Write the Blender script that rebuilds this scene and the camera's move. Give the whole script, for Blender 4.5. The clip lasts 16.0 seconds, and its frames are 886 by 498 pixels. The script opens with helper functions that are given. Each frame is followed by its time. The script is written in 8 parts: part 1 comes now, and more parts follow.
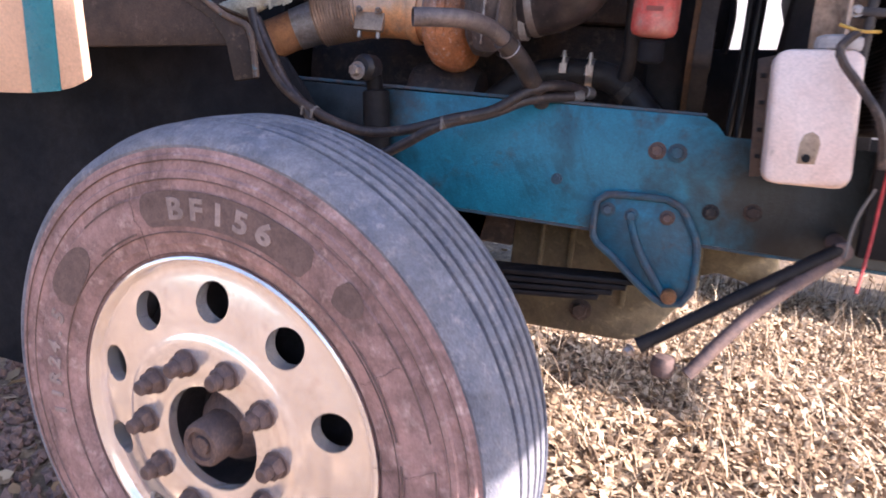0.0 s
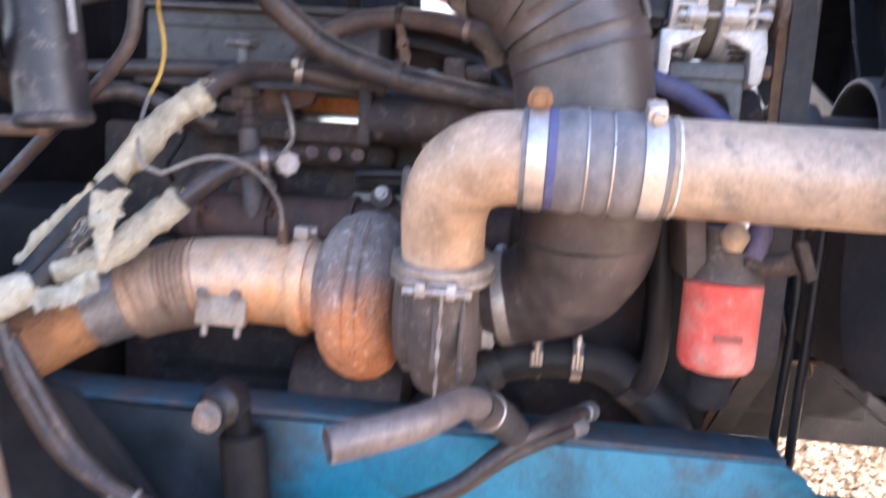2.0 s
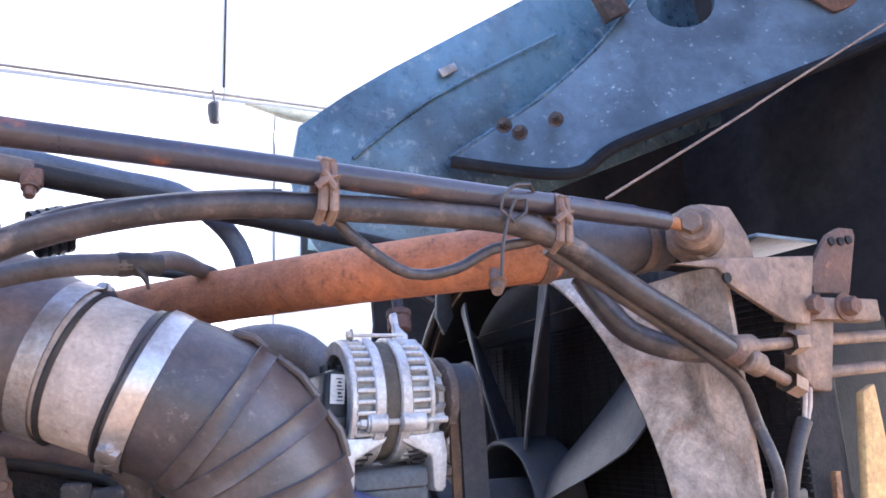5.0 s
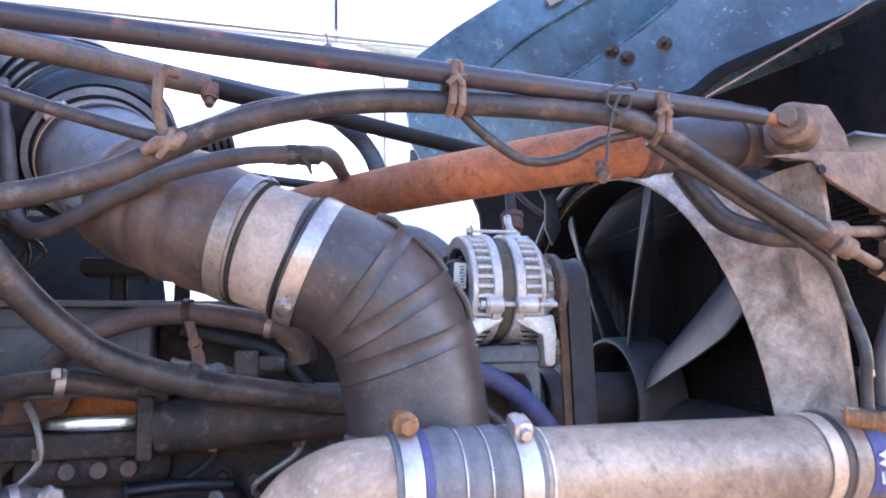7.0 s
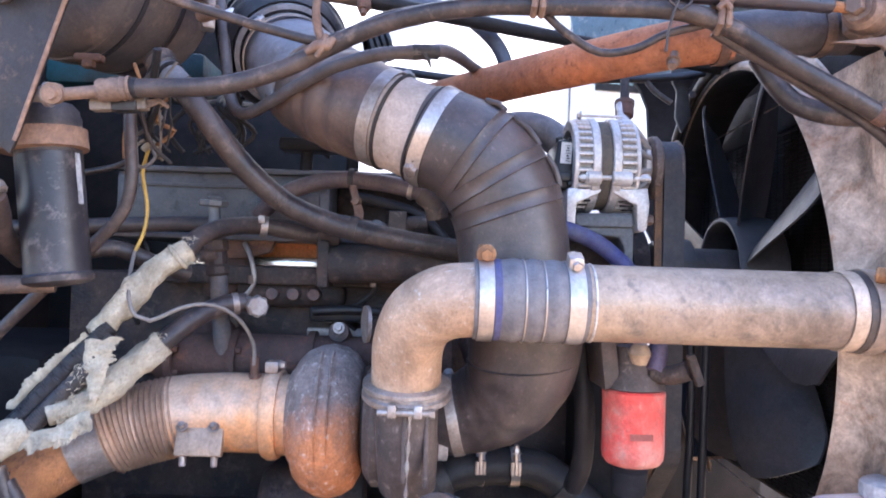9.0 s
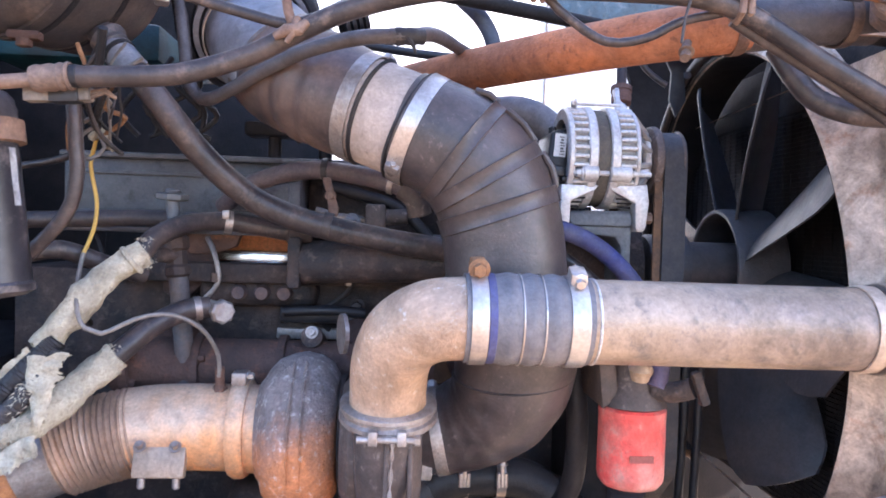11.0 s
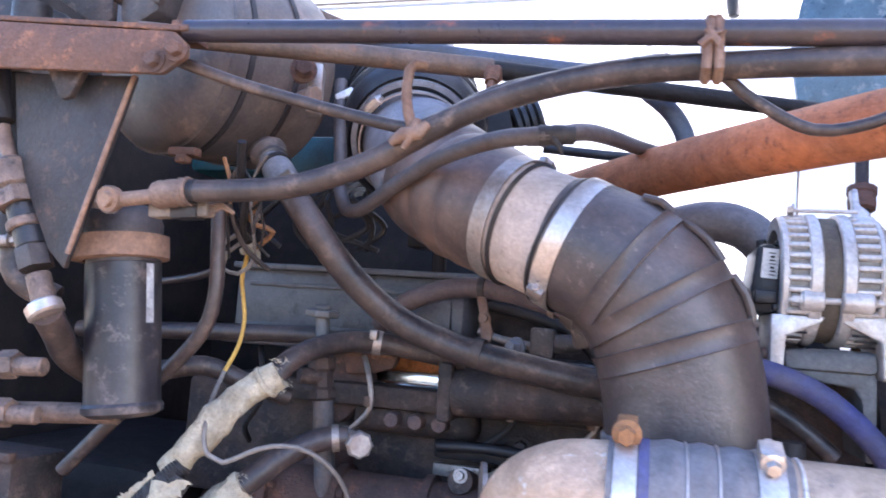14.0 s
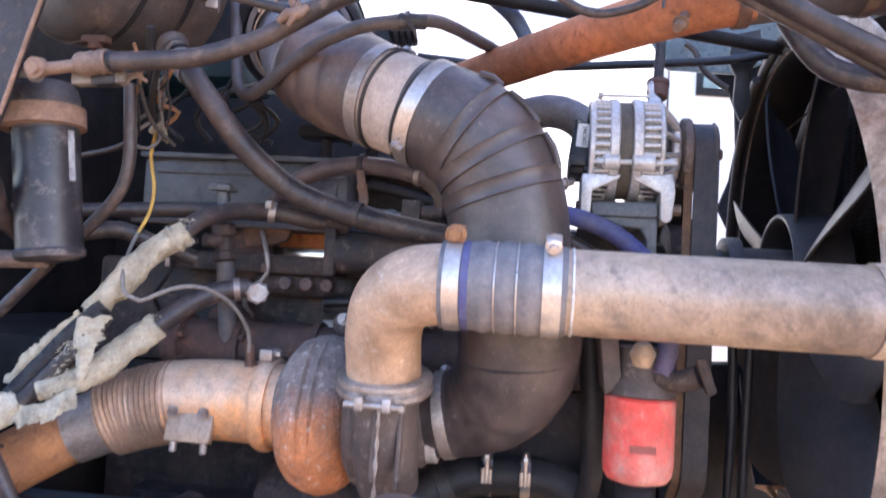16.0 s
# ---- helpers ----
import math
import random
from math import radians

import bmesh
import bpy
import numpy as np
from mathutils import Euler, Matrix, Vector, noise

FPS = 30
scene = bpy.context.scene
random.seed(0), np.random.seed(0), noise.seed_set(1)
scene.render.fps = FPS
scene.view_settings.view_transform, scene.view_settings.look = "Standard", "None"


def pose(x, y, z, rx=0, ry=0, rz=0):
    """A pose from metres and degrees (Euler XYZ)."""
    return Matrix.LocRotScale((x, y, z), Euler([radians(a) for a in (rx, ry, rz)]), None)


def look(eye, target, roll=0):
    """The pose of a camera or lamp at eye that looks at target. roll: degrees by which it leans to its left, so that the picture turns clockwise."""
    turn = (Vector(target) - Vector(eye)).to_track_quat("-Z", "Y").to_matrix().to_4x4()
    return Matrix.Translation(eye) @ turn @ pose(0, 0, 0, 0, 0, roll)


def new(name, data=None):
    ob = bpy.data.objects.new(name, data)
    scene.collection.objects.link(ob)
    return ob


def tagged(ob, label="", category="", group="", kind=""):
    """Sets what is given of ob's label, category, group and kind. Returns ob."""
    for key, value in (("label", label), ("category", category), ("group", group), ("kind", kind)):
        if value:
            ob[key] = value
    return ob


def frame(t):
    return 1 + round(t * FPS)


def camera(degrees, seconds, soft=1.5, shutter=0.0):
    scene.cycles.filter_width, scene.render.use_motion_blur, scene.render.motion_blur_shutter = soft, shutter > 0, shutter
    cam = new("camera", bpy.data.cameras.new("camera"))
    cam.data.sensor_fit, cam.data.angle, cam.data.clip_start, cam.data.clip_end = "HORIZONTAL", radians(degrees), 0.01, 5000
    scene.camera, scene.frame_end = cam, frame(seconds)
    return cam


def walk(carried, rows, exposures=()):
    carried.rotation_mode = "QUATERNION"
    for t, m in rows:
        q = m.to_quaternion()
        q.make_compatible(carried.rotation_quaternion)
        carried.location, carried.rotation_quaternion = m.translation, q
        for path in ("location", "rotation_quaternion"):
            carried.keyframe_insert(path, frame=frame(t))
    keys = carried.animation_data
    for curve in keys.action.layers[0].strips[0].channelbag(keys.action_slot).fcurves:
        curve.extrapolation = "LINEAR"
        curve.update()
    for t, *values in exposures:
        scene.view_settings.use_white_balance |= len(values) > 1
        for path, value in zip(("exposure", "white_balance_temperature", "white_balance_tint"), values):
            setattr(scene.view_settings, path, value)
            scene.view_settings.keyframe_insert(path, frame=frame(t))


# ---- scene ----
cam = camera(61.93, 16.0, 1.7, 0.4)
PATH = [
    (0, (0.541, -0.585, 1.162), (-0.063, 1.283, 0.776), 6.09),
    (0.5, (0.419, -0.378, 1.239), (-0.203, 1.473, 0.805), 5.90),
    (1, (0.289, -0.215, 1.339), (-0.325, 1.639, 0.909), 5.78),
    (1.5, (0.209, -0.078, 1.446), (-0.255, 1.818, 1.011), 5.07),
    (2, (0.171, 0.103, 1.591), (-0.040, 2.072, 1.314), 3.64),
    (2.5, (0.139, 0.148, 1.669), (0.119, 2.148, 1.650), 2.46),
    (3, (0.141, 0.182, 1.743), (0.317, 2.166, 1.915), 0.97),
    (3.5, (0.155, 0.244, 1.765), (0.610, 2.154, 2.146), -1.44),
    (3.7, (0.162, 0.256, 1.806), (0.706, 2.143, 2.187), -1.72),
    (5.8, (-0.007, 0.248, 1.744), (0.851, 1.987, 2.236), -3.17),
    (6, (-0.013, 0.241, 1.734), (0.801, 2.003, 2.214), -2.90),
    (6.5, (-0.014, 0.237, 1.709), (0.660, 2.074, 2.121), -1.93),
    (7, (0.009, 0.164, 1.695), (0.579, 2.054, 2.014), -1.38),
    (7.5, (0.053, 0.054, 1.666), (0.533, 1.979, 1.919), -0.88),
    (8, (0.070, -0.008, 1.647), (0.416, 1.951, 1.856), -0.10),
    (8.5, (0.076, -0.052, 1.628), (0.234, 1.937, 1.770), 0.94),
    (9, (0.103, -0.086, 1.621), (0.143, 1.913, 1.677), 1.70),
    (9.2, (0.107, -0.097, 1.617), (0.136, 1.902, 1.640), 1.78),
    (11.5, (0.077, 0.103, 1.717), (0.246, 2.096, 1.669), 1.75),
    (12, (0.096, 0.210, 1.751), (0.289, 2.201, 1.728), 1.55),
    (12.5, (0.087, 0.268, 1.783), (0.221, 2.261, 1.891), 1.31),
    (13, (0.104, 0.228, 1.792), (-0.168, 2.199, 1.999), 2.96),
    (13.5, (0.129, 0.193, 1.765), (-0.373, 2.118, 1.974), 4.01),
    (14, (0.188, 0.194, 1.727), (-0.345, 2.112, 1.921), 4.14),
    (14.5, (0.267, 0.210, 1.715), (-0.224, 2.139, 1.913), 3.96),
    (15, (0.296, 0.211, 1.690), (-0.090, 2.165, 1.870), 3.62),
    (15.5, (0.296, 0.110, 1.664), (-0.015, 2.081, 1.807), 3.36),
    (16, (0.281, 0.003, 1.588), (0.010, 1.983, 1.673), 3.37),
]
EXPOSURES = [(0, 1.88, 5950, 24), (0.5, 2.12, 6000, 23.5), (1.0, 2.68, 6100, 22), (1.5, 3.35, 6250, 20), (2.5, 3.17, 5700, 19), (3.5, 3.08, 5650, 19), (6.5, 3.06, 5450, 18), (9, 3.1, 5650, 19), (12, 3.18, 5700, 19), (13, 3.02, 5650, 19), (14, 3.14, 5600, 19), (16, 3.0, 5850, 20)]
walk(cam, [(t, look(eye, target, roll)) for t, eye, target, roll in PATH], EXPOSURES)

# ---- daylight ----
SUN_ELEV, SUN_AZ = 32.0, -8.0  # degrees above the ground; degrees from +x towards +y
world = bpy.data.worlds.new("daylight")
scene.world = world
world.use_nodes = True
wn = world.node_tree
sky = wn.nodes.new("ShaderNodeTexSky")
sky.sky_type = "NISHITA"
sky.sun_disc = False
sky.sun_elevation = radians(SUN_ELEV)
sky.sun_rotation = radians(90 - SUN_AZ)
wn.links.new(sky.outputs[0], wn.nodes["Background"].inputs[0])
wn.nodes["Background"].inputs[1].default_value = 0.10
sun_data = bpy.data.lights.new("sun", "SUN")
sun_data.energy, sun_data.angle, sun_data.color = 5.0, radians(0.6), (1.0, 0.90, 0.76)
sun = new("sun", sun_data)
sun.matrix_world = look((math.cos(radians(SUN_AZ)) * 30, math.sin(radians(SUN_AZ)) * 30, math.tan(radians(SUN_ELEV)) * 30), (0, 0, 0))


# ---- materials ----
def material(name, base, second=None, rough=0.6, metal=0.0, scale=9.0, spots=None, spot_scale=45.0, spot_amount=0.5, bump=0.25, fine=220.0, coat=0.0, rough_var=0.15, mix=0.5, spec=0.35, stain=0.35, stain_scale=3.2, mottle=0.3, grade=None):
    """A worn surface: broad patches of a second colour, small spots, fine grain and relief."""
    m = bpy.data.materials.new(name)
    m.use_nodes = True
    nt = m.node_tree
    b = nt.nodes["Principled BSDF"]
    N = nt.nodes.new
    geo_in = N("ShaderNodeTexCoord")
    def noise_tex(s, detail, rough_):
        n = N("ShaderNodeTexNoise")
        n.inputs["Scale"].default_value, n.inputs["Detail"].default_value, n.inputs["Roughness"].default_value = s, detail, rough_
        nt.links.new(geo_in.outputs["Object"], n.inputs["Vector"])
        return n
    def ramp(src, lo, hi):
        r = N("ShaderNodeMapRange")
        r.inputs["From Min"].default_value, r.inputs["From Max"].default_value = lo, hi
        nt.links.new(src, r.inputs["Value"])
        return r.outputs[0]
    def mixed(fac, a, c):
        x = N("ShaderNodeMix")
        x.data_type = "RGBA"
        nt.links.new(fac, x.inputs[0])
        if isinstance(a, tuple):
            x.inputs[6].default_value = (*a, 1)
        else:
            nt.links.new(a, x.inputs[6])
        x.inputs[7].default_value = (*c, 1)
        return x.outputs[2]
    broad = noise_tex(scale, 6.0, 0.62)
    second = second or tuple(v * 0.6 for v in base)
    patch = broad.outputs["Fac"]
    # shifts the second colour by height, or by distance from a middle x
    if grade:
        sep = N("ShaderNodeSeparateXYZ")
        nt.links.new(geo_in.outputs["Object"], sep.inputs[0])
        lift = N("ShaderNodeMath")
        lift.operation = "MULTIPLY_ADD"
        if len(grade) == 2:
            lift.inputs[1].default_value, lift.inputs[2].default_value = grade[1], -grade[0] * grade[1]
            nt.links.new(sep.outputs["Z"], lift.inputs[0])
        else:
            mid_x, half, k = grade
            far = N("ShaderNodeMath")
            far.operation = "SUBTRACT"
            far.inputs[1].default_value = mid_x
            nt.links.new(sep.outputs["X"], far.inputs[0])
            span = N("ShaderNodeMath")
            span.operation = "ABSOLUTE"
            nt.links.new(far.outputs[0], span.inputs[0])
            nt.links.new(span.outputs[0], lift.inputs[0])
            lift.inputs[1].default_value, lift.inputs[2].default_value = k, -half * k
        tot = N("ShaderNodeMath")
        tot.operation = "ADD"
        nt.links.new(lift.outputs[0], tot.inputs[0])
        nt.links.new(patch, tot.inputs[1])
        patch = tot.outputs[0]
    col = mixed(ramp(patch, mix - 0.12, mix + 0.14), base, second)
    grain = noise_tex(fine, 3.0, 0.6)
    small = noise_tex(spot_scale, 4.0, 0.7)
    if spots:
        col = mixed(ramp(small.outputs["Fac"], 0.64 - 0.25 * spot_amount, 0.84 - 0.25 * spot_amount), col, spots)
    if stain:
        dirt = noise_tex(stain_scale, 9.0, 0.7)
        dirt.inputs["Distortion"].default_value = 0.6
        d = N("ShaderNodeMath")
        d.operation = "MULTIPLY"
        d.inputs[1].default_value = stain
        nt.links.new(ramp(dirt.outputs["Fac"], 0.47, 0.66), d.inputs[0])
        col = mixed(d.outputs[0], col, tuple(v * 0.22 for v in second))
    mid = noise_tex(scale * 4.3, 10.0, 0.78)
    mid.inputs["Distortion"].default_value = 0.35
    mott = N("ShaderNodeMapRange")
    mott.inputs["From Min"].default_value, mott.inputs["From Max"].default_value = 0.30, 0.70
    mott.inputs["To Min"].default_value, mott.inputs["To Max"].default_value = 1.0 - mottle, 1.0 + mottle
    nt.links.new(mid.outputs["Fac"], mott.inputs["Value"])
    mm = N("ShaderNodeVectorMath")
    mm.operation = "SCALE"
    nt.links.new(col, mm.inputs[0])
    nt.links.new(mott.outputs[0], mm.inputs["Scale"])
    col = mm.outputs[0]
    g = N("ShaderNodeMix")
    g.data_type, g.blend_type = "RGBA", "MULTIPLY"
    g.inputs[0].default_value = 0.45
    nt.links.new(col, g.inputs[6])
    nt.links.new(grain.outputs["Fac"], g.inputs[7])
    gain = N("ShaderNodeMix")
    gain.data_type, gain.blend_type = "RGBA", "MULTIPLY"
    gain.inputs[0].default_value = 1.0
    gain.inputs[7].default_value = (1.29, 1.29, 1.29, 1)
    nt.links.new(g.outputs[2], gain.inputs[6])
    nt.links.new(gain.outputs[2], b.inputs["Base Color"])
    rr = N("ShaderNodeMapRange")
    rr.inputs["To Min"].default_value, rr.inputs["To Max"].default_value = max(0.05, rough - rough_var), min(1.0, rough + rough_var)
    nt.links.new(small.outputs["Fac"], rr.inputs["Value"])
    nt.links.new(rr.outputs[0], b.inputs["Roughness"])
    b.inputs["Metallic"].default_value = metal
    b.inputs["Specular IOR Level"].default_value = spec
    b.inputs["Coat Weight"].default_value = coat
    add = N("ShaderNodeMath")
    add.operation = "ADD"
    nt.links.new(small.outputs["Fac"], add.inputs[0])
    nt.links.new(grain.outputs["Fac"], add.inputs[1])
    bp = N("ShaderNodeBump")
    bp.inputs["Strength"].default_value, bp.inputs["Distance"].default_value = bump, 0.004
    nt.links.new(add.outputs[0], bp.inputs["Height"])
    nt.links.new(bp.outputs[0], b.inputs["Normal"])
    return m


RUBBER = material("dusty_rubber", (0.030, 0.026, 0.027), (0.070, 0.052, 0.045), rough=0.5, scale=12, spots=(0.12, 0.085, 0.07), spot_amount=0.22, spec=0.4)
RUBBER_DARK = material("black_rubber", (0.018, 0.017, 0.020), (0.038, 0.032, 0.031), rough=0.5, scale=14, spec=0.3)
HOSE = material("dusty_hose", (0.028, 0.023, 0.025), (0.076, 0.054, 0.047), rough=0.40, scale=13, spots=(0.15, 0.105, 0.085), spot_amount=0.34, spot_scale=34, spec=0.4, bump=0.15, mottle=0.45)
DUCT = material("duct_rubber", (0.034, 0.028, 0.031), (0.096, 0.069, 0.060), rough=0.38, scale=6, spots=(0.20, 0.155, 0.135), spot_scale=120, spot_amount=0.14, spec=0.5, bump=0.15, mottle=0.4, stain=0.45, stain_scale=6)
TREAD = material("tyre_tread", (0.155, 0.165, 0.205), (0.25, 0.245, 0.27), rough=0.75, scale=9, spots=(0.34, 0.31, 0.32), spot_amount=0.45, bump=0.7, stain=0.4, stain_scale=7)
SIDEWALL = material("tyre_sidewall", (0.43, 0.262, 0.240), (0.275, 0.172, 0.160), rough=0.75, scale=7, spots=(0.56, 0.40, 0.365), spot_amount=0.4, bump=0.6, stain=0.55, stain_scale=9, spot_scale=34, mottle=0.35)
PLAQUE = material("tyre_plaque", (0.150, 0.100, 0.090), (0.195, 0.128, 0.113), rough=0.75, scale=16)
LETTER = material("tyre_letter", (0.40, 0.31, 0.285), (0.31, 0.23, 0.21), rough=0.8)
ALLOY = material("polished_wheel", (0.97, 0.915, 0.89), (0.92, 0.83, 0.785), rough=0.13, metal=0.75, scale=4, spots=(0.76, 0.60, 0.52), spot_amount=0.15, spot_scale=30, bump=0.03, stain=0.10, stain_scale=12, mottle=0.08)
NUT = material("dusty_nut", (0.19, 0.125, 0.105), (0.115, 0.085, 0.085), rough=0.7, metal=0.3, scale=40)
# the dark second colour takes over towards both ends of the rail
BLUE = material("teal_frame_paint", (0.012, 0.175, 0.265), (0.028, 0.036, 0.042), rough=0.34, scale=5, spots=(0.05, 0.055, 0.06), spot_amount=0.3, spot_scale=11, mix=0.50, stain=0.85, stain_scale=3, spec=0.5, grade=(0.03, 0.37, 2.2))
BLUE_DIRTY = material("dirty_teal_paint", (0.03, 0.11, 0.165), (0.075, 0.075, 0.085), rough=0.6, scale=9, spots=(0.16, 0.10, 0.08), spot_amount=0.4, spot_scale=26)
BLACK = material("black_grime", (0.009, 0.0085, 0.010), (0.022, 0.018, 0.018), rough=0.6, scale=11, spec=0.2)
CAST = material("dark_cast_iron", (0.026, 0.024, 0.026), (0.078, 0.050, 0.041), rough=0.62, scale=14, spots=(0.13, 0.092, 0.078), spot_amount=0.42, bump=0.5, spec=0.3)
COVER = material("grey_valve_cover", (0.090, 0.096, 0.110), (0.135, 0.128, 0.130), rough=0.38, scale=6, spots=(0.04, 0.036, 0.04), spot_amount=0.35)
ROD = material("painted_rod", (0.028, 0.026, 0.040), (0.045, 0.033, 0.036), rough=0.32, scale=13, spots=(0.26, 0.085, 0.04), spot_amount=0.14, spot_scale=26, spec=0.5, bump=0.1)
BROWNROD = material("brown_rod", (0.13, 0.085, 0.063), (0.07, 0.052, 0.046), rough=0.6, scale=16, spots=(0.20, 0.10, 0.055), spot_amount=0.35)
RUST = material("rusty_pipe", (0.46, 0.155, 0.062), (0.34, 0.14, 0.075), rough=0.75, scale=8, spots=(0.15, 0.07, 0.045), spot_amount=0.38, spot_scale=85, bump=0.4, stain=0.45, stain_scale=5)
# orange below and paler above: warm ground bounce painted into the colour
EXH = material("heat_and_bounce_exhaust", (0.76, 0.37, 0.165), (0.60, 0.425, 0.305), rough=0.45, metal=0.25, scale=7, spots=(0.36, 0.24, 0.19), spot_amount=0.22, bump=0.15, stain=0.35, stain_scale=7, grade=(0.165, 3.0))
BELLOW = material("bellows_steel", (0.50, 0.33, 0.225), (0.30, 0.21, 0.165), rough=0.5, metal=0.35, scale=9)
RUSTDARK = material("rusted_elbow", (0.44, 0.19, 0.075), (0.24, 0.115, 0.065), rough=0.8, scale=8, spots=(0.14, 0.075, 0.05), spot_amount=0.4, bump=0.5)
# rust low, grey on top; the height split also paints in ground bounce
TURBINE = material("turbine_cast_iron", (0.60, 0.235, 0.10), (0.25, 0.20, 0.185), rough=0.85, scale=9, spots=(0.72, 0.64, 0.58), spot_amount=0.30, spot_scale=75, bump=1.0, mix=0.5, stain=0.35, stain_scale=11, mottle=0.4, grade=(0.125, 3.2))
ALU = material("dusty_aluminium_pipe", (0.42, 0.305, 0.215), (0.285, 0.218, 0.178), rough=0.4, metal=0.3, scale=6, spots=(0.17, 0.145, 0.13), spot_amount=0.36, spot_scale=44, bump=0.18, stain=0.55, stain_scale=8)
ALUCAST = material("cast_aluminium", (0.62, 0.595, 0.585), (0.50, 0.46, 0.44), rough=0.42, metal=0.4, scale=22, spots=(0.30, 0.26, 0.24), spot_amount=0.22)
COMP = material("compressor_cover", (0.125, 0.09, 0.076), (0.075, 0.06, 0.056), rough=0.6, metal=0.2, scale=14, spots=(0.28, 0.22, 0.19), spot_amount=0.26, spot_scale=60)
STEEL = material("bright_clamp_steel", (0.58, 0.53, 0.50), (0.44, 0.36, 0.31), rough=0.33, metal=0.75, scale=12, bump=0.05, mottle=0.2)
STEELDULL = material("dull_clamp_steel", (0.40, 0.36, 0.34), (0.29, 0.23, 0.20), rough=0.42, metal=0.6, scale=22)
BRASSRUST = material("rusty_worm_screw", (0.32, 0.155, 0.068), (0.17, 0.085, 0.045), rough=0.7, metal=0.2, scale=50)
PALETAN = material("pale_tan_flange", (0.62, 0.48, 0.37), (0.46, 0.35, 0.27), rough=0.42, metal=0.3, scale=12, stain=0.3)
SILICONE = material("blue_silicone_hose", (0.185, 0.165, 0.165), (0.12, 0.113, 0.125), rough=0.5, scale=11, spots=(0.055, 0.06, 0.16), spot_amount=0.1, spot_scale=14, spec=0.4)
SILBLUE = material("deep_blue_hose", (0.050, 0.055, 0.19), (0.10, 0.095, 0.15), rough=0.6, scale=13)
BLUEHOSE = material("slate_blue_hose", (0.052, 0.047, 0.056), (0.10, 0.082, 0.080), rough=0.55, scale=11)
GREYTUBE = material("flecked_grey_tube", (0.44, 0.345, 0.29), (0.39, 0.31, 0.265), rough=0.65, scale=7, spots=(0.22, 0.165, 0.14), spot_amount=0.24, spot_scale=75, bump=0.25)
COLLAR = material("pale_collar", (0.46, 0.43, 0.43), (0.36, 0.33, 0.325), rough=0.5, scale=14)
TANK = material("grey_tank", (0.076, 0.071, 0.076), (0.165, 0.118, 0.094), rough=0.46, scale=5, spots=(0.25, 0.175, 0.145), spot_amount=0.27, spot_scale=30, spec=0.5, bump=0.12, stain=0.5)
RUSTBRACKET = material("rusty_bracket", (0.145, 0.074, 0.050), (0.085, 0.052, 0.043), rough=0.75, scale=15, spots=(0.32, 0.15, 0.08), spot_amount=0.32, bump=0.5)
GUSSET = material("slate_gusset", (0.020, 0.021, 0.027), (0.046, 0.036, 0.034), rough=0.62, scale=6, spots=(0.12, 0.075, 0.06), spot_amount=0.3, spec=0.4, stain=0.5, stain_scale=9)
FITTING = material("dusty_fitting", (0.25, 0.160, 0.115), (0.13, 0.088, 0.070), rough=0.6, metal=0.2, scale=24, spots=(0.13, 0.09, 0.075), spot_amount=0.3, spot_scale=60)
CANISTER = material("black_canister", (0.010, 0.010, 0.015), (0.040, 0.035, 0.040), rough=0.4, scale=9, spots=(0.15, 0.12, 0.115), spot_amount=0.36, spot_scale=32, spec=0.45, bump=0.1)
CANCAP = material("slate_cap", (0.040, 0.040, 0.050), (0.085, 0.070, 0.066), rough=0.5, scale=11, spots=(0.16, 0.12, 0.10), spot_amount=0.25)
GRIMY = material("grimy_fitting", (0.105, 0.078, 0.068), (0.20, 0.135, 0.105), rough=0.55, metal=0.2, scale=26, spots=(0.035, 0.03, 0.03), spot_amount=0.45, spot_scale=70, bump=0.4)
BAND = material("tan_band", (0.27, 0.165, 0.115), (0.17, 0.105, 0.08), rough=0.75, scale=20)
WHITE = material("white_label", (0.72, 0.70, 0.68), (0.62, 0.60, 0.58), rough=0.6, mottle=0.1)
OLDLABEL = material("grimy_label", (0.42, 0.42, 0.43), (0.20, 0.19, 0.20), rough=0.6, scale=26, mottle=0.4)
BLACKINK = material("black_ink", (0.02, 0.02, 0.022), rough=0.6)
REDFILTER = material("red_filter", (0.66, 0.075, 0.06), (0.50, 0.21, 0.17), rough=0.42, scale=11, spots=(0.40, 0.22, 0.18), spot_amount=0.3)
JUG = material("translucent_jug_plastic", (0.86, 0.70, 0.64), (0.76, 0.56, 0.49), rough=0.35, scale=6, spots=(0.50, 0.38, 0.30), spot_amount=0.04, stain=0.16, stain_scale=5, mottle=0.04, bump=0.05)
SHROUD = material("weathered_shroud", (0.52, 0.40, 0.315), (0.40, 0.275, 0.20), rough=0.75, scale=5, spots=(0.34, 0.17, 0.095), spot_amount=0.34, spot_scale=24, bump=0.5, stain=0.75, stain_scale=11, mottle=0.55)
FANMAT = material("fan_plastic", (0.044, 0.045, 0.053), (0.074, 0.060, 0.056), rough=0.42, scale=8, spec=0.35)
CORE = material("radiator_core", (0.020, 0.018, 0.020), (0.036, 0.030, 0.029), rough=0.7, scale=90, spec=0.15)
HOODBLUE = material("hood_inner_blue", (0.085, 0.155, 0.215), (0.038, 0.057, 0.078), rough=0.3, scale=2.6, spots=(0.28, 0.30, 0.32), spot_amount=0.3, spot_scale=22, spec=0.5, stain=0.55, stain_scale=2.4)
HOODGREY = material("hood_flange_grey", (0.095, 0.125, 0.16), (0.045, 0.056, 0.07), rough=0.34, scale=3, spots=(0.50, 0.49, 0.48), spot_amount=0.07, spot_scale=42, spec=0.5)
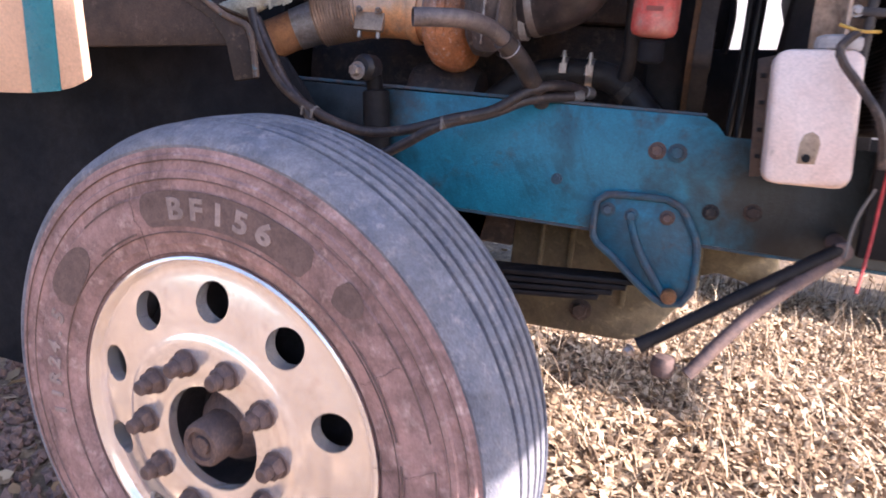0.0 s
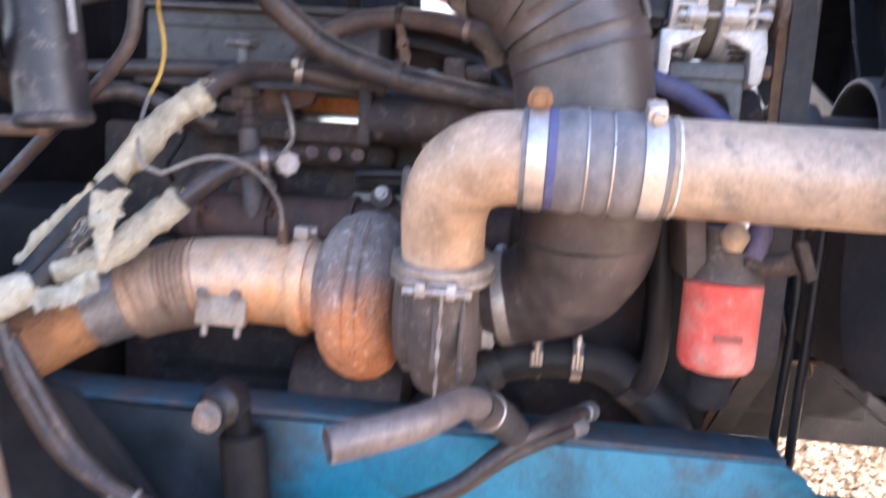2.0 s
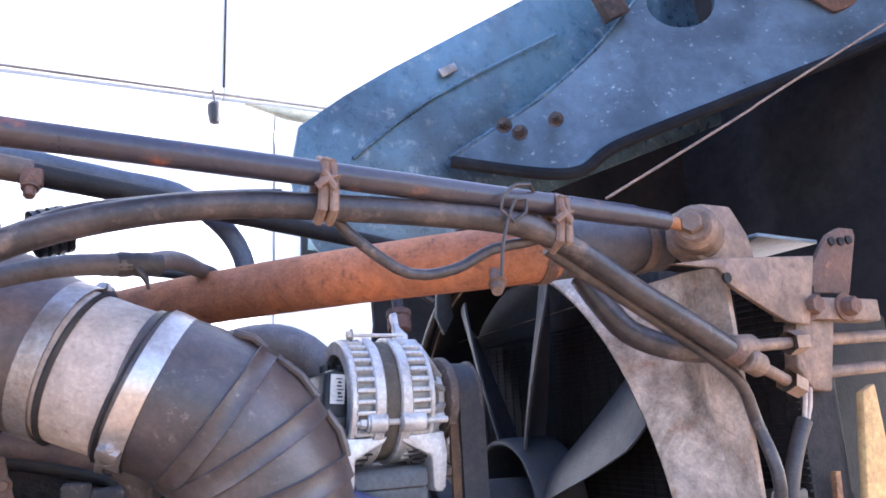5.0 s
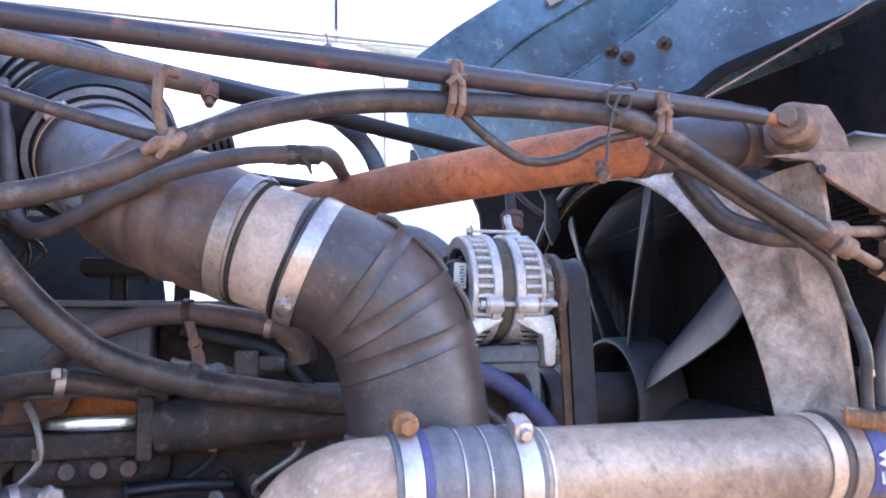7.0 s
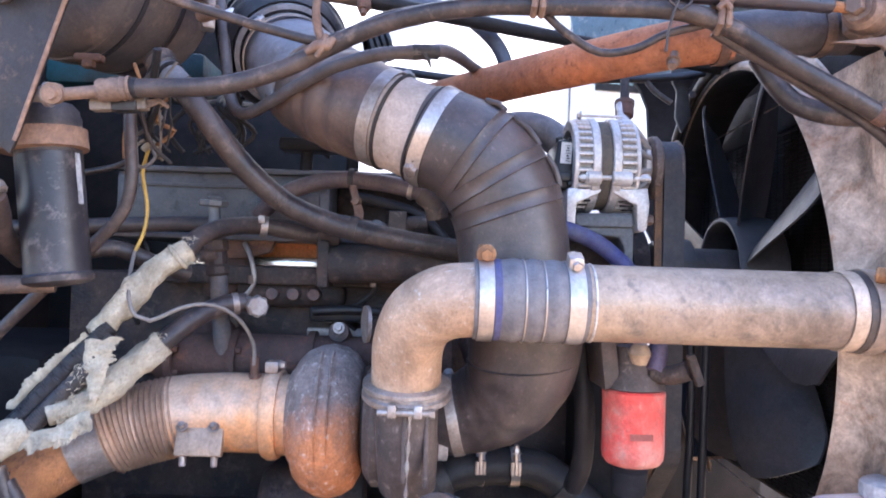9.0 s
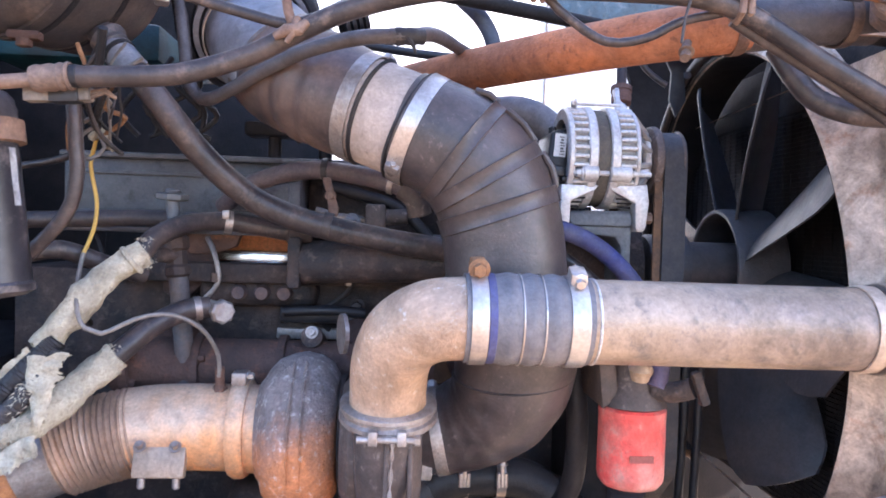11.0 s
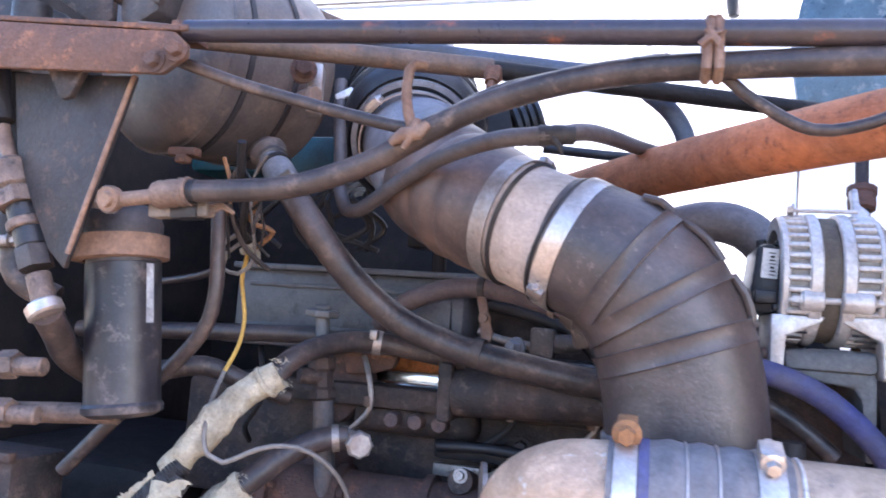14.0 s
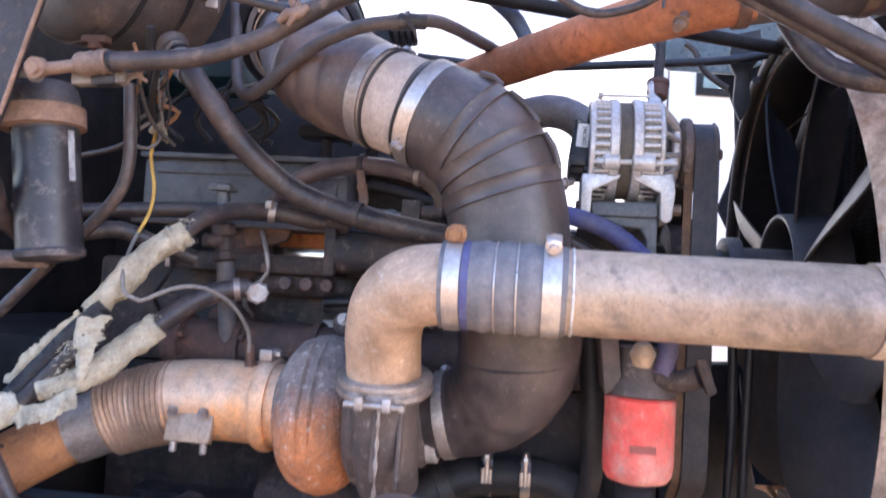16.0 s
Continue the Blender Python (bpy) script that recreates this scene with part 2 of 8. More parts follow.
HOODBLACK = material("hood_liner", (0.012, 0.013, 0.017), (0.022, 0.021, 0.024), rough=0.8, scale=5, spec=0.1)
INSUL = material("glass_fibre_sleeve", (0.47, 0.41, 0.31), (0.34, 0.285, 0.205), rough=0.95, scale=18, spots=(0.14, 0.105, 0.08), spot_amount=0.26, spot_scale=75, bump=0.7, stain=0.5, stain_scale=12, mottle=0.22)
YELLOW = material("yellow_wire", (0.60, 0.36, 0.07), (0.48, 0.30, 0.08), rough=0.5, mottle=0.2)
REDWIRE = material("red_wire", (0.55, 0.05, 0.05), rough=0.5)
GREYWIRE = material("grey_wire", (0.22, 0.19, 0.17), rough=0.6)
TIE = material("rubber_strap", (0.145, 0.082, 0.058), (0.20, 0.13, 0.095), rough=0.6, scale=30)
BELT = material("drive_belt", (0.026, 0.024, 0.028), (0.045, 0.038, 0.037), rough=0.55, scale=30)
BELTEDGE = material("rusty_belt_edge", (0.14, 0.075, 0.038), (0.085, 0.05, 0.033), rough=0.8, scale=60)
LAMIN = material("stator_laminations", (0.12, 0.10, 0.075), (0.085, 0.07, 0.06), rough=0.7, scale=60)
COPPER = material("copper_windings", (0.26, 0.07, 0.045), (0.16, 0.05, 0.04), rough=0.5, metal=0.3, scale=50)
PLASTIC = material("black_plastic", (0.012, 0.012, 0.016), (0.03, 0.027, 0.029), rough=0.4, scale=20, spec=0.4)
CABWHITE = material("cream_body_paint", (0.78, 0.52, 0.38), (0.70, 0.47, 0.35), rough=0.3, scale=6, stain=0.1, mottle=0.03)
CABTEAL = material("teal_body_paint", (0.03, 0.30, 0.42), (0.025, 0.25, 0.36), rough=0.3, scale=6, mottle=0.03)
FENDER = material("fender_liner", (0.088, 0.054, 0.038), (0.038, 0.027, 0.022), rough=0.7, scale=6, spots=(0.15, 0.10, 0.075), spot_amount=0.3)
PAN = material("olive_oil_pan", (0.15, 0.12, 0.07), (0.085, 0.07, 0.05), rough=0.65, scale=7, spots=(0.23, 0.18, 0.11), spot_amount=0.35)
TEALBOX = material("teal_cab_floor", (0.009, 0.07, 0.092), (0.016, 0.038, 0.046), rough=0.5, scale=7)
VANWHITE = material("white_vehicle_paint", (0.84, 0.84, 0.84), (0.80, 0.80, 0.80), rough=0.35, scale=2.5, bump=0.02, stain=0.0, mottle=0.03)
CHROME = material("polished_plate", (0.85, 0.80, 0.78), (0.72, 0.62, 0.56), rough=0.16, metal=0.9, scale=20, bump=0.03, mottle=0.1)
# rust brightened so that its colour carries a spot of sun
SUNRUST = material("sunlit_rust", (0.85, 0.33, 0.13), (0.66, 0.22, 0.09), rough=0.6, scale=30)
NECK = material("grey_neck_rubber", (0.24, 0.24, 0.27), (0.15, 0.14, 0.15), rough=0.45, scale=11, spots=(0.33, 0.30, 0.28), spot_amount=0.2, spec=0.5, bump=0.1)
BOOT = material("brown_boot_rubber", (0.170, 0.112, 0.091), (0.058, 0.043, 0.041), rough=0.42, scale=9, spots=(0.20, 0.145, 0.12), spot_amount=0.25, spec=0.45, bump=0.12)
ELBOWALU = material("speckled_cast_elbow", (0.56, 0.40, 0.295), (0.47, 0.285, 0.17), rough=0.45, metal=0.25, scale=5, spots=(0.80, 0.74, 0.68), spot_amount=0.16, spot_scale=70, bump=0.4, stain=0.45, stain_scale=9)
MANIFOLD = material("rust_brown_manifold", (0.105, 0.058, 0.047), (0.05, 0.034, 0.031), rough=0.75, scale=8, spots=(0.22, 0.10, 0.062), spot_amount=0.3, bump=0.6)
BRACKETBLUE = material("teal_bracket_paint", (0.012, 0.14, 0.22), (0.03, 0.06, 0.08), rough=0.34, scale=7, spots=(0.06, 0.05, 0.05), spot_amount=0.3, spot_scale=20, stain=0.7, stain_scale=6, spec=0.5)
GLASS = bpy.data.materials.new("window_glass")
GLASS.use_nodes = True
gb = GLASS.node_tree.nodes["Principled BSDF"]
gb.inputs["Base Color"].default_value, gb.inputs["Roughness"].default_value, gb.inputs["Transmission Weight"].default_value = (0.55, 0.75, 0.78, 1), 0.05, 0.7


# ---- shape helpers ----
class Geo:
    """Vertices and faces gathered in world coordinates."""

    def __init__(self):
        self.v, self.f = [], []

    def add(self, verts, faces):
        n = len(self.v)
        self.v += [tuple(p) for p in verts]
        self.f += [tuple(i + n for i in f) for f in faces]
        return self

    def bm(self, bm):
        bm.verts.ensure_lookup_table()
        bm.verts.index_update()
        self.add([v.co[:] for v in bm.verts], [[v.index for v in f.verts] for f in bm.faces])
        bm.free()
        return self

    def box(self, centre, size, bevel=0.003, turn=(0, 0, 0), seg=2):
        bm = bmesh.new()
        bmesh.ops.create_cube(bm, size=1)
        bmesh.ops.scale(bm, vec=size, verts=bm.verts)
        if bevel:
            bmesh.ops.bevel(bm, geom=bm.edges[:], offset=min(bevel, min(size) * 0.45), segments=seg, affect="EDGES", profile=0.5)
        bm.transform(pose(*centre, *turn))
        return self.bm(bm)

    def prism(self, outline, along, bevel=0.0):
        """A flat outline of points, thickened by the vector along."""
        bm = bmesh.new()
        face = bm.faces.new([bm.verts.new(p) for p in outline])
        out = bmesh.ops.extrude_face_region(bm, geom=[face])
        bmesh.ops.translate(bm, vec=along, verts=[e for e in out["geom"] if isinstance(e, bmesh.types.BMVert)])
        bmesh.ops.recalc_face_normals(bm, faces=bm.faces[:])
        if bevel:
            bmesh.ops.bevel(bm, geom=bm.edges[:], offset=bevel, segments=2, affect="EDGES", profile=0.5)
        return self.bm(bm)

    def lathe(self, profile, base, axis, n=32, closed=False, arc=360.0, start=0.0, up=None):
        """profile: (radius, distance along the axis from base)."""
        d = Vector(axis).normalized()
        a = Vector(up) if up else (Vector((0, 0, 1)) if abs(d.z) < 0.9 else Vector((1, 0, 0)))
        u = (a - d * a.dot(d)).normalized()
        w = d.cross(u)
        whole = arc >= 359.9
        cols = n if whole else n + 1
        verts, faces = [], []
        for k in range(cols):
            t = radians(start + arc * k / n)
            e = u * math.cos(t) + w * math.sin(t)
            verts += [Vector(base) + d * h + e * r for r, h in profile]
        m = len(profile)
        for k in range(n):
            k2 = (k + 1) % cols
            for j in range(m if closed else m - 1):
                j2 = (j + 1) % m
                faces.append((k * m + j, k2 * m + j, k2 * m + j2, k * m + j2))
        return self.add(verts, faces)

    def star(self, centre, axis, r, depth, lobes=8, dip=0.8):
        """A lobed knob."""
        d = Vector(axis).normalized()
        a = Vector((0, 0, 1)) if abs(d.z) < 0.9 else Vector((1, 0, 0))
        u = (a - d * a.dot(d)).normalized()
        w = d.cross(u)
        n = lobes * 4
        rings = []
        for h, k in ((0, 0.8), (0.15, 0.97), (0.5, 1.0), (0.85, 0.97), (1, 0.8)):
            for i in range(n):
                t = 2 * math.pi * i / n
                q = r * k * (dip + (1 - dip) * (0.5 + 0.5 * math.cos(t * lobes)))
                rings.append(Vector(centre) + d * depth * h + (u * math.cos(t) + w * math.sin(t)) * q)
        faces = [(j * n + i, j * n + (i + 1) % n, (j + 1) * n + (i + 1) % n, (j + 1) * n + i) for j in range(4) for i in range(n)]
        faces += [tuple(range(n))[::-1], tuple(4 * n + i for i in range(n))]
        return self.add(rings, faces)

    def rod(self, a, b, r, n=12, chamfer=0.0):
        a, b = Vector(a), Vector(b)
        L = (b - a).length
        c = chamfer
        prof = [(0, 0), (r - c, 0), (r, c), (r, L - c), (r - c, L), (0, L)] if c else [(0, 0), (r, 0), (r, L), (0, L)]
        return self.lathe(prof, a, b - a, n)

    def bolt(self, place, axis, r, h, washer=True):
        """A hexagon head with a washer, standing on a face."""
        d = Vector(axis).normalized()
        if washer:
            self.lathe([(0, 0), (r * 1.5, 0), (r * 1.5, h * 0.2), (0, h * 0.2)], place, d, 16)
        p = Vector(place) + d * (h * 0.2 if washer else 0)
        return self.lathe([(r, 0), (r, h * 0.85), (r * 0.88, h), (0, h)], p, d, 6)

    def tube(self, pts, r, n=14, step=0.012, cap=True, wave=None, hollow=0.0):
        """A round tube along a smooth curve through pts; r: a radius, or one for each point; wave(metres along): a factor."""
        P = [Vector(p) for p in pts]
        R = list(r) if isinstance(r, (list, tuple)) else [r] * len(P)
        ctr, rad = [], []
        for i in range(len(P) - 1):
            p0, p1, p2, p3 = P[max(i - 1, 0)], P[i], P[i + 1], P[min(i + 2, len(P) - 1)]
            k = max(1, int((p2 - p1).length / step))
            for j in range(k + (i == len(P) - 2)):
                t = j / k
                ctr.append(0.5 * ((2 * p1) + (p2 - p0) * t + (2 * p0 - 5 * p1 + 4 * p2 - p3) * t * t + (3 * p1 - p0 - 3 * p2 + p3) * t ** 3))
                s = t * t * (3 - 2 * t)
                rad.append(R[i] * (1 - s) + R[i + 1] * s)
        dirs = [(ctr[min(i + 1, len(ctr) - 1)] - ctr[max(i - 1, 0)]).normalized() for i in range(len(ctr))]
        a = Vector((0, 0, 1)) if abs(dirs[0].z) < 0.9 else Vector((1, 0, 0))
        u = (a - dirs[0] * a.dot(dirs[0])).normalized()
        verts, faces, run = [], [], 0.0
        for i, (c, d) in enumerate(zip(ctr, dirs)):
            u = (u - d * u.dot(d)).normalized()
            w = d.cross(u)
            if i:
                run += (c - ctr[i - 1]).length
            q = rad[i] * (wave(run) if wave else 1.0)
            verts += [c + (u * math.cos(2 * math.pi * k / n) + w * math.sin(2 * math.pi * k / n)) * q for k in range(n)]
        m = len(ctr)
        for i in range(m - 1):
            for k in range(n):
                faces.append((i * n + k, i * n + (k + 1) % n, (i + 1) * n + (k + 1) % n, (i + 1) * n + k))
        if cap and not hollow:
            faces += [tuple(range(n))[::-1], tuple((m - 1) * n + k for k in range(n))]
        self.add(verts, faces)
        if hollow:
            for end, c, d, q in ((0, ctr[0], dirs[0], rad[0]), (1, ctr[-1], -dirs[-1], rad[-1])):
                self.lathe([(q, 0), (q - hollow, 0), (q - hollow, 0.05), (0, 0.05)], c, d, n)
        return self


def loose(name, where, label, category, group="", kind=""):
    """An empty at the base of a thing that has parts."""
    e = new(name)
    e.empty_display_size = 0.05
    e.location = where
    return tagged(e, label, category, group, kind)


def base_of(ob):
    while ob.parent:
        ob = ob.parent
    return Vector(ob.location)


def part(name, geo, mat, parent=None, label="", angle=38):
    """Links gathered shapes as one mesh object, under a thing or a part if one is given."""
    if isinstance(geo, bmesh.types.BMesh):
        geo = Geo().bm(geo)
    me = bpy.data.meshes.new(name)
    off = base_of(parent) if parent else Vector((0, 0, 0))
    me.from_pydata([tuple(Vector(p) - off) for p in geo.v], [], geo.f)
    bm = bmesh.new()
    bm.from_mesh(me)
    bmesh.ops.recalc_face_normals(bm, faces=bm.faces[:])
    bm.to_mesh(me)
    bm.free()
    me.materials.append(mat)
    for p in me.polygons:
        p.use_smooth = True
    me.set_sharp_from_angle(angle=radians(angle))
    ob = new(name, me)
    if parent:
        ob.parent = parent
    if label:
        tagged(ob, label)
    return ob


def single(name, geo, mat, label, category, group="", kind="", angle=38):
    """A thing made of one mesh, with its origin at its base."""
    lo = [min(p[i] for p in geo.v) for i in range(3)]
    hi = [max(p[i] for p in geo.v) for i in range(3)]
    base = Vector(((lo[0] + hi[0]) / 2, (lo[1] + hi[1]) / 2, lo[2]))
    g = Geo()
    g.v, g.f = [tuple(Vector(p) - base) for p in geo.v], geo.f
    ob = part(name, g, mat, angle=angle)
    ob.location = base
    return tagged(ob, label, category, group, kind)


def again(ob, m, parent):
    """Another object on the mesh of a part, at the pose m within its thing."""
    c = new(ob.name.split(".")[0], ob.data)
    c.parent = parent
    c.matrix_basis = m
    return c


def clamp(parent, centre, axis, r, width=0.014, mat=None, screw=None, screw_mat=None, thick=0.0018, name="hose_clamp", label="", size=1.0):
    """A band clamp round a tube, with its worm screw standing on the side given by screw."""
    d = Vector(axis).normalized()
    g = Geo().lathe([(r, -width / 2), (r + thick, -width / 2), (r + thick * 1.3, 0), (r + thick, width / 2), (r, width / 2)], centre, d, 40, closed=True)
    band = part(name, g, mat or STEEL, parent, label)
    if screw:
        s = Vector(screw)
        s = (s - d * s.dot(d)).normalized()
        t = d.cross(s)
        c = Vector(centre) + s * (r + 0.005 * size)
        h = width * 0.45
        lo = c - s * 0.006 * size - t * 0.012 * size
        g = Geo().prism([lo - d * h, lo + d * h, lo + d * h + t * 0.02 * size, lo - d * h + t * 0.02 * size], s * 0.013 * size, 0.0016)
        g.rod(c - t * 0.016 * size, c + t * 0.010 * size, 0.0062 * size, 12, 0.001)
        g.lathe([(0.0085 * size, 0), (0.0085 * size, 0.002), (0.006 * size, 0.004), (0, 0.004)], c + t * 0.008 * size, t, 18)
        g.bolt(c + t * 0.010 * size, t, 0.0056 * size, 0.007 * size, washer=False)
        part("worm_screw", g, screw_mat or STEELDULL, band)
    return band


def hose(name, pts, r, mat, label, category="hose", group="", n=14, step=0.012, wave=None):
    return single(name, Geo().tube(pts, r, n, step, wave=wave), mat, label, category, group)


def lettering(body, size, depth, m):
    """The outlines of a word as a solid, in world coordinates."""
    cu = bpy.data.curves.new("word", "FONT")
    cu.body, cu.size, cu.extrude, cu.align_x, cu.align_y = body, size, depth, "CENTER", "CENTER"
    cu.resolution_u = 3
    cu.offset = size * 0.035
    ob = bpy.data.objects.new("word", cu)
    scene.collection.objects.link(ob)
    me = bpy.data.meshes.new_from_object(ob.evaluated_get(bpy.context.evaluated_depsgraph_get()))
    g = Geo().add([m @ v.co for v in me.vertices], [tuple(p.vertices) for p in me.polygons])
    bpy.data.objects.remove(ob)
    bpy.data.curves.remove(cu)
    bpy.data.meshes.remove(me)
    return g

# ---- ground ----
GROUND_Z = -0.02
GROUND = material("dry_leaf_litter", (0.30, 0.21, 0.13), (0.15, 0.105, 0.07), rough=0.95, scale=5, spots=(0.46, 0.35, 0.24), spot_scale=60, spot_amount=0.5, bump=1.0, fine=160)
gx = [-400, -60, -12] + [-5 + 0.25 * i for i in range(49)] + [12, 60, 400]
gy = [-400, -60, -12] + [-4 + 0.25 * i for i in range(57)] + [18, 60, 400]
gv, gf = [], []
for y in gy:
    for x in gx:
        near = abs(x) < 8 and -5 < y < 11
        gv.append((x, y, GROUND_Z + (0.018 * noise.noise((x * 1.3, y * 1.3, 0)) + 0.01 * noise.noise((x * 5, y * 5, 3)) if near else 0.0)))
W_ = len(gx)
for j in range(len(gy) - 1):
    for i in range(W_ - 1):
        gf.append((j * W_ + i, j * W_ + i + 1, (j + 1) * W_ + i + 1, (j + 1) * W_ + i))
g = Geo()
g.v, g.f = gv, gf
tagged(part("ground", g, GROUND), "dry ground covered with pale leaf litter and straw", "ground", kind="structure")

LEAF = bpy.data.materials.new("fallen_leaf")
LEAF.use_nodes = True
ln = LEAF.node_tree
lg = ln.nodes.new("ShaderNodeNewGeometry")
lr = ln.nodes.new("ShaderNodeValToRGB")
lr.color_ramp.elements[0].color, lr.color_ramp.elements[1].color = (0.075, 0.045, 0.028, 1), (0.74, 0.60, 0.43, 1)
e = lr.color_ramp.elements.new(0.45)
e.color = (0.37, 0.25, 0.15, 1)
ln.links.new(lg.outputs["Random Per Island"], lr.inputs[0])
ln.links.new(lr.outputs[0], ln.nodes["Principled BSDF"].inputs["Base Color"])
ln.nodes["Principled BSDF"].inputs["Roughness"].default_value = 0.85


def leaf_litter(count, x0, x1, y0, y1, size, seed):
    r = random.Random(seed)
    g = Geo()
    for _ in range(count):
        x, y = r.uniform(x0, x1), r.uniform(y0, y1)
        z = GROUND_Z + 0.012 + 0.02 * r.random()
        L, w = size * r.uniform(0.5, 1.3), size * r.uniform(0.25, 0.6)
        m = pose(x, y, z, r.uniform(-40, 40), r.uniform(-40, 40), r.uniform(0, 360))
        c = r.uniform(-0.3, 0.5) * L
        pts = [(-L, 0, c), (-L * 0.3, w, 0), (L * 0.5, w * 0.8, 0), (L, 0, c * 0.6), (L * 0.4, -w, 0), (-L * 0.4, -w * 0.9, 0)]
        g.add([m @ Vector(p) for p in pts], [(0, 1, 2, 3), (0, 3, 4, 5)])
    return g


def straw(count, x0, x1, y0, y1, height, seed, lean=0.8):
    r = random.Random(seed)
    g = Geo()
    for _ in range(count):
        x, y, h = r.uniform(x0, x1), r.uniform(y0, y1), height * r.uniform(0.3, 1.0)
        a, b = r.uniform(0, 6.28), r.uniform(0.1, lean)
        dx, dy, w = math.cos(a) * b * h, math.sin(a) * b * h, 0.0016 + 0.0012 * r.random()
        px, py = -math.sin(a) * w, math.cos(a) * w
        z = GROUND_Z
        g.add([(x - px, y - py, z), (x + px, y + py, z), (x + dx * 0.4 + px, y + dy * 0.4 + py, z + h * 0.6), (x + dx * 0.4 - px, y + dy * 0.4 - py, z + h * 0.6), (x + dx, y + dy, z + h)], [(0, 1, 2, 3), (3, 2, 4)])
    return g


single("leaf_litter", leaf_litter(26000, -0.4, 3.0, 0.9, 5.6, 0.028, 1), LEAF, "pale dry fallen leaves strewn over the ground", "leaves", kind="stuff", angle=180)
wide = leaf_litter(9000, -6.0, 7.0, -5.0, 0.9, 0.034, 8)
more = leaf_litter(7000, -7.0, 8.0, 0.9, 8.5, 0.034, 9)
wide.add(more.v, more.f)
single("scattered_leaves", wide, LEAF, "sparse dry leaves scattered round the truck", "leaves", kind="stuff", angle=180)
single("fallen_straw", straw(6000, -0.3, 3.0, 0.9, 5.6, 0.11, 7, 3.5), LEAF, "short broken straw lying through the leaf litter", "straw", kind="stuff", angle=180)
single("dry_grass", straw(3600, -0.2, 3.4, 1.5, 6.5, 0.24, 2, 1.4), LEAF, "thin straw-coloured dead grass standing in the litter", "grass", kind="stuff", angle=180)


def gravel(count, seed):
    r = random.Random(seed)
    g = Geo()
    for _ in range(count):
        s = r.uniform(0.008, 0.028)
        m = pose(r.uniform(-1.9, -0.6), r.uniform(0.6, 2.0), GROUND_Z + s * 0.4, r.uniform(0, 360), r.uniform(0, 360), r.uniform(0, 360))
        o = [Vector((x * r.uniform(0.7, 1.1), y * r.uniform(0.6, 1.0), z * r.uniform(0.5, 0.9))) * s for x, y, z in ((1, 0, 0), (-1, 0, 0), (0, 1, 0), (0, -1, 0), (0, 0, 1), (0, 0, -1))]
        g.add([m @ p for p in o], [(0, 2, 4), (2, 1, 4), (1, 3, 4), (3, 0, 4), (2, 0, 5), (1, 2, 5), (3, 1, 5), (0, 3, 5)])
    return g


single("gravel", gravel(2600, 5), material("reddish_gravel", (0.30, 0.185, 0.145), (0.20, 0.13, 0.11), rough=0.9, scale=60), "reddish brown gravel behind the wheel", "gravel", kind="stuff")


# ---- white vehicle beyond the truck ----
van = loose("white_box_truck", (1.0, 5.2, GROUND_Z), "white box truck body parked beyond the engine, with thin panel seams", "truck")
for x0, x1 in ((-6.0, -2.2), (-2.19, 0.975), (0.985, 4.0), (4.01, 7.0)):
    part("side_panel", Geo().box(((x0 + x1) / 2, 5.2, 2.23), (x1 - x0, 1.2, 3.06), 0.004), VANWHITE, van)
for x0, x1 in ((-6.0, 0.665), (0.672, 7.0)):
    part("upper_panel", Geo().box(((x0 + x1) / 2, 5.2, 5.38), (x1 - x0, 1.2, 3.2), 0.004), VANWHITE, van)
part("seam_strip", Geo().box((0.5, 4.6, 3.80), (13.0, 0.02, 0.014), 0.003), material("grey_seam", (0.20, 0.19, 0.18), rough=0.7), van, "thin grey seam strip")
part("corner_seam", Geo().box((0.668, 4.6, 4.6), (0.012, 0.02, 1.5), 0.002), BLACK, van)
part("door_seam", Geo().box((0.98, 4.6, 2.7), (0.008, 0.012, 1.8), 0.002), material("pale_seam", (0.32, 0.28, 0.25), rough=0.7), van)
part("mirror_arm", Geo().prism([(0.78, 4.5, 3.72), (1.05, 4.5, 3.66), (1.7, 4.5, 3.62), (1.7, 4.5, 3.70), (1.2, 4.5, 3.72)], (0, 0.05, 0), 0.006), material("olive_moulding", (0.30, 0.31, 0.24), (0.2, 0.2, 0.16), rough=0.6, scale=20), van, "grey green moulding")
win = part("window_frame", Geo().prism([(1.14, 4.57, 2.80), (1.14, 4.57, 3.08), (1.95, 4.57, 3.04), (1.95, 4.57, 2.76)], (0, 0.03, 0), 0.004), PLASTIC, van, "dark window frame")
part("pane", Geo().box((1.54, 4.562, 2.91), (0.72, 0.01, 0.18), 0.002, (0, 2.8, 0)), GLASS, win, "pale teal window pane")
part("lower_rail", Geo().box((0.5, 5.15, 0.62), (13.0, 1.1, 0.14), 0.01), BLACK, van)
for x in (-3.2, 4.6):
    part("wheel", Geo().lathe([(0.28, -0.12), (0.46, -0.13), (0.5, -0.09), (0.5, 0.09), (0.46, 0.13), (0.28, 0.12)], (x, 4.8, 0.48), (0, 1, 0), 32), RUBBER_DARK, van)
lamp = loose("dark_antenna_pod", (0.605, 4.5, 3.50), "small dark tapered pod hanging on a thin stalk", "antenna")
part("pod", Geo().lathe([(0, 0), (0.03, 0.01), (0.042, 0.06), (0.045, 0.12), (0.03, 0.14), (0, 0.142)], (0.605, 4.5, 3.555), (0, 0, 1), 16), PLASTIC, lamp)
part("stalk", Geo().rod((0.605, 4.5, 3.69), (0.605, 4.62, 3.84), 0.006), PLASTIC, lamp)

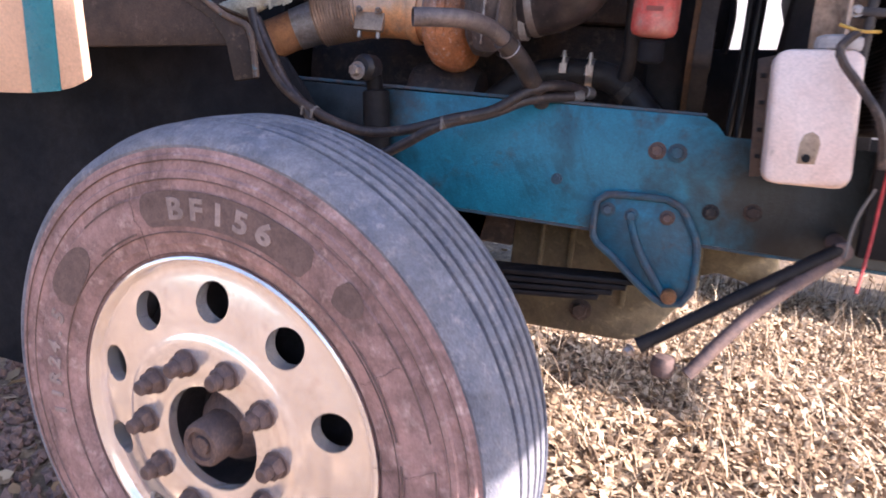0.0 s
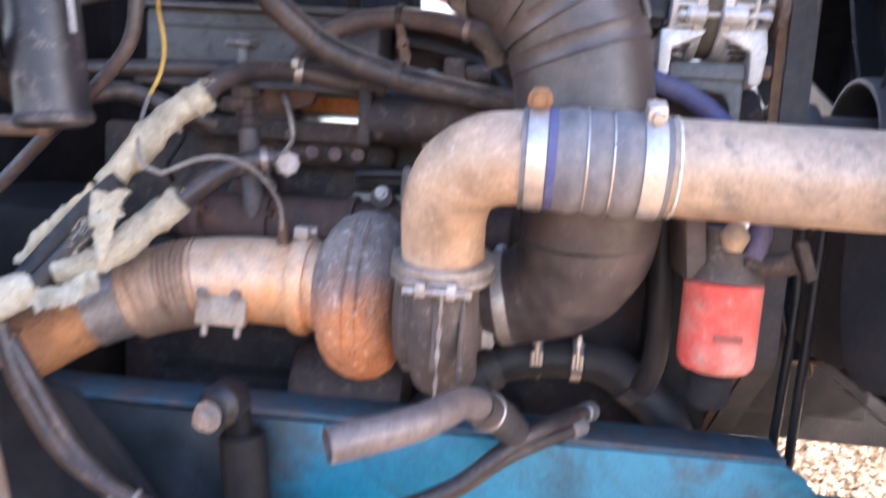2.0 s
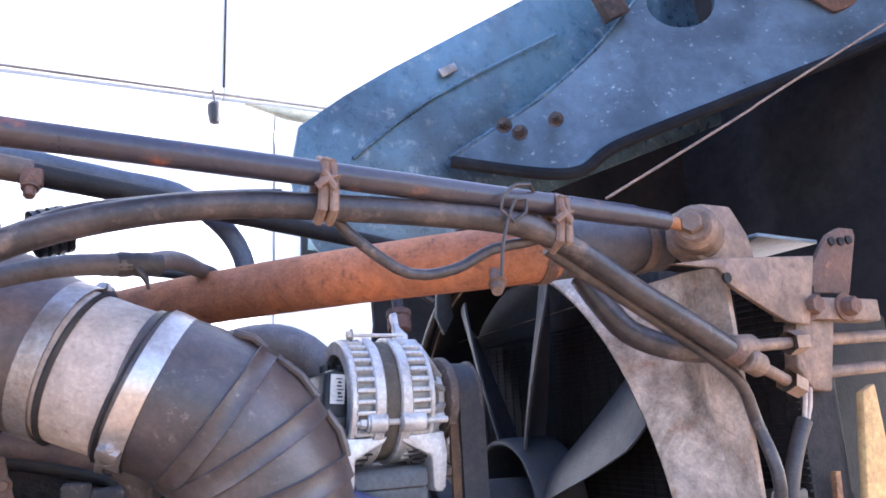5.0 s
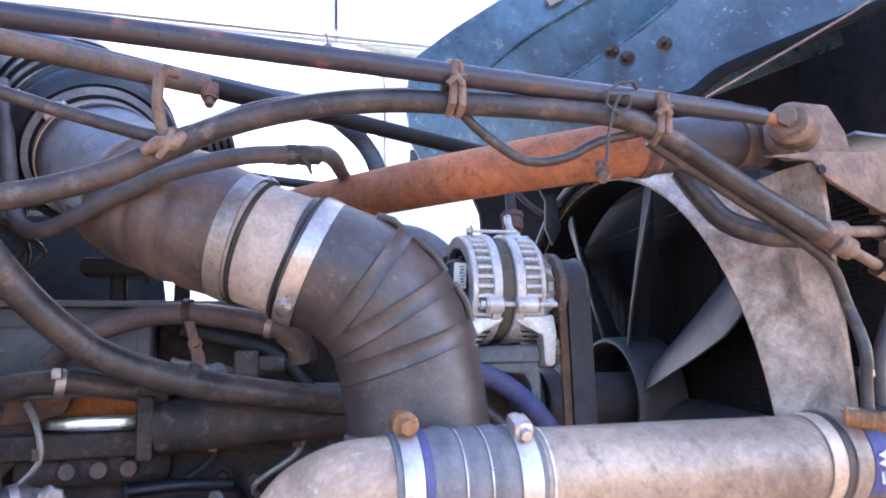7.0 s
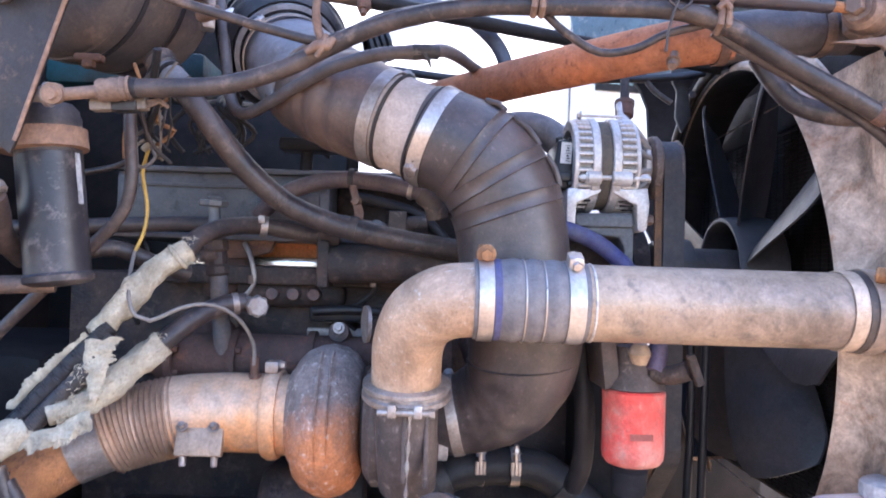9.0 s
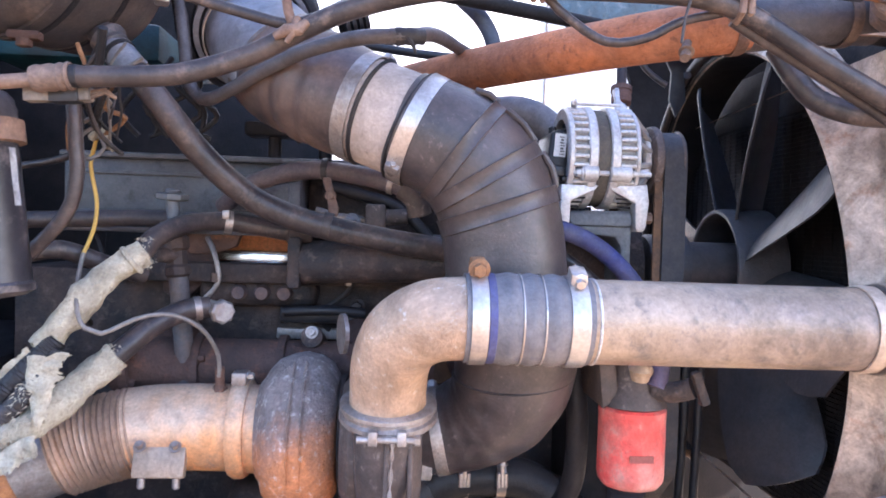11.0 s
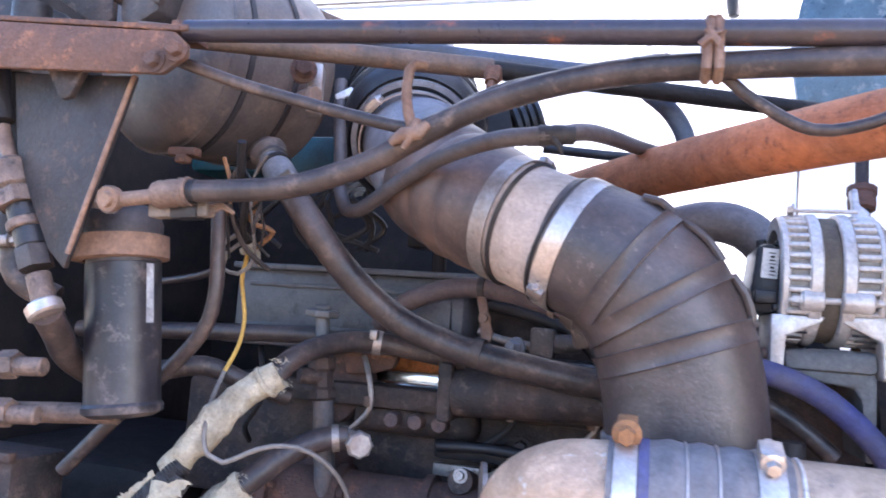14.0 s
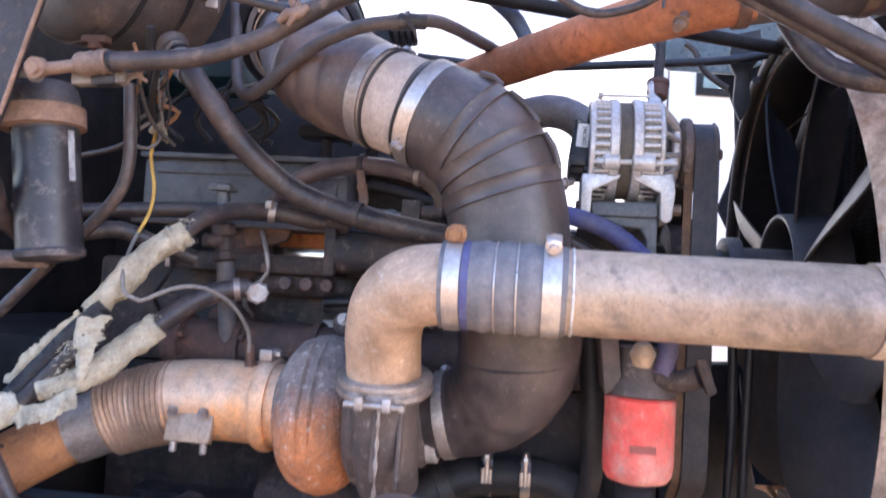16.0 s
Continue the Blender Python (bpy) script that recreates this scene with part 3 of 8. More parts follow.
# ---- front wheel ----
HUB = Vector((-0.19, 0.56, 0.545))
TYRE_R = 0.573
wheel = loose("truck_wheel", (HUB.x, HUB.y, GROUND_Z), "dusty truck tyre on a polished aluminium wheel with ten hand holes", "wheel")
side = [(0.322, -0.098), (0.333, -0.112), (0.340, -0.119), (0.345, -0.122), (0.349, -0.127), (0.362, -0.130), (0.366, -0.133), (0.385, -0.1365), (0.389, -0.1385), (0.42, -0.1405), (0.455, -0.1405), (0.459, -0.138), (0.478, -0.1375), (0.482, -0.1395), (0.492, -0.139), (0.495, -0.1355), (0.510, -0.1335), (0.514, -0.1355), (0.520, -0.135), (0.523, -0.1305), (0.531, -0.128)]
part("sidewall", Geo().lathe(side, HUB, (0, 1, 0), 120), SIDEWALL, wheel, "brown dusty sidewall with moulded rings", 25)
r = random.Random(17)
for q, h in ((0.3475, -0.1265), (0.3875, -0.1395), (0.4805, -0.1396), (0.512, -0.1358)):
    part("moulded_ring", Geo().lathe([(q - 0.0012, h + 0.001), (q, h - 0.0012), (q + 0.0012, h + 0.001)], HUB, (0, 1, 0), 110), PLAQUE, wheel, "thin darker ring")
for a_ in (-24, 58, 83, 97):
    pts, rr_ = [], r.uniform(0.33, 0.36)
    a = radians(a_)
    while rr_ < 0.47:
        pts.append((HUB.x + math.sin(a) * rr_, HUB.y - 0.1415 if rr_ > 0.385 else HUB.y - 0.128 - (rr_ - 0.33) * 0.21, HUB.z + math.cos(a) * rr_))
        rr_ += r.uniform(0.012, 0.025)
        a += r.uniform(-0.022, 0.022)
    part("crack", Geo().tube(pts, 0.0006, 5, 0.03), PLAQUE, wheel)
part("inner_sidewall", Geo().lathe([(r, -h) for r, h in side], HUB, (0, 1, 0), 72), SIDEWALL, wheel)
tread = [(0.531, -0.128), (0.536, -0.1295), (0.543, -0.126), (0.552, -0.118), (0.558, -0.106)]
for c in (-0.064, -0.032, 0.0, 0.032, 0.064):
    edge = TYRE_R - 0.004 * (abs(c) / 0.1)
    tread += [(edge, c - 0.0080), (edge - 0.0015, c - 0.0064), (edge - 0.022, c - 0.0050), (edge - 0.022, c + 0.0050), (edge - 0.0015, c + 0.0064), (edge, c + 0.0080)]
tread += [(0.558, 0.106), (0.552, 0.118), (0.543, 0.126), (0.531, 0.128)]
part("tread", Geo().lathe(tread, HUB, (0, 1, 0), 140), TREAD, wheel, "grey worn tread with five straight grooves", 25)


def arc_plaque(r0, r1, a0, a1, h, thick=0.0012, head=0.0, tail=0.0):
    """A thin raised patch on the outer sidewall, between two angles from the top, its ends rounded over head and tail degrees."""
    g = Geo()
    n = max(4, int(a1 - a0))
    vs = []
    for k in range(n + 1):
        deg = a0 + (a1 - a0) * k / n
        a = radians(deg)
        u = max(0.0, 1 - (deg - a0) / head if head else 0.0, 1 - (a1 - deg) / tail if tail else 0.0)
        half = (r1 - r0) / 2 * max(0.12, math.sqrt(max(0.0, 1 - u ** 2.6)))
        for r in ((r0 + r1) / 2 - half, (r0 + r1) / 2 + half):
            for d in (0, thick):
                vs.append((HUB.x + math.sin(a) * r, HUB.y + h - d, HUB.z + math.cos(a) * r))
    fs = []
    for k in range(n):
        i = k * 4
        fs += [(i + 1, i + 5, i + 7, i + 3), (i, i + 2, i + 6, i + 4), (i, i + 4, i + 5, i + 1), (i + 2, i + 3, i + 7, i + 6)]
    fs += [(0, 1, 3, 2), (n * 4, n * 4 + 2, n * 4 + 3, n * 4 + 1)]
    return g.add(vs, fs)


def arc_word(text, r, a0, step_deg, size, h, depth=0.0012, wide=1.0):
    g = Geo()
    for i, ch in enumerate(text):
        a = radians(a0 + step_deg * i)
        m = Matrix.Translation((HUB.x + math.sin(a) * r, HUB.y + h, HUB.z + math.cos(a) * r)) @ Matrix.Rotation(a, 4, "Y") @ Matrix.Rotation(radians(90), 4, "X") @ Matrix.Diagonal((wide, 1, 1, 1))
        w = lettering(ch, size, depth, m)
        g.add(w.v, w.f)
    return g


part("name_plaque", arc_plaque(0.398, 0.460, -20, 30, -0.1400, head=4.0, tail=2.5), PLAQUE, wheel, "dark moulded plaque")
part("size_plaque", arc_plaque(0.388, 0.458, -64, -44, -0.1400, head=5, tail=13), PLAQUE, wheel, "dark moulded plaque")
for i, ch in enumerate("BFI56"):
    part("letter", arc_word(ch, 0.427, -8.8 + 6.39 * i, 0, 0.052, -0.1416, wide=1.22), LETTER, wheel, "pale moulded letter", 30)
for a0_, a1_ in ((37, 45),):
    part("end_lozenge", arc_plaque(0.408, 0.462, a0_, a1_, -0.1400, head=2, tail=6), PLAQUE, wheel, "dark moulded lozenge")
for a0_, a1_ in ((-40, -24), (48, 74), (80, 112)):
    for q in (0.393, 0.4545):
        part("moulded_frame", arc_plaque(q, q + 0.0035, a0_, a1_, -0.1402, 0.001), PLAQUE, wheel, "darker moulded frame")
for k in range(24):
    part("moulded_tick", arc_plaque(0.461, 0.474, 15 * k, 15 * k + 0.5 + 2.5 * (k % 3), -0.1374, 0.0016), SIDEWALL, wheel)
    part("outer_tick", arc_plaque(0.499, 0.508, 15 * k + 5, 15 * k + 9, -0.1335, 0.0016), SIDEWALL, wheel)
for i, ch in enumerate("11R24.5"):
    part("letter", arc_word(ch, 0.42, -99 + 5.0 * i, 0, 0.046, -0.1416), LETTER, wheel, "pale moulded letter", 30)


def cut(geo, tool):
    """geo with tool taken out of it."""
    obs = []
    for q in (geo, tool):
        me = bpy.data.meshes.new("solid")
        me.from_pydata(q.v, [], q.f)
        bm = bmesh.new()
        bm.from_mesh(me)
        bmesh.ops.remove_doubles(bm, verts=bm.verts[:], dist=1e-6)
        bmesh.ops.recalc_face_normals(bm, faces=bm.faces[:])
        bm.to_mesh(me)
        bm.free()
        obs.append(new("solid", me))
    mod = obs[0].modifiers.new("cut", "BOOLEAN")
    mod.operation, mod.object, mod.solver = "DIFFERENCE", obs[1], "EXACT"
    me = bpy.data.meshes.new_from_object(obs[0].evaluated_get(bpy.context.evaluated_depsgraph_get()))
    out = Geo().add([v.co[:] for v in me.vertices], [tuple(p.vertices) for p in me.polygons])
    for o in obs:
        bpy.data.objects.remove(o)
    return out


front = [(0.322, -0.100), (0.336, -0.113), (0.340, -0.120), (0.3405, -0.127), (0.336, -0.1295), (0.331, -0.127), (0.327, -0.121), (0.321, -0.1165), (0.314, -0.117), (0.302, -0.1215), (0.262, -0.133), (0.225, -0.141), (0.205, -0.1435), (0.200, -0.146), (0.193, -0.150), (0.186, -0.1515), (0.110, -0.1515), (0.104, -0.149), (0.102, -0.13)]
back = [(0.102, -0.120), (0.19, -0.118), (0.26, -0.108), (0.300, -0.096), (0.300, 0.05), (0.314, 0.05), (0.316, -0.095)]
disc = Geo().lathe(front + back, HUB, (0, 1, 0), 100, closed=True)
tool = Geo()
for k in range(10):
    a = radians(36 * k)
    c = HUB + Vector((math.sin(a) * 0.2635, 0, math.cos(a) * 0.2635))
    tool.lathe([(0, -0.2), (0.0365, -0.2), (0.0365, -0.02), (0, -0.02)], c, (0, 1, 0), 28)
rim = part("rim", cut(disc, tool), ALLOY, wheel, "polished aluminium disc wheel, dusty near the hub", 30)
part("hub_recess", Geo().lathe([(0.102, -0.13), (0.098, -0.10), (0.085, -0.075), (0, -0.075)], HUB, (0, 1, 0), 40), BLACK, rim)
part("brake_drum", Geo().lathe([(0, -0.06), (0.2, -0.06), (0.285, -0.04), (0.288, -0.02), (0.288, 0.16), (0, 0.16)], HUB, (0, 1, 0), 48), BLACK, wheel)
part("hub_cap", Geo().lathe([(0.075, -0.075), (0.066, -0.10), (0.045, -0.115), (0.043, -0.170), (0.038, -0.178), (0.029, -0.178), (0.027, -0.171), (0.018, -0.171), (0.016, -0.177), (0, -0.177)], HUB, (0, 1, 0), 32), NUT, wheel, "brown dusty hub cap")
nut_geo = Geo().lathe([(0.026, 0), (0.026, -0.006), (0, -0.006)], (0, 0, 0), (0, 1, 0), 20)
nut_geo.lathe([(0.0225, -0.005), (0.0225, -0.022), (0.0185, -0.027), (0, -0.027)], (0, 0, 0), (0, 1, 0), 6)
nut_geo.lathe([(0.0145, -0.026), (0.0145, -0.042), (0.011, -0.046), (0, -0.046)], (0, 0, 0), (0, 1, 0), 14)
first = None
for k in range(10):
    a = radians(36 * k + 18)
    p = Vector((math.sin(a) * 0.1515, -0.1515, math.cos(a) * 0.1515)) + HUB - base_of(wheel)
    if first is None:
        first = part("lug_nut", Geo().add([Vector(v) + base_of(wheel) for v in nut_geo.v], nut_geo.f), NUT, wheel, "brown dusty lug nut")
        first.location = p
    else:
        again(first, Matrix.Translation(p) @ Matrix.Rotation(a, 4, "Y"), wheel)

# steered a little outwards, with some camber
wheel.matrix_world = Matrix.Translation((-0.1773, 0.6055, 0.5496)) @ Matrix.Rotation(radians(-6.14), 4, "Z") @ Matrix.Rotation(radians(6.81), 4, "X") @ Matrix.Scale(0.9764, 4) @ Matrix.Translation((0, 0, GROUND_Z - HUB.z))

# ---- frame, spring and what hangs on it ----
rail = loose("frame_rail", (0.2, 1.12, 0.92), "teal painted steel frame rail, dirty and scuffed", "frame rail")
web = [(-1.6, 1.175), (-0.30, 1.18), (0.545, 1.192), (0.572, 1.18), (0.594, 1.155), (1.1, 1.158), (1.1, 0.92), (-0.2, 0.92), (-1.6, 0.92)]
part("web", Geo().prism([(x, 1.10, z) for x, z in web], (0, 0.008, 0), 0.002), BLUE, rail, "teal painted web, darker towards the ends")
part("top_flange", Geo().prism([(-1.6, 1.104, 1.174), (0.55, 1.104, 1.191), (0.55, 1.19, 1.191), (-1.6, 1.19, 1.174)], (0, 0, 0.008), 0.002), BLUE_DIRTY, rail)
part("bottom_flange", Geo().prism([(-1.6, 1.104, 0.912), (1.1, 1.104, 0.912), (1.1, 1.19, 0.912), (-1.6, 1.19, 0.912)], (0, 0, 0.008), 0.002), BLUE_DIRTY, rail)
for x, z, r, m in ((0.46, 1.109, 0.013, NUT), (0.502, 1.109, 0.014, BLUE_DIRTY), (0.59, 0.992, 0.012, CAST), (0.673, 1.003, 0.013, CAST), (0.25, 1.02, 0.009, BLUE_DIRTY)):
    part("bolt", Geo().bolt((x, 1.10, z), (0, -1, 0), r, r * 0.8), m, rail)

far_rail = loose("frame_rail", (0.2, 1.95, 0.90), "black opposite frame rail with an added black plate", "frame rail")
part("web", Geo().box((-0.2, 1.99, 1.05), (2.8, 0.012, 0.28), 0.003), BLACK, far_rail)
# black plate added to keep the gap beyond the fan dark
part("gap_plate", Geo().prism([(0.36, 1.90, 1.40), (0.60, 1.90, 1.415), (0.80, 1.90, 1.43), (1.02, 1.90, 1.43), (1.02, 1.90, 1.0), (0.36, 1.90, 1.0)], (0, 0.07, 0), 0.01), BLACK, far_rail, "black plate added to fill the dark gap")
for x, w in ((0.42, 0.10), (0.53, 0.085), (0.648, 0.042), (0.83, 0.14)):
    part("post", Geo().box((x, 1.93, 1.58), (w, 0.03, 0.40), 0.006), BLACK, far_rail)
for x in (0.489, 0.574):
    part("brake_line", Geo().tube([(x, 1.90, 1.40), (x + 0.006, 1.90, 1.5), (x - 0.004, 1.90, 1.62), (x, 1.90, 1.76)], 0.009, 10), RUBBER_DARK, far_rail)

bracket = loose("spring_hanger_bracket", (0.46, 1.07, 0.78), "teal painted cast spring hanger bolted to the rail", "bracket")
outline = [(0.350, 0.985), (0.372, 1.003), (0.50, 1.008), (0.53, 0.995), (0.556, 0.955), (0.575, 0.915), (0.578, 0.815), (0.560, 0.785), (0.525, 0.778), (0.475, 0.806), (0.40, 0.866), (0.353, 0.905)]
part("plate", Geo().prism([(x, 1.085, z) for x, z in outline], (0, 0.014, 0), 0.003), BRACKETBLUE, bracket)
rimline = [Vector((x, 1.08, z)) for x, z in outline]
part("raised_edge", Geo().tube(rimline + [rimline[0]], 0.008, 8, 0.02), BLUE_DIRTY, bracket)
part("web_rib", Geo().tube([(0.425, 1.079, 0.965), (0.455, 1.076, 0.89), (0.52, 1.07, 0.80)], 0.0085, 8, 0.02), BLUE_DIRTY, bracket)
for x, z in ((0.376, 0.969), (0.428, 0.963), (0.504, 0.969)):
    part("bolt", Geo().bolt((x, 1.083, z), (0, -1, 0), 0.011, 0.012), NUT if x > 0.5 else BLUE_DIRTY, bracket)
part("eye_bolt", Geo().lathe([(0.0, -0.022), (0.006, -0.022), (0.007, -0.018), (0.014, -0.018), (0.017, -0.012), (0.017, 0.0)], (0.533, 1.075, 0.80), (0, 1, 0), 20), BRASSRUST, bracket, "rusty spring eye bolt")
spring = loose("leaf_spring", (0.1, 1.13, 0.70), "black steel leaf spring pack under the rail", "spring")
for i in range(4):
    z = 0.795 - 0.0165 * i
    part("leaf", Geo().prism([(-0.9 + 0.05 * i, 1.09, z - 0.06), (-0.3, 1.09, z - 0.03), (0.16, 1.09, z - 0.012), (0.47 - 0.03 * i, 1.09, z + 0.012), (0.47 - 0.03 * i, 1.09, z + 0.024), (0.16, 1.09, z), (-0.3, 1.09, z - 0.018), (-0.9 + 0.05 * i, 1.09, z - 0.048)], (0, 0.085, 0), 0.002), BLACK, spring)
pan = loose("oil_pan", (0.25, 1.45, 0.58), "dirty olive coloured engine oil pan", "oil pan")
part("sump", Geo().prism([(0.105, 1.36, 0.90), (0.60, 1.36, 0.90), (0.60, 1.36, 0.77), (0.50, 1.36, 0.625), (0.44, 1.36, 0.595), (0.13, 1.36, 0.588), (0.108, 1.36, 0.62)], (0, 0.32, 0), 0.012), PAN, pan)
for x in (0.19, 0.27, 0.42):
    part("rib", Geo().box((x, 1.352, 0.79), (0.014, 0.014, 0.2), 0.003), PAN, pan)
part("drain_plug", Geo().bolt((0.315, 1.36, 0.66), (0, -1, 0), 0.02, 0.02), CAST, pan)
part("flange", Geo().box((0.05, 1.5, 0.905), (1.2, 0.34, 0.016), 0.003), PAN, pan)
part("strut", Geo().prism([(-0.062, 1.36, 0.90), (0.04, 1.36, 0.90), (0.012, 1.36, 0.77), (-0.002, 1.36, 0.60), (-0.05, 1.36, 0.58)], (0, 0.05, 0), 0.006).box((-0.33, 1.42, 0.76), (0.36, 0.12, 0.34), 0.02).box((-0.03, 1.42, 0.855), (0.28, 0.12, 0.11), 0.01), CAST, pan, "dark cast strut")
part("front_lobe", Geo().prism([(0.598, 1.37, 0.90), (0.775, 1.37, 0.90), (0.778, 1.37, 0.79), (0.735, 1.37, 0.768), (0.72, 1.37, 0.80), (0.64, 1.37, 0.815), (0.598, 1.37, 0.80)], (0, 0.12, 0), 0.006), PAN, pan)
arms = loose("steering_links", (0.65, 0.9, 0.70), "two dark steel links with a worn ball joint end", "steering link")
part("upper_link", Geo().tube([(0.495, 0.82, 0.750), (0.52, 0.83, 0.767), (0.654, 0.90, 0.854), (0.835, 1.0, 0.968)], [0.017, 0.014, 0.0135, 0.014], 14), BLACK, arms)
part("lower_link", Geo().tube([(0.59, 0.84, 0.705), (0.695, 0.90, 0.838), (0.835, 1.0, 0.95)], 0.0135, 12), NUT, arms, "brown dusty lower link")
part("joint_nut", Geo().bolt((0.483, 0.812, 0.742), (-0.6, -0.6, -0.4), 0.009, 0.012), STEELDULL, arms)
part("pivot_stub", Geo().rod((0.835, 0.985, 0.962), (0.838, 1.102, 0.966), 0.019, 18, 0.003), NUT, arms, "brown pivot stub on the rail")
part("ball_joint", Geo().lathe([(0, 0), (0.02, 0.004), (0.026, 0.022), (0.02, 0.042), (0, 0.046)], (0.545, 0.86, 0.685), (0, 0, 1), 18), NUT, arms)
jug = loose("washer_jug", (0.735, 1.0, 1.08), "cream white plastic washer bottle with a stained drain pocket", "bottle")
part("body", Geo().prism([(0.662, 0.88, 1.088), (0.678, 0.88, 1.081), (0.793, 0.88, 1.085), (0.807, 0.88, 1.102), (0.790, 0.88, 1.314), (0.774, 0.88, 1.327), (0.659, 0.88, 1.319), (0.645, 0.88, 1.305)], (0, 0.085, 0), 0.012), JUG, jug)
part("pocket", Geo().prism([(0.712, 0.8785, 1.122), (0.742, 0.8785, 1.124), (0.745, 0.8785, 1.160), (0.740, 0.8785, 1.174), (0.728, 0.8785, 1.181), (0.716, 0.8785, 1.174), (0.711, 0.8785, 1.158)], (0, 0.004, 0), 0.0015), material("stained_pocket", (0.44, 0.32, 0.22), (0.30, 0.21, 0.15), rough=0.6, scale=30), jug, "brown stained pocket")
part("outlet", Geo().rod((0.725, 0.877, 1.133), (0.725, 0.871, 1.133), 0.0075), BLACK, jug)
part("neck", Geo().lathe([(0.034, 0), (0.034, 0.012), (0, 0.012)], (0.752, 0.922, 1.318), (0, 0, 1), 24), JUG, jug)
part("cap", Geo().star((0.752, 0.922, 1.322), (0, 0, 1), 0.044, 0.028, 14, 0.95), COLLAR, jug, "grey ribbed cap")
strip = Geo().prism([(0.622, 0.955, 1.305), (0.655, 0.952, 1.315), (0.675, 0.952, 1.09), (0.643, 0.955, 1.085)], (0, 0.006, 0), 0.001)
strap = part("mount_strip", strip, FENDER, jug, "punched steel mounting strip")
for k in range(4):
    part("slot", Geo().box((0.636 + 0.005 * k, 0.952, 1.275 - 0.05 * k), (0.01, 0.005, 0.008), 0.001), BLACK, strap)
for pts, r, m, lab in (([(0.765, 0.855, 1.352), (0.742, 0.853, 1.325), (0.752, 0.853, 1.298), (0.788, 0.853, 1.258), (0.826, 0.853, 1.207), (0.848, 0.88, 1.13)], 0.008, HOSE, "grey corrugated wiring conduit"), ([(0.80, 0.88, 1.357), (0.765, 0.85, 1.352), (0.735, 0.86, 1.362)], 0.003, YELLOW, "loose yellow wire end"), ([(0.88, 0.95, 1.25), (0.873, 0.95, 1.108), (0.866, 0.93, 0.984), (0.854, 0.90, 0.902)], 0.0028, REDWIRE, "thin red wire hanging by the jug"), ([(0.86, 0.95, 1.09), (0.835, 0.93, 1.03), (0.828, 0.92, 0.96)], 0.0028, GREYWIRE, "thin grey wire hanging by the jug")):
    hose("loose_wire", pts, r, m, lab, "wire", "wires by the washer jug", 8)
shock = loose("shock_absorber", (-0.2, 1.06, 0.6), "black shock absorber with a shiny upper eye", "shock absorber")
part("tube", Geo().rod((-0.20, 1.06, 1.175), (-0.13, 1.06, 0.62), 0.032, 20, 0.004), BLACK, shock)
part("upper_eye", Geo().lathe([(0, 0), (0.02, 0), (0.03, 0.012), (0.03, 0.05), (0.018, 0.062), (0, 0.062)], (-0.218, 1.005, 1.225), (0.1, 1, 0), 22), PLASTIC, shock, "glossy black upper eye")
part("eye_nut", Geo().bolt((-0.225, 1.005, 1.215), (-0.2, -1, 0), 0.014, 0.016), STEELDULL, shock)
part("stem", Geo().rod((-0.205, 1.05, 1.21), (-0.2, 1.06, 1.17), 0.02), BLACK, shock)
for pts, r, lab in (([(-0.481, 0.95, 1.33), (-0.45, 0.95, 1.25), (-0.389, 0.95, 1.165), (-0.29, 0.95, 1.11), (-0.176, 0.95, 1.082), (-0.075, 0.96, 1.095), (0.022, 0.965, 1.128), (0.109, 1.0, 1.158), (0.174, 1.03, 1.206), (0.232, 1.08, 1.227), (0.293, 1.17, 1.218)], 0.0115, "upper brake hose sagging over the rail"), ([(-0.47, 0.955, 1.31), (-0.39, 0.955, 1.18), (-0.325, 0.95, 1.12), (-0.274, 0.95, 1.045), (-0.195, 0.95, 1.012), (-0.104, 0.95, 1.045), (0.004, 0.96, 1.113), (0.104, 1.0, 1.150), (0.18, 1.05, 1.190), (0.278, 1.13, 1.21)], 0.0115, "lower brake hose looped under the upper one")):
    bh = loose("brake_hose", tuple(min(p[k] for p in pts) for k in range(3)), "dusty black " + lab, "hose", "brake hoses over the rail")
    part("hose", Geo().tube(pts, r, 14, 0.012), HOSE, bh)
    a, b = Vector(pts[-1]), Vector(pts[-2])
    d = (a - b).normalized()
    part("ferrule", Geo().lathe([(0.0118, -0.026), (0.0145, -0.024), (0.0145, -0.004), (0.0125, 0.0), (0.0, 0.0)], a, d, 18), STEELDULL, bh, "dull crimped ferrule")
for x, y, z in ((0.012, 0.961, 1.121), (-0.30, 0.952, 1.113), (-0.325, 0.952, 1.118)):
    single("zip_tie", Geo().lathe([(0.0125, -0.003), (0.0145, -0.003), (0.0145, 0.003), (0.0125, 0.003)], (x, y, z), (0.9, 0.1, 0.35 if x > 0 else -0.5), 18, closed=True).box((x, y - 0.014, z - 0.006), (0.006, 0.006, 0.02), 0.001), GREYWIRE, "pale zip tie round a brake hose", "zip tie", "zip ties on the brake hoses")
fender = loose("fender_liner", (-0.6, 0.85, 1.16), "brown dusty inner fender liner with a bent edge", "fender")
part("shelf", Geo().prism([(-1.9, 0.60, 1.50), (-0.62, 0.78, 1.365), (-0.43, 0.79, 1.285), (-0.43, 0.79, 1.235), (-1.9, 0.70, 1.10)], (0, 0.02, 0), 0.002), FENDER, fender)
part("turned_edge", Geo().prism([(-0.64, 0.775, 1.385), (-0.43, 0.785, 1.292), (-0.375, 0.785, 1.270), (-0.351, 0.785, 1.172), (-0.405, 0.785, 1.162), (-0.43, 0.785, 1.24), (-0.47, 0.785, 1.285), (-0.63, 0.775, 1.365)], (0, 0.016, 0), 0.003), FENDER, fender, "bent sheet edge")
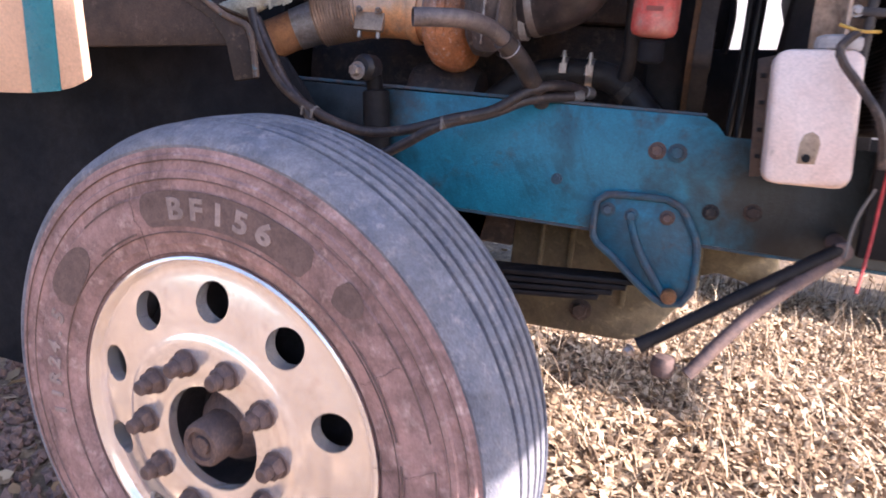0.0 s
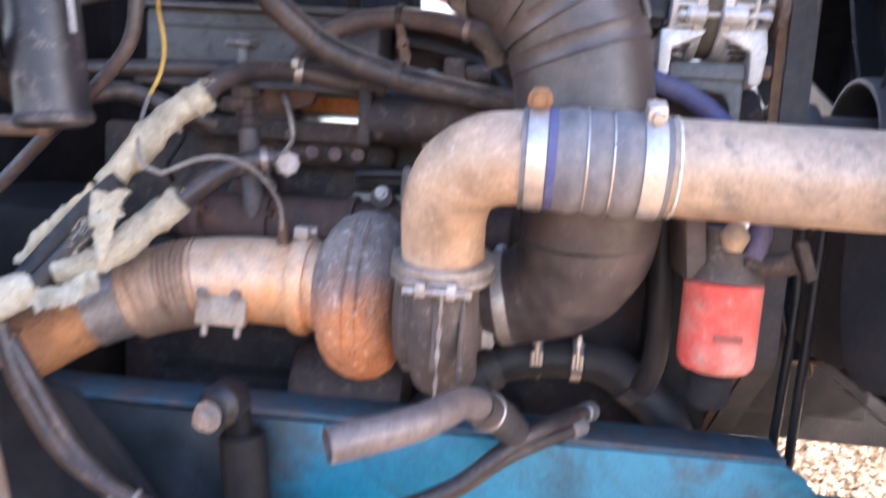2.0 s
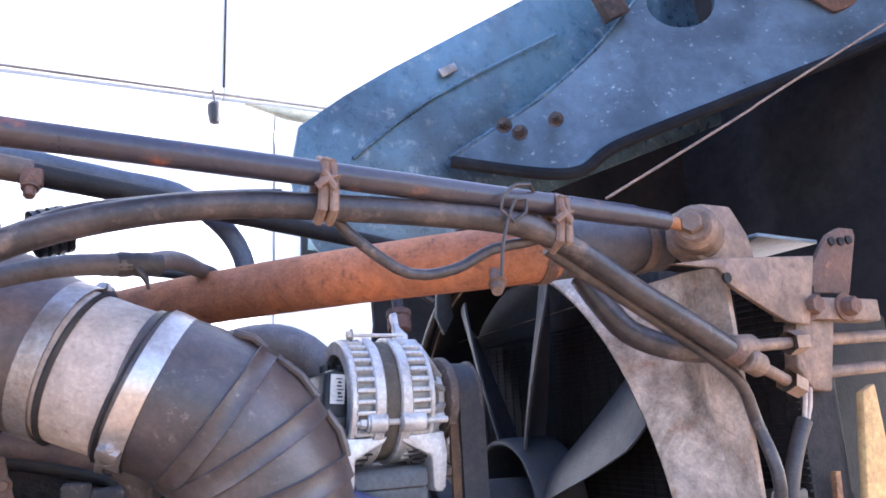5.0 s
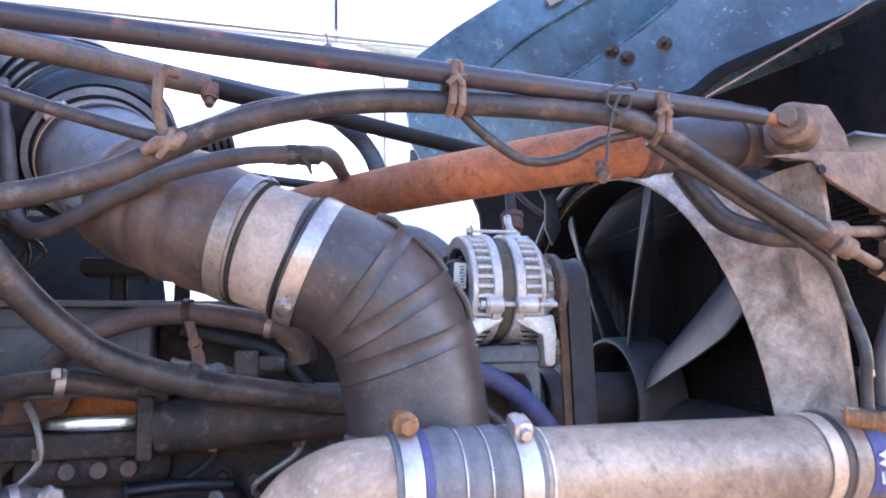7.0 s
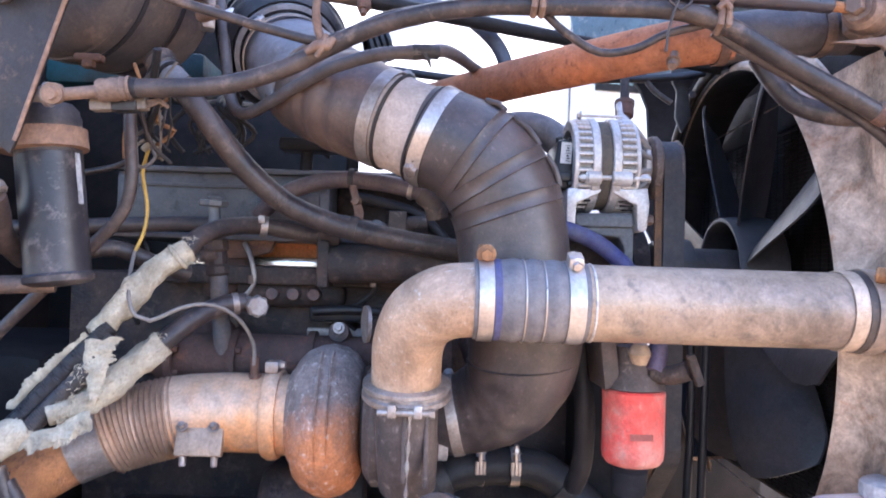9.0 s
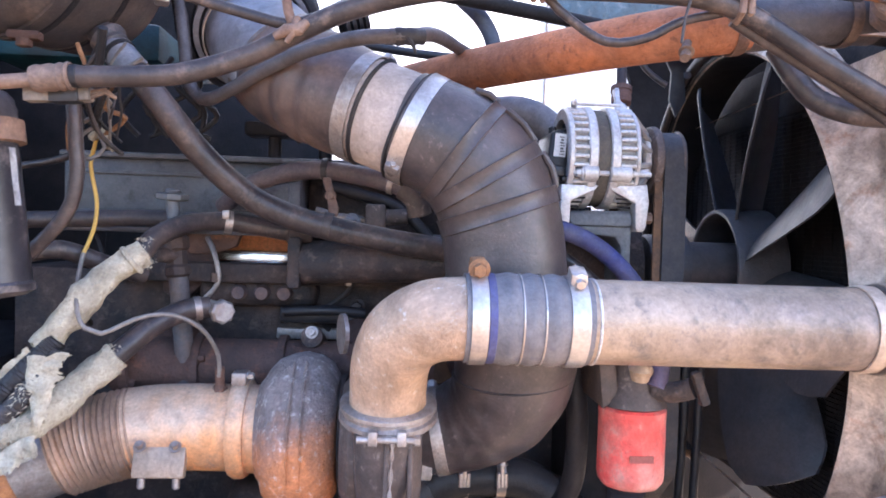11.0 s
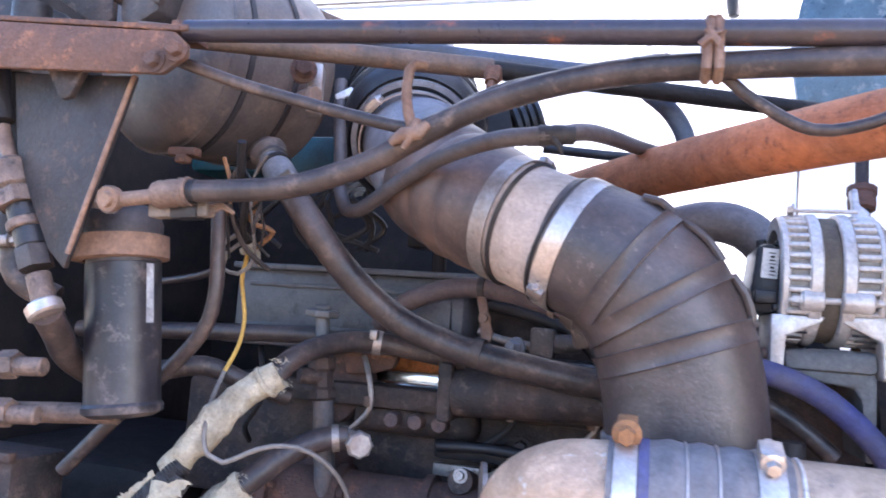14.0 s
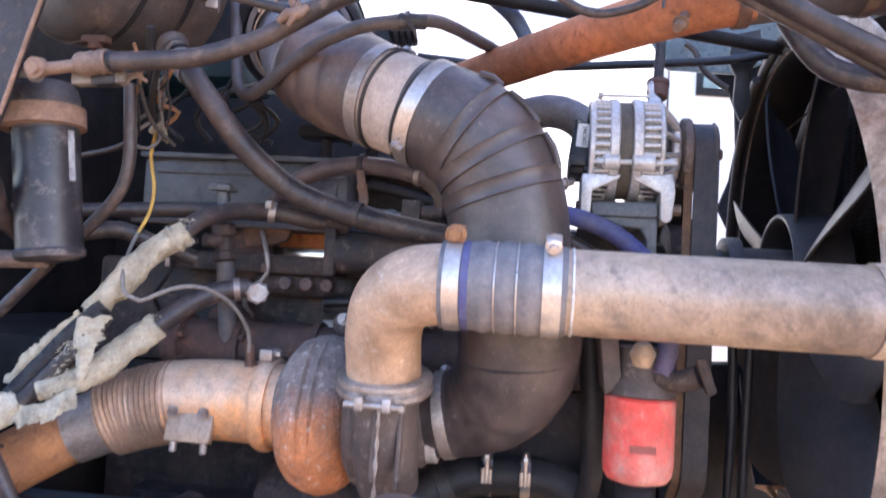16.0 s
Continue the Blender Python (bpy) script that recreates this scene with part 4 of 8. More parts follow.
# near-black sheet added for the shade behind the wheel
part("shade_sheet", Geo().prism([(-1.9, 1.0, 1.45), (-0.42, 1.0, 1.23), (-0.36, 1.0, 1.16), (-0.20, 1.02, 0.93), (-0.45, 1.0, 0.28), (-1.9, 1.0, 0.28)], (0, 0.02, 0), 0.002), HOODBLACK, fender)
part("top_sheet", Geo().prism([(-1.9, 0.6, 1.49), (-0.62, 0.78, 1.36), (-0.5, 1.02, 1.30), (-1.9, 1.02, 1.40)], (0, 0, 0.006), 0.001), FENDER, fender)
part("rolled_lip", Geo().tube([(-1.9, 0.592, 1.505), (-1.2, 0.68, 1.436), (-0.64, 0.772, 1.378), (-0.43, 0.783, 1.293), (-0.372, 0.783, 1.268), (-0.349, 0.783, 1.174)], 0.007, 10), material("worn_fender_lip", (0.17, 0.115, 0.085), (0.085, 0.060, 0.048), rough=0.6, scale=16, spots=(0.05, 0.26, 0.34), spot_amount=0.34, spot_scale=22), fender, "worn brown rolled lip")
step_box = loose("frame_bracket_box", (-0.70, 1.02, 1.33), "dusty brown grey upright steel box behind the fender", "bracket")
part("box", Geo().box((-0.69, 1.06, 1.41), (0.17, 0.10, 0.19), 0.008), CAST, step_box)
part("fold", Geo().box((-0.69, 1.006, 1.508), (0.18, 0.014, 0.014), 0.003), CAST, step_box)
part("bolt", Geo().bolt((-0.64, 1.008, 1.45), (0, -1, 0), 0.011, 0.01), CAST, step_box)

skirt = loose("cab_fairing", (-0.7, 0.45, 1.09), "cream cab fairing corner with a broad teal stripe", "fairing")
part("panel", Geo().prism([(-1.020, 0.386, 1.076), (-0.584, 0.375, 1.100), (-0.507, 0.372, 1.106), (-0.449, 0.368, 1.115), (-0.415, 0.364, 1.123), (-0.383, 0.358, 1.136), (-0.354, 0.3075, 1.246), (-0.342, 0.287, 1.290), (-0.80, 0.289, 1.285)], (-0.004, 0.02, 0.009), 0.004), CABWHITE, skirt)
part("stripe", Geo().prism([(-0.504, 0.3685, 1.1075), (-0.440, 0.3640, 1.1165), (-0.395, 0.3035, 1.2475), (-0.384, 0.2895, 1.278), (-0.442, 0.2914, 1.274), (-0.453, 0.305, 1.2445)], (0.001, 0.003, 0.0017), 0.0008), CABTEAL, skirt, "teal stripe")
part("upper_lip", Geo().tube([(-0.222, 0.36, 1.445), (-0.26, 0.362, 1.432), (-0.32, 0.37, 1.414), (-0.40, 0.38, 1.396), (-0.62, 0.40, 1.380), (-0.9, 0.41, 1.380)], [0.012, 0.028, 0.036, 0.038, 0.038, 0.038], 16), CABTEAL, skirt, "teal painted lip")

# ---- engine block behind ----
engine = loose("engine_block", (0.0, 1.5, 0.9), "dark grimy diesel engine block and cylinder head", "engine")
part("block", Geo().box((-0.05, 1.58, 1.15), (1.05, 0.36, 0.50), 0.02), CAST, engine)
part("head", Geo().box((-0.10, 1.56, 1.50), (1.0, 0.36, 0.20), 0.012), CAST, engine)
part("valve_cover", Geo().box((-0.2975, 1.55, 1.735), (0.415, 0.40, 0.125), 0.012), COVER, engine, "long grey valve cover")
part("cover_step", Geo().box((0.10, 1.60, 1.735), (0.38, 0.30, 0.125), 0.012), CAST, engine)
part("cover_rim", Geo().box((-0.10, 1.545, 1.672), (0.82, 0.44, 0.012), 0.003), COVER, engine)
part("cover_lip", Geo().box((-0.10, 1.55, 1.80), (0.81, 0.43, 0.010), 0.003), COVER, engine)
for z in (1.70, 1.77):
    part("cover_ridge", Geo().box((-0.285, 1.348, z), (0.38, 0.008, 0.007), 0.002), COVER, engine)
for x in (-0.44, -0.38, 0.03, 0.2):
    part("cover_bolt", Geo().bolt((x, 1.335, 1.684), (0, -0.3, 1), 0.008, 0.012), NUT, engine)
for i, x in enumerate((-0.44, -0.25, -0.02, 0.10)):
    part("fuel_line", Geo().tube([(x, 1.34, 1.66), (x + 0.02, 1.315, 1.63), (x + 0.025, 1.315, 1.58), (x - 0.01 - 0.01 * i, 1.33, 1.53), (x - 0.015, 1.36, 1.50)], 0.0048, 8), STEELDULL if i % 2 else RUBBER_DARK, engine)
    part("line_nut", Geo().bolt((x + 0.022, 1.315, 1.60), (0, 0, -1), 0.008, 0.016, False), FITTING if i % 2 else STEELDULL, engine)
for x, z in ((-0.29, 1.525), (-0.06, 1.53), (0.015, 1.545), (0.06, 1.54)):
    part("stud", Geo().bolt((x, 1.345, z), (0, -1, 0), 0.010, 0.014), CAST, engine)
part("wiring_tray", Geo().box((-0.05, 1.335, 1.53), (0.14, 0.02, 0.03), 0.008).tube([(-0.11, 1.32, 1.535), (-0.04, 1.315, 1.54), (0.03, 1.325, 1.535)], 0.009, 10), PLASTIC, engine)
part("pocket_block", Geo().box((0.045, 1.30, 1.705), (0.035, 0.04, 0.045), 0.005).rod((0.06, 1.30, 1.705), (0.10, 1.30, 1.708), 0.014, 12, 0.002), COMP, engine, "tan cast sensor block")
part("pocket_nut", Geo().bolt((0.005, 1.31, 1.695), (-0.5, -0.9, 0), 0.011, 0.016), NECK, engine)
part("pocket_line", Geo().tube([(-0.06, 1.33, 1.715), (-0.02, 1.32, 1.705), (0.02, 1.315, 1.70), (0.05, 1.33, 1.68)], 0.006, 10), STEELDULL, engine)
part("pocket_hose", Geo().tube([(-0.05, 1.36, 1.76), (0.02, 1.35, 1.745), (0.09, 1.34, 1.72), (0.15, 1.33, 1.66)], 0.011, 12), RUBBER_DARK, engine)
part("cover_plate", Geo().box((-0.17, 1.345, 1.735), (0.12, 0.012, 0.05), 0.003), COVER, engine)
part("head_ledge", Geo().box((-0.15, 1.35, 1.60), (0.55, 0.06, 0.035), 0.006), CAST, engine)
for x in (-0.191, -0.151, -0.112):
    part("plug", Geo().lathe([(0, -0.02), (0.011, -0.02), (0.0135, -0.014), (0.0135, 0)], (x, 1.34, 1.566), (0, 1, 0), 18), NUT, engine, "pinkish freeze plug")
part("gallery", Geo().box((-0.16, 1.365, 1.565), (0.21, 0.05, 0.05), 0.018, seg=3), CAST, engine)
for x in (-0.30, 0.02, 0.20):
    part("port", Geo().tube([(x, 1.45, 1.50), (x, 1.33, 1.49), (x + 0.02, 1.26, 1.44)], 0.036, 14), MANIFOLD, engine)
part("manifold", Geo().tube([(-0.37, 1.27, 1.445), (-0.30, 1.26, 1.45), (-0.05, 1.26, 1.45), (0.15, 1.26, 1.45)], 0.045, 16), MANIFOLD, engine, "rust brown exhaust manifold log")
for x in (-0.345, -0.235, -0.10, 0.06):
    part("manifold_flange", Geo().lathe([(0.044, -0.007), (0.056, -0.006), (0.056, 0.006), (0.044, 0.007)], (x, 1.261, 1.447), (1, 0, 0), 24, closed=True).bolt((x + 0.006, 1.215, 1.47), (1, 0, 0), 0.007, 0.009).bolt((x + 0.006, 1.22, 1.425), (1, 0, 0), 0.007, 0.009), MANIFOLD, engine)
part("cross_bar", Geo().box((-0.07, 1.38, 1.49), (0.12, 0.02, 0.02), 0.003), STEELDULL, engine)
part("mount_boss", Geo().lathe([(0, 0), (0.018, 0), (0.02, 0.02), (0.02, 0.07), (0, 0.07)], (-0.052, 1.235, 1.505), (0, 1, -0.3), 16), CAST, engine)
part("boss_bolt", Geo().bolt((-0.052, 1.235, 1.512), (0, -1, 0.2), 0.007, 0.007), STEELDULL, engine)
part("front_cover", Geo().box((0.44, 1.52, 1.30), (0.10, 0.46, 0.75), 0.02), BLACK, engine)
part("water_outlet", Geo().rod((-0.079, 1.27, 1.625), (0.20, 1.25, 1.637), 0.036, 18, 0.006), CAST, engine, "dark cast coolant pipe")
part("cast_arm", Geo().prism([(-0.33, 1.35, 1.66), (-0.25, 1.35, 1.665), (-0.235, 1.35, 1.60), (-0.29, 1.35, 1.545), (-0.33, 1.35, 1.56)], (0, 0.04, 0), 0.008), MANIFOLD, engine)
part("rusty_bracket", Geo().prism([(-0.29, 1.34, 1.665), (-0.19, 1.34, 1.672), (-0.20, 1.34, 1.645), (-0.24, 1.34, 1.632), (-0.28, 1.34, 1.63)], (0, 0.02, 0), 0.004), RUSTBRACKET, engine)
part("outlet_flange", Geo().box((-0.085, 1.28, 1.625), (0.022, 0.09, 0.085), 0.006), CAST, engine)
part("polished_plate", Geo().box((-0.238, 1.405, 1.6125), (0.26, 0.04, 0.014), 0.005).box((-0.238, 1.428, 1.622), (0.26, 0.012, 0.03), 0.004), CHROME, engine, "shiny machined plate")
part("sunlit_rust_patch", Geo().box((-0.177, 1.48, 1.648), (0.125, 0.05, 0.055), 0.012, seg=3).box((-0.235, 1.47, 1.66), (0.05, 0.05, 0.05), 0.012, seg=3), SUNRUST, engine, "rusted housing with a sun spot put into its orange")
part("lower_side", Geo().box((-0.15, 1.42, 1.05), (0.7, 0.14, 0.22), 0.03), CAST, engine)
part("air_compressor", Geo().lathe([(0, 0), (0.07, 0), (0.085, 0.02), (0.085, 0.16), (0.07, 0.18), (0, 0.18)], (-0.18, 1.27, 1.18), (1, 0, 0), 28), CAST, engine, "greasy cast housing")
part("bell_housing", Geo().box((-0.85, 1.55, 1.15), (0.5, 0.5, 0.6), 0.05), BLACK, engine)
part("far_side", Geo().box((-0.1, 1.85, 1.42), (1.0, 0.16, 0.62), 0.03), BLACK, engine)
cabwall = loose("cab_firewall", (-0.95, 1.5, 1.0), "dark teal cab firewall behind the engine", "firewall")
part("sheet", Geo().box((-0.98, 1.83, 1.75), (0.06, 1.54, 1.5), 0.01), BLACK, cabwall)
part("floor_box", Geo().box((-0.56, 1.60, 2.035), (0.34, 0.2, 0.075), 0.012), TEALBOX, cabwall, "teal painted cab floor box")
# black sheet added as a backdrop for the dark behind the engine
part("dark_backdrop", Geo().prism([(-0.96, 2.0, 1.2), (-0.13, 2.0, 1.2), (-0.10, 2.0, 1.75), (-0.13, 2.0, 1.95), (-0.16, 2.0, 2.28), (-0.96, 2.0, 2.5)], (0, 0.03, 0), 0.004), BLACK, cabwall)
part("cowl_beam", Geo().prism([(-1.0, 1.68, 2.50), (-0.36, 1.68, 2.275), (-0.36, 1.68, 2.31), (-1.0, 1.68, 2.56)], (0, 0.10, 0), 0.004), BLACK, cabwall)
part("cowl_cap", Geo().prism([(-1.0, 1.66, 2.562), (-0.36, 1.66, 2.312), (-0.36, 1.66, 2.327), (-1.0, 1.66, 2.60)], (0, 0.12, 0), 0.003), FITTING, cabwall, "tan cowl edge")

# ---- turbocharger and exhaust ----
turbo = loose("turbocharger", (-0.02, 1.15, 1.24), "heat-tinted turbocharger with a rusty housing, warm bounce painted below", "turbocharger")
AX = Vector((0, 1.17, 1.369))
prof = [(0.045, -0.118), (0.075, -0.118), (0.080, -0.113), (0.098, -0.106), (0.114, -0.092), (0.124, -0.070), (0.127, -0.050), (0.122, -0.028), (0.110, -0.010), (0.092, 0.0), (0.07, 0.002), (0.05, 0.006)]
g = Geo().lathe(prof, AX, (1, 0, 0), 64)
for i, v in enumerate(g.v):
    a = math.atan2(v[2] - AX.z, v[1] - AX.y)
    k = 1.0 + 0.05 * math.cos(a + 1.3) if math.hypot(v[2] - AX.z, v[1] - AX.y) > 0.09 else 1.0
    g.v[i] = (v[0], AX.y + (v[1] - AX.y) * k, AX.z + (v[2] - AX.z) * k)
part("turbine_housing", g, TURBINE, turbo, "rust and grey cast turbine volute, warm bounce painted low")
for h_ in (-0.062, -0.044):
    part("seam_ridge", Geo().lathe([(0.1235, h_ - 0.003), (0.1275, h_), (0.1235, h_ + 0.003)], AX, (1, 0, 0), 60, arc=170, start=25), TURBINE, turbo)
part("bearing_housing", Geo().lathe([(0.05, 0.0), (0.085, 0.004), (0.088, 0.012), (0.07, 0.016), (0.055, 0.03), (0.06, 0.05), (0.085, 0.06), (0.086, 0.07)], AX, (1, 0, 0), 36), CAST, turbo)
for k in range(8):
    a = radians(45 * k + 10)
    part("bolt", Geo().bolt((0.006, AX.y - math.cos(a) * 0.079, AX.z + math.sin(a) * 0.079), (1, 0, 0), 0.006, 0.008), CAST, turbo)
C2 = Vector((0.08, 1.10, 1.375))
g = Geo().lathe([(0.05, 0.055), (0.065, 0.04), (0.068, 0.015), (0.085, -0.012), (0.10, -0.03), (0.098, -0.055), (0.08, -0.068), (0.05, -0.07)], C2, (1, 0, 0), 48)
part("compressor_cover", g, COMP, turbo, "grey cast compressor cover")
part("outlet_neck", Geo().tube([(0.082, 1.03, 1.30), (0.08, 1.0, 1.36), (0.078, 0.992, 1.41), (0.078, 0.99, 1.44)], [0.043, 0.045, 0.046, 0.050], 28), COMP, turbo)
part("neck_rib", Geo().box((0.078, 0.945, 1.375), (0.008, 0.014, 0.10), 0.003, (-6, 0, 0)).box((0.108, 0.958, 1.37), (0.007, 0.014, 0.11), 0.003, (-6, 0, 0)), COMP, turbo)
part("inlet_lip", Geo().lathe([(0.05, 0.03), (0.057, 0.032), (0.057, 0.062), (0.05, 0.064)], C2, (1, 0, 0), 36), ALUCAST, turbo)
vb = part("v_band", Geo().lathe([(0.050, -0.014), (0.0605, -0.014), (0.065, -0.009), (0.065, -0.003), (0.061, 0.0), (0.061, 0.003), (0.064, 0.006), (0.064, 0.011), (0.060, 0.014), (0.050, 0.014)], (0.078, 0.988, 1.447), (0.0, -0.2, 1), 44, closed=True), STEELDULL, turbo, "grey steel v-band clamp")
part("band_bolt", Geo().rod((0.04, 0.922, 1.425), (0.112, 0.922, 1.425), 0.0045).box((0.06, 0.923, 1.427), (0.012, 0.014, 0.018), 0.002).box((0.096, 0.923, 1.427), (0.012, 0.014, 0.018), 0.002).bolt((0.112, 0.922, 1.425), (1, 0, 0), 0.007, 0.007, False), STEELDULL, vb)
part("clip_chain", Geo().tube([(0.085, 0.928, 1.42), (0.083, 0.935, 1.36), (0.082, 0.94, 1.29)], 0.0022, 6, 0.006, wave=lambda s: 1 + 0.6 * math.sin(s * 700)), STEELDULL, turbo)
part("actuator_plate", Geo().lathe([(0, 0), (0.03, 0), (0.03, 0.006), (0, 0.006)], (0.005, 1.10, 1.53), (1, 0.3, 0), 20), STEELDULL, turbo)

exhaust = loose("exhaust_downpipe", (-0.4, 1.13, 1.2), "tan heat-tinted exhaust pipe with painted bounce light and a flexible bellows", "exhaust pipe")
part("outlet_pipe", Geo().tube([(-0.118, 1.17, 1.369), (-0.16, 1.17, 1.371), (-0.23, 1.17, 1.371), (-0.285, 1.17, 1.367), (-0.315, 1.168, 1.362)], [0.067, 0.066, 0.0655, 0.066, 0.066], 40), EXH, exhaust, "smooth pipe, orange ground bounce painted on its underside")
part("bellows", Geo().tube([(-0.305, 1.168, 1.364), (-0.34, 1.163, 1.356), (-0.38, 1.156, 1.344), (-0.415, 1.147, 1.329)], [0.065, 0.066, 0.065, 0.062], 40, 0.0016, wave=lambda s: 1 + 0.045 * math.sin(s * 2 * math.pi / 0.0085)), BELLOW, exhaust, "ribbed steel bellows", 60)
part("collar", Geo().tube([(-0.405, 1.149, 1.333), (-0.43, 1.142, 1.322), (-0.465, 1.130, 1.305)], [0.056, 0.054, 0.052], 36), STEELDULL, exhaust, "grey steel collar")
part("elbow", Geo().tube([(-0.455, 1.134, 1.311), (-0.50, 1.115, 1.285), (-0.56, 1.085, 1.245), (-0.64, 1.085, 1.19), (-0.76, 1.12, 1.10)], 0.0495, 32), RUSTDARK, exhaust, "rusted elbow")
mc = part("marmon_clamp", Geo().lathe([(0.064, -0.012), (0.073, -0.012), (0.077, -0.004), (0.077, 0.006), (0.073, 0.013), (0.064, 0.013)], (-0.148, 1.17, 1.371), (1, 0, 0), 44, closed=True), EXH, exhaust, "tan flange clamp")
part("clamp_lug", Geo().box((-0.148, 1.15, 1.452), (0.022, 0.03, 0.02), 0.003).bolt((-0.137, 1.15, 1.455), (1, 0, 0), 0.006, 0.008), STEELDULL, mc)
sb = part("shield_clip", Geo().box((-0.252, 1.107, 1.335), (0.075, 0.016, 0.045), 0.003, (-15, 0, 0)), material("pale_sheet_clip", (0.40, 0.29, 0.21), (0.30, 0.22, 0.165), rough=0.45, metal=0.3, scale=22), exhaust, "bent sheet clip with two studs")
for x in (-0.278, -0.228):
    part("clip_stud", Geo().rod((x, 1.108, 1.335), (x, 1.106, 1.296), 0.0058, 12, 0.002).bolt((x, 1.098, 1.36), (0, -0.6, 0.6), 0.006, 0.008), STEELDULL, sb)

# ---- charge air pipe ----
charge = loose("charge_air_pipe", (0.4, 0.88, 1.53), "dusty aluminium charge air pipe with clamped silicone couplings", "pipe")
part("cast_elbow", Geo().tube([(0.078, 0.988, 1.44), (0.077, 0.975, 1.478), (0.080, 0.950, 1.520), (0.095, 0.918, 1.556), (0.125, 0.892, 1.577), (0.160, 0.881, 1.583), (0.185, 0.88, 1.584)], [0.051, 0.050, 0.050, 0.050, 0.0495, 0.049, 0.049], 44, 0.006), ELBOWALU, charge, "cast aluminium elbow with white speckles")
part("coupling", Geo().tube([(0.163, 0.88, 1.584), (0.20, 0.88, 1.584), (0.26, 0.88, 1.5835), (0.309, 0.88, 1.583)], 0.0525, 44, 0.0025, wave=lambda s: 1.0 + 0.05 * (math.exp(-((s - 0.051) / 0.009) ** 2) + math.exp(-((s - 0.077) / 0.008) ** 2) + math.exp(-((s - 0.103) / 0.009) ** 2))), SILICONE, charge, "slate blue silicone coupling with three humps")
for x in (0.2275, 0.2525):
    part("hump_ring", Geo().lathe([(0.0522, -0.0012), (0.0545, -0.0008), (0.0545, 0.0008), (0.0522, 0.0012)], (x, 0.88, 1.5836), (1, 0, 0), 40, closed=True), STEEL, charge)
part("blue_stripe", Geo().lathe([(0.0528, -0.0045), (0.0534, -0.004), (0.0534, 0.004), (0.0528, 0.0045)], (0.193, 0.88, 1.584), (1, 0, 0), 40, closed=True), SILBLUE, charge)
part("straight_pipe", Geo().tube([(0.300, 0.88, 1.583), (0.45, 0.88, 1.5825), (0.60, 0.88, 1.582), (0.72, 0.88, 1.582)], 0.0505, 44, 0.02), ALU, charge, "long dusty aluminium pipe")
part("weld_bead", Geo().lathe([(0.0503, -0.002), (0.052, -0.001), (0.052, 0.001), (0.0503, 0.002)], (0.3155, 0.88, 1.583), (1, 0, 0), 40, closed=True), ALUCAST, charge)
part("end_coupling", Geo().tube([(0.665, 0.88, 1.582), (0.72, 0.88, 1.582), (0.80, 0.885, 1.58), (0.86, 0.90, 1.575)], 0.0535, 40, 0.003, wave=lambda s: 1.0 + 0.05 * math.exp(-((s - 0.075) / 0.008) ** 2) + 0.05 * math.exp(-((s - 0.105) / 0.008) ** 2)), BLUEHOSE, charge, "slate blue end coupling")
part("end_blue_stripe", Geo().lathe([(0.0538, -0.0055), (0.0545, -0.005), (0.0545, 0.005), (0.0538, 0.0055)], (0.665, 0.88, 1.582), (1, 0, 0), 40, closed=True), RUBBER, charge)
part("end_pipe", Geo().tube([(0.85, 0.895, 1.577), (0.92, 0.93, 1.56), (0.97, 1.0, 1.53), (0.98, 1.1, 1.50)], 0.05, 30), ALU, charge)
clamp(charge, (0.178, 0.88, 1.584), (1, 0, 0), 0.0528, 0.019, STEEL, (0, -0.12, 1), BRASSRUST, size=1.5)
clamp(charge, (0.292, 0.88, 1.583), (1, 0, 0), 0.0528, 0.021, STEEL, (0, -0.45, 1), STEEL, size=1.15)
clamp(charge, (0.652, 0.88, 1.582), (1, 0, 0), 0.0512, 0.022, PALETAN, None)
endc = clamp(charge, (0.680, 0.88, 1.582), (1, 0, 0), 0.0545, 0.021, ALU, None, name="spring_clamp", label="tan constant tension clamp band")
part("tension_spring", Geo().tube([(0.674, 0.842, 1.631), (0.688, 0.831, 1.629), (0.703, 0.819, 1.626)], 0.0100, 18, 0.0008, wave=lambda s: 1 + 0.05 * math.sin(s * 2 * math.pi / 0.0052)), BRASSRUST, endc, "rusty coil spring")
part("spring_bolt", Geo().bolt((0.704, 0.818, 1.626), (0.76, -0.6, -0.12), 0.0075, 0.007).lathe([(0.0115, 0), (0.0115, 0.003), (0, 0.003)], (0.702, 0.8195, 1.6263), (0.76, -0.6, -0.12), 18), BRASSRUST, endc)
part("letter_w", lettering("W", 0.019, 0.0006, Matrix.Translation((0.7050, 0.8243, 1.586)) @ Matrix.Rotation(radians(90), 4, "X") @ Matrix.Rotation(radians(-90), 4, "Z")), WHITE, charge, "white printed letter")
PB = Geo()
pb = [(x, 0.88 - r_ * math.cos(radians(a)), 1.582 + r_ * math.sin(radians(a))) for a in range(-40, 36, 5) for x in (0.694, 0.7165) for r_ in (0.0536, 0.0549)]
PB.add(pb, [f for k in range(15) for f in ((4 * k + 1, 4 * k + 3, 4 * k + 7, 4 * k + 5), (4 * k, 4 * k + 1, 4 * k + 5, 4 * k + 4), (4 * k + 2, 4 * k + 6, 4 * k + 7, 4 * k + 3))])
part("printed_label", PB, SILBLUE, charge, "deep blue printed label")
part("bead_wire", Geo().lathe([(0.0538, -0.0014), (0.0560, 0), (0.0538, 0.0014)], (0.724, 0.8801, 1.582), (1, 0.01, 0), 40, closed=True), STEEL, charge)
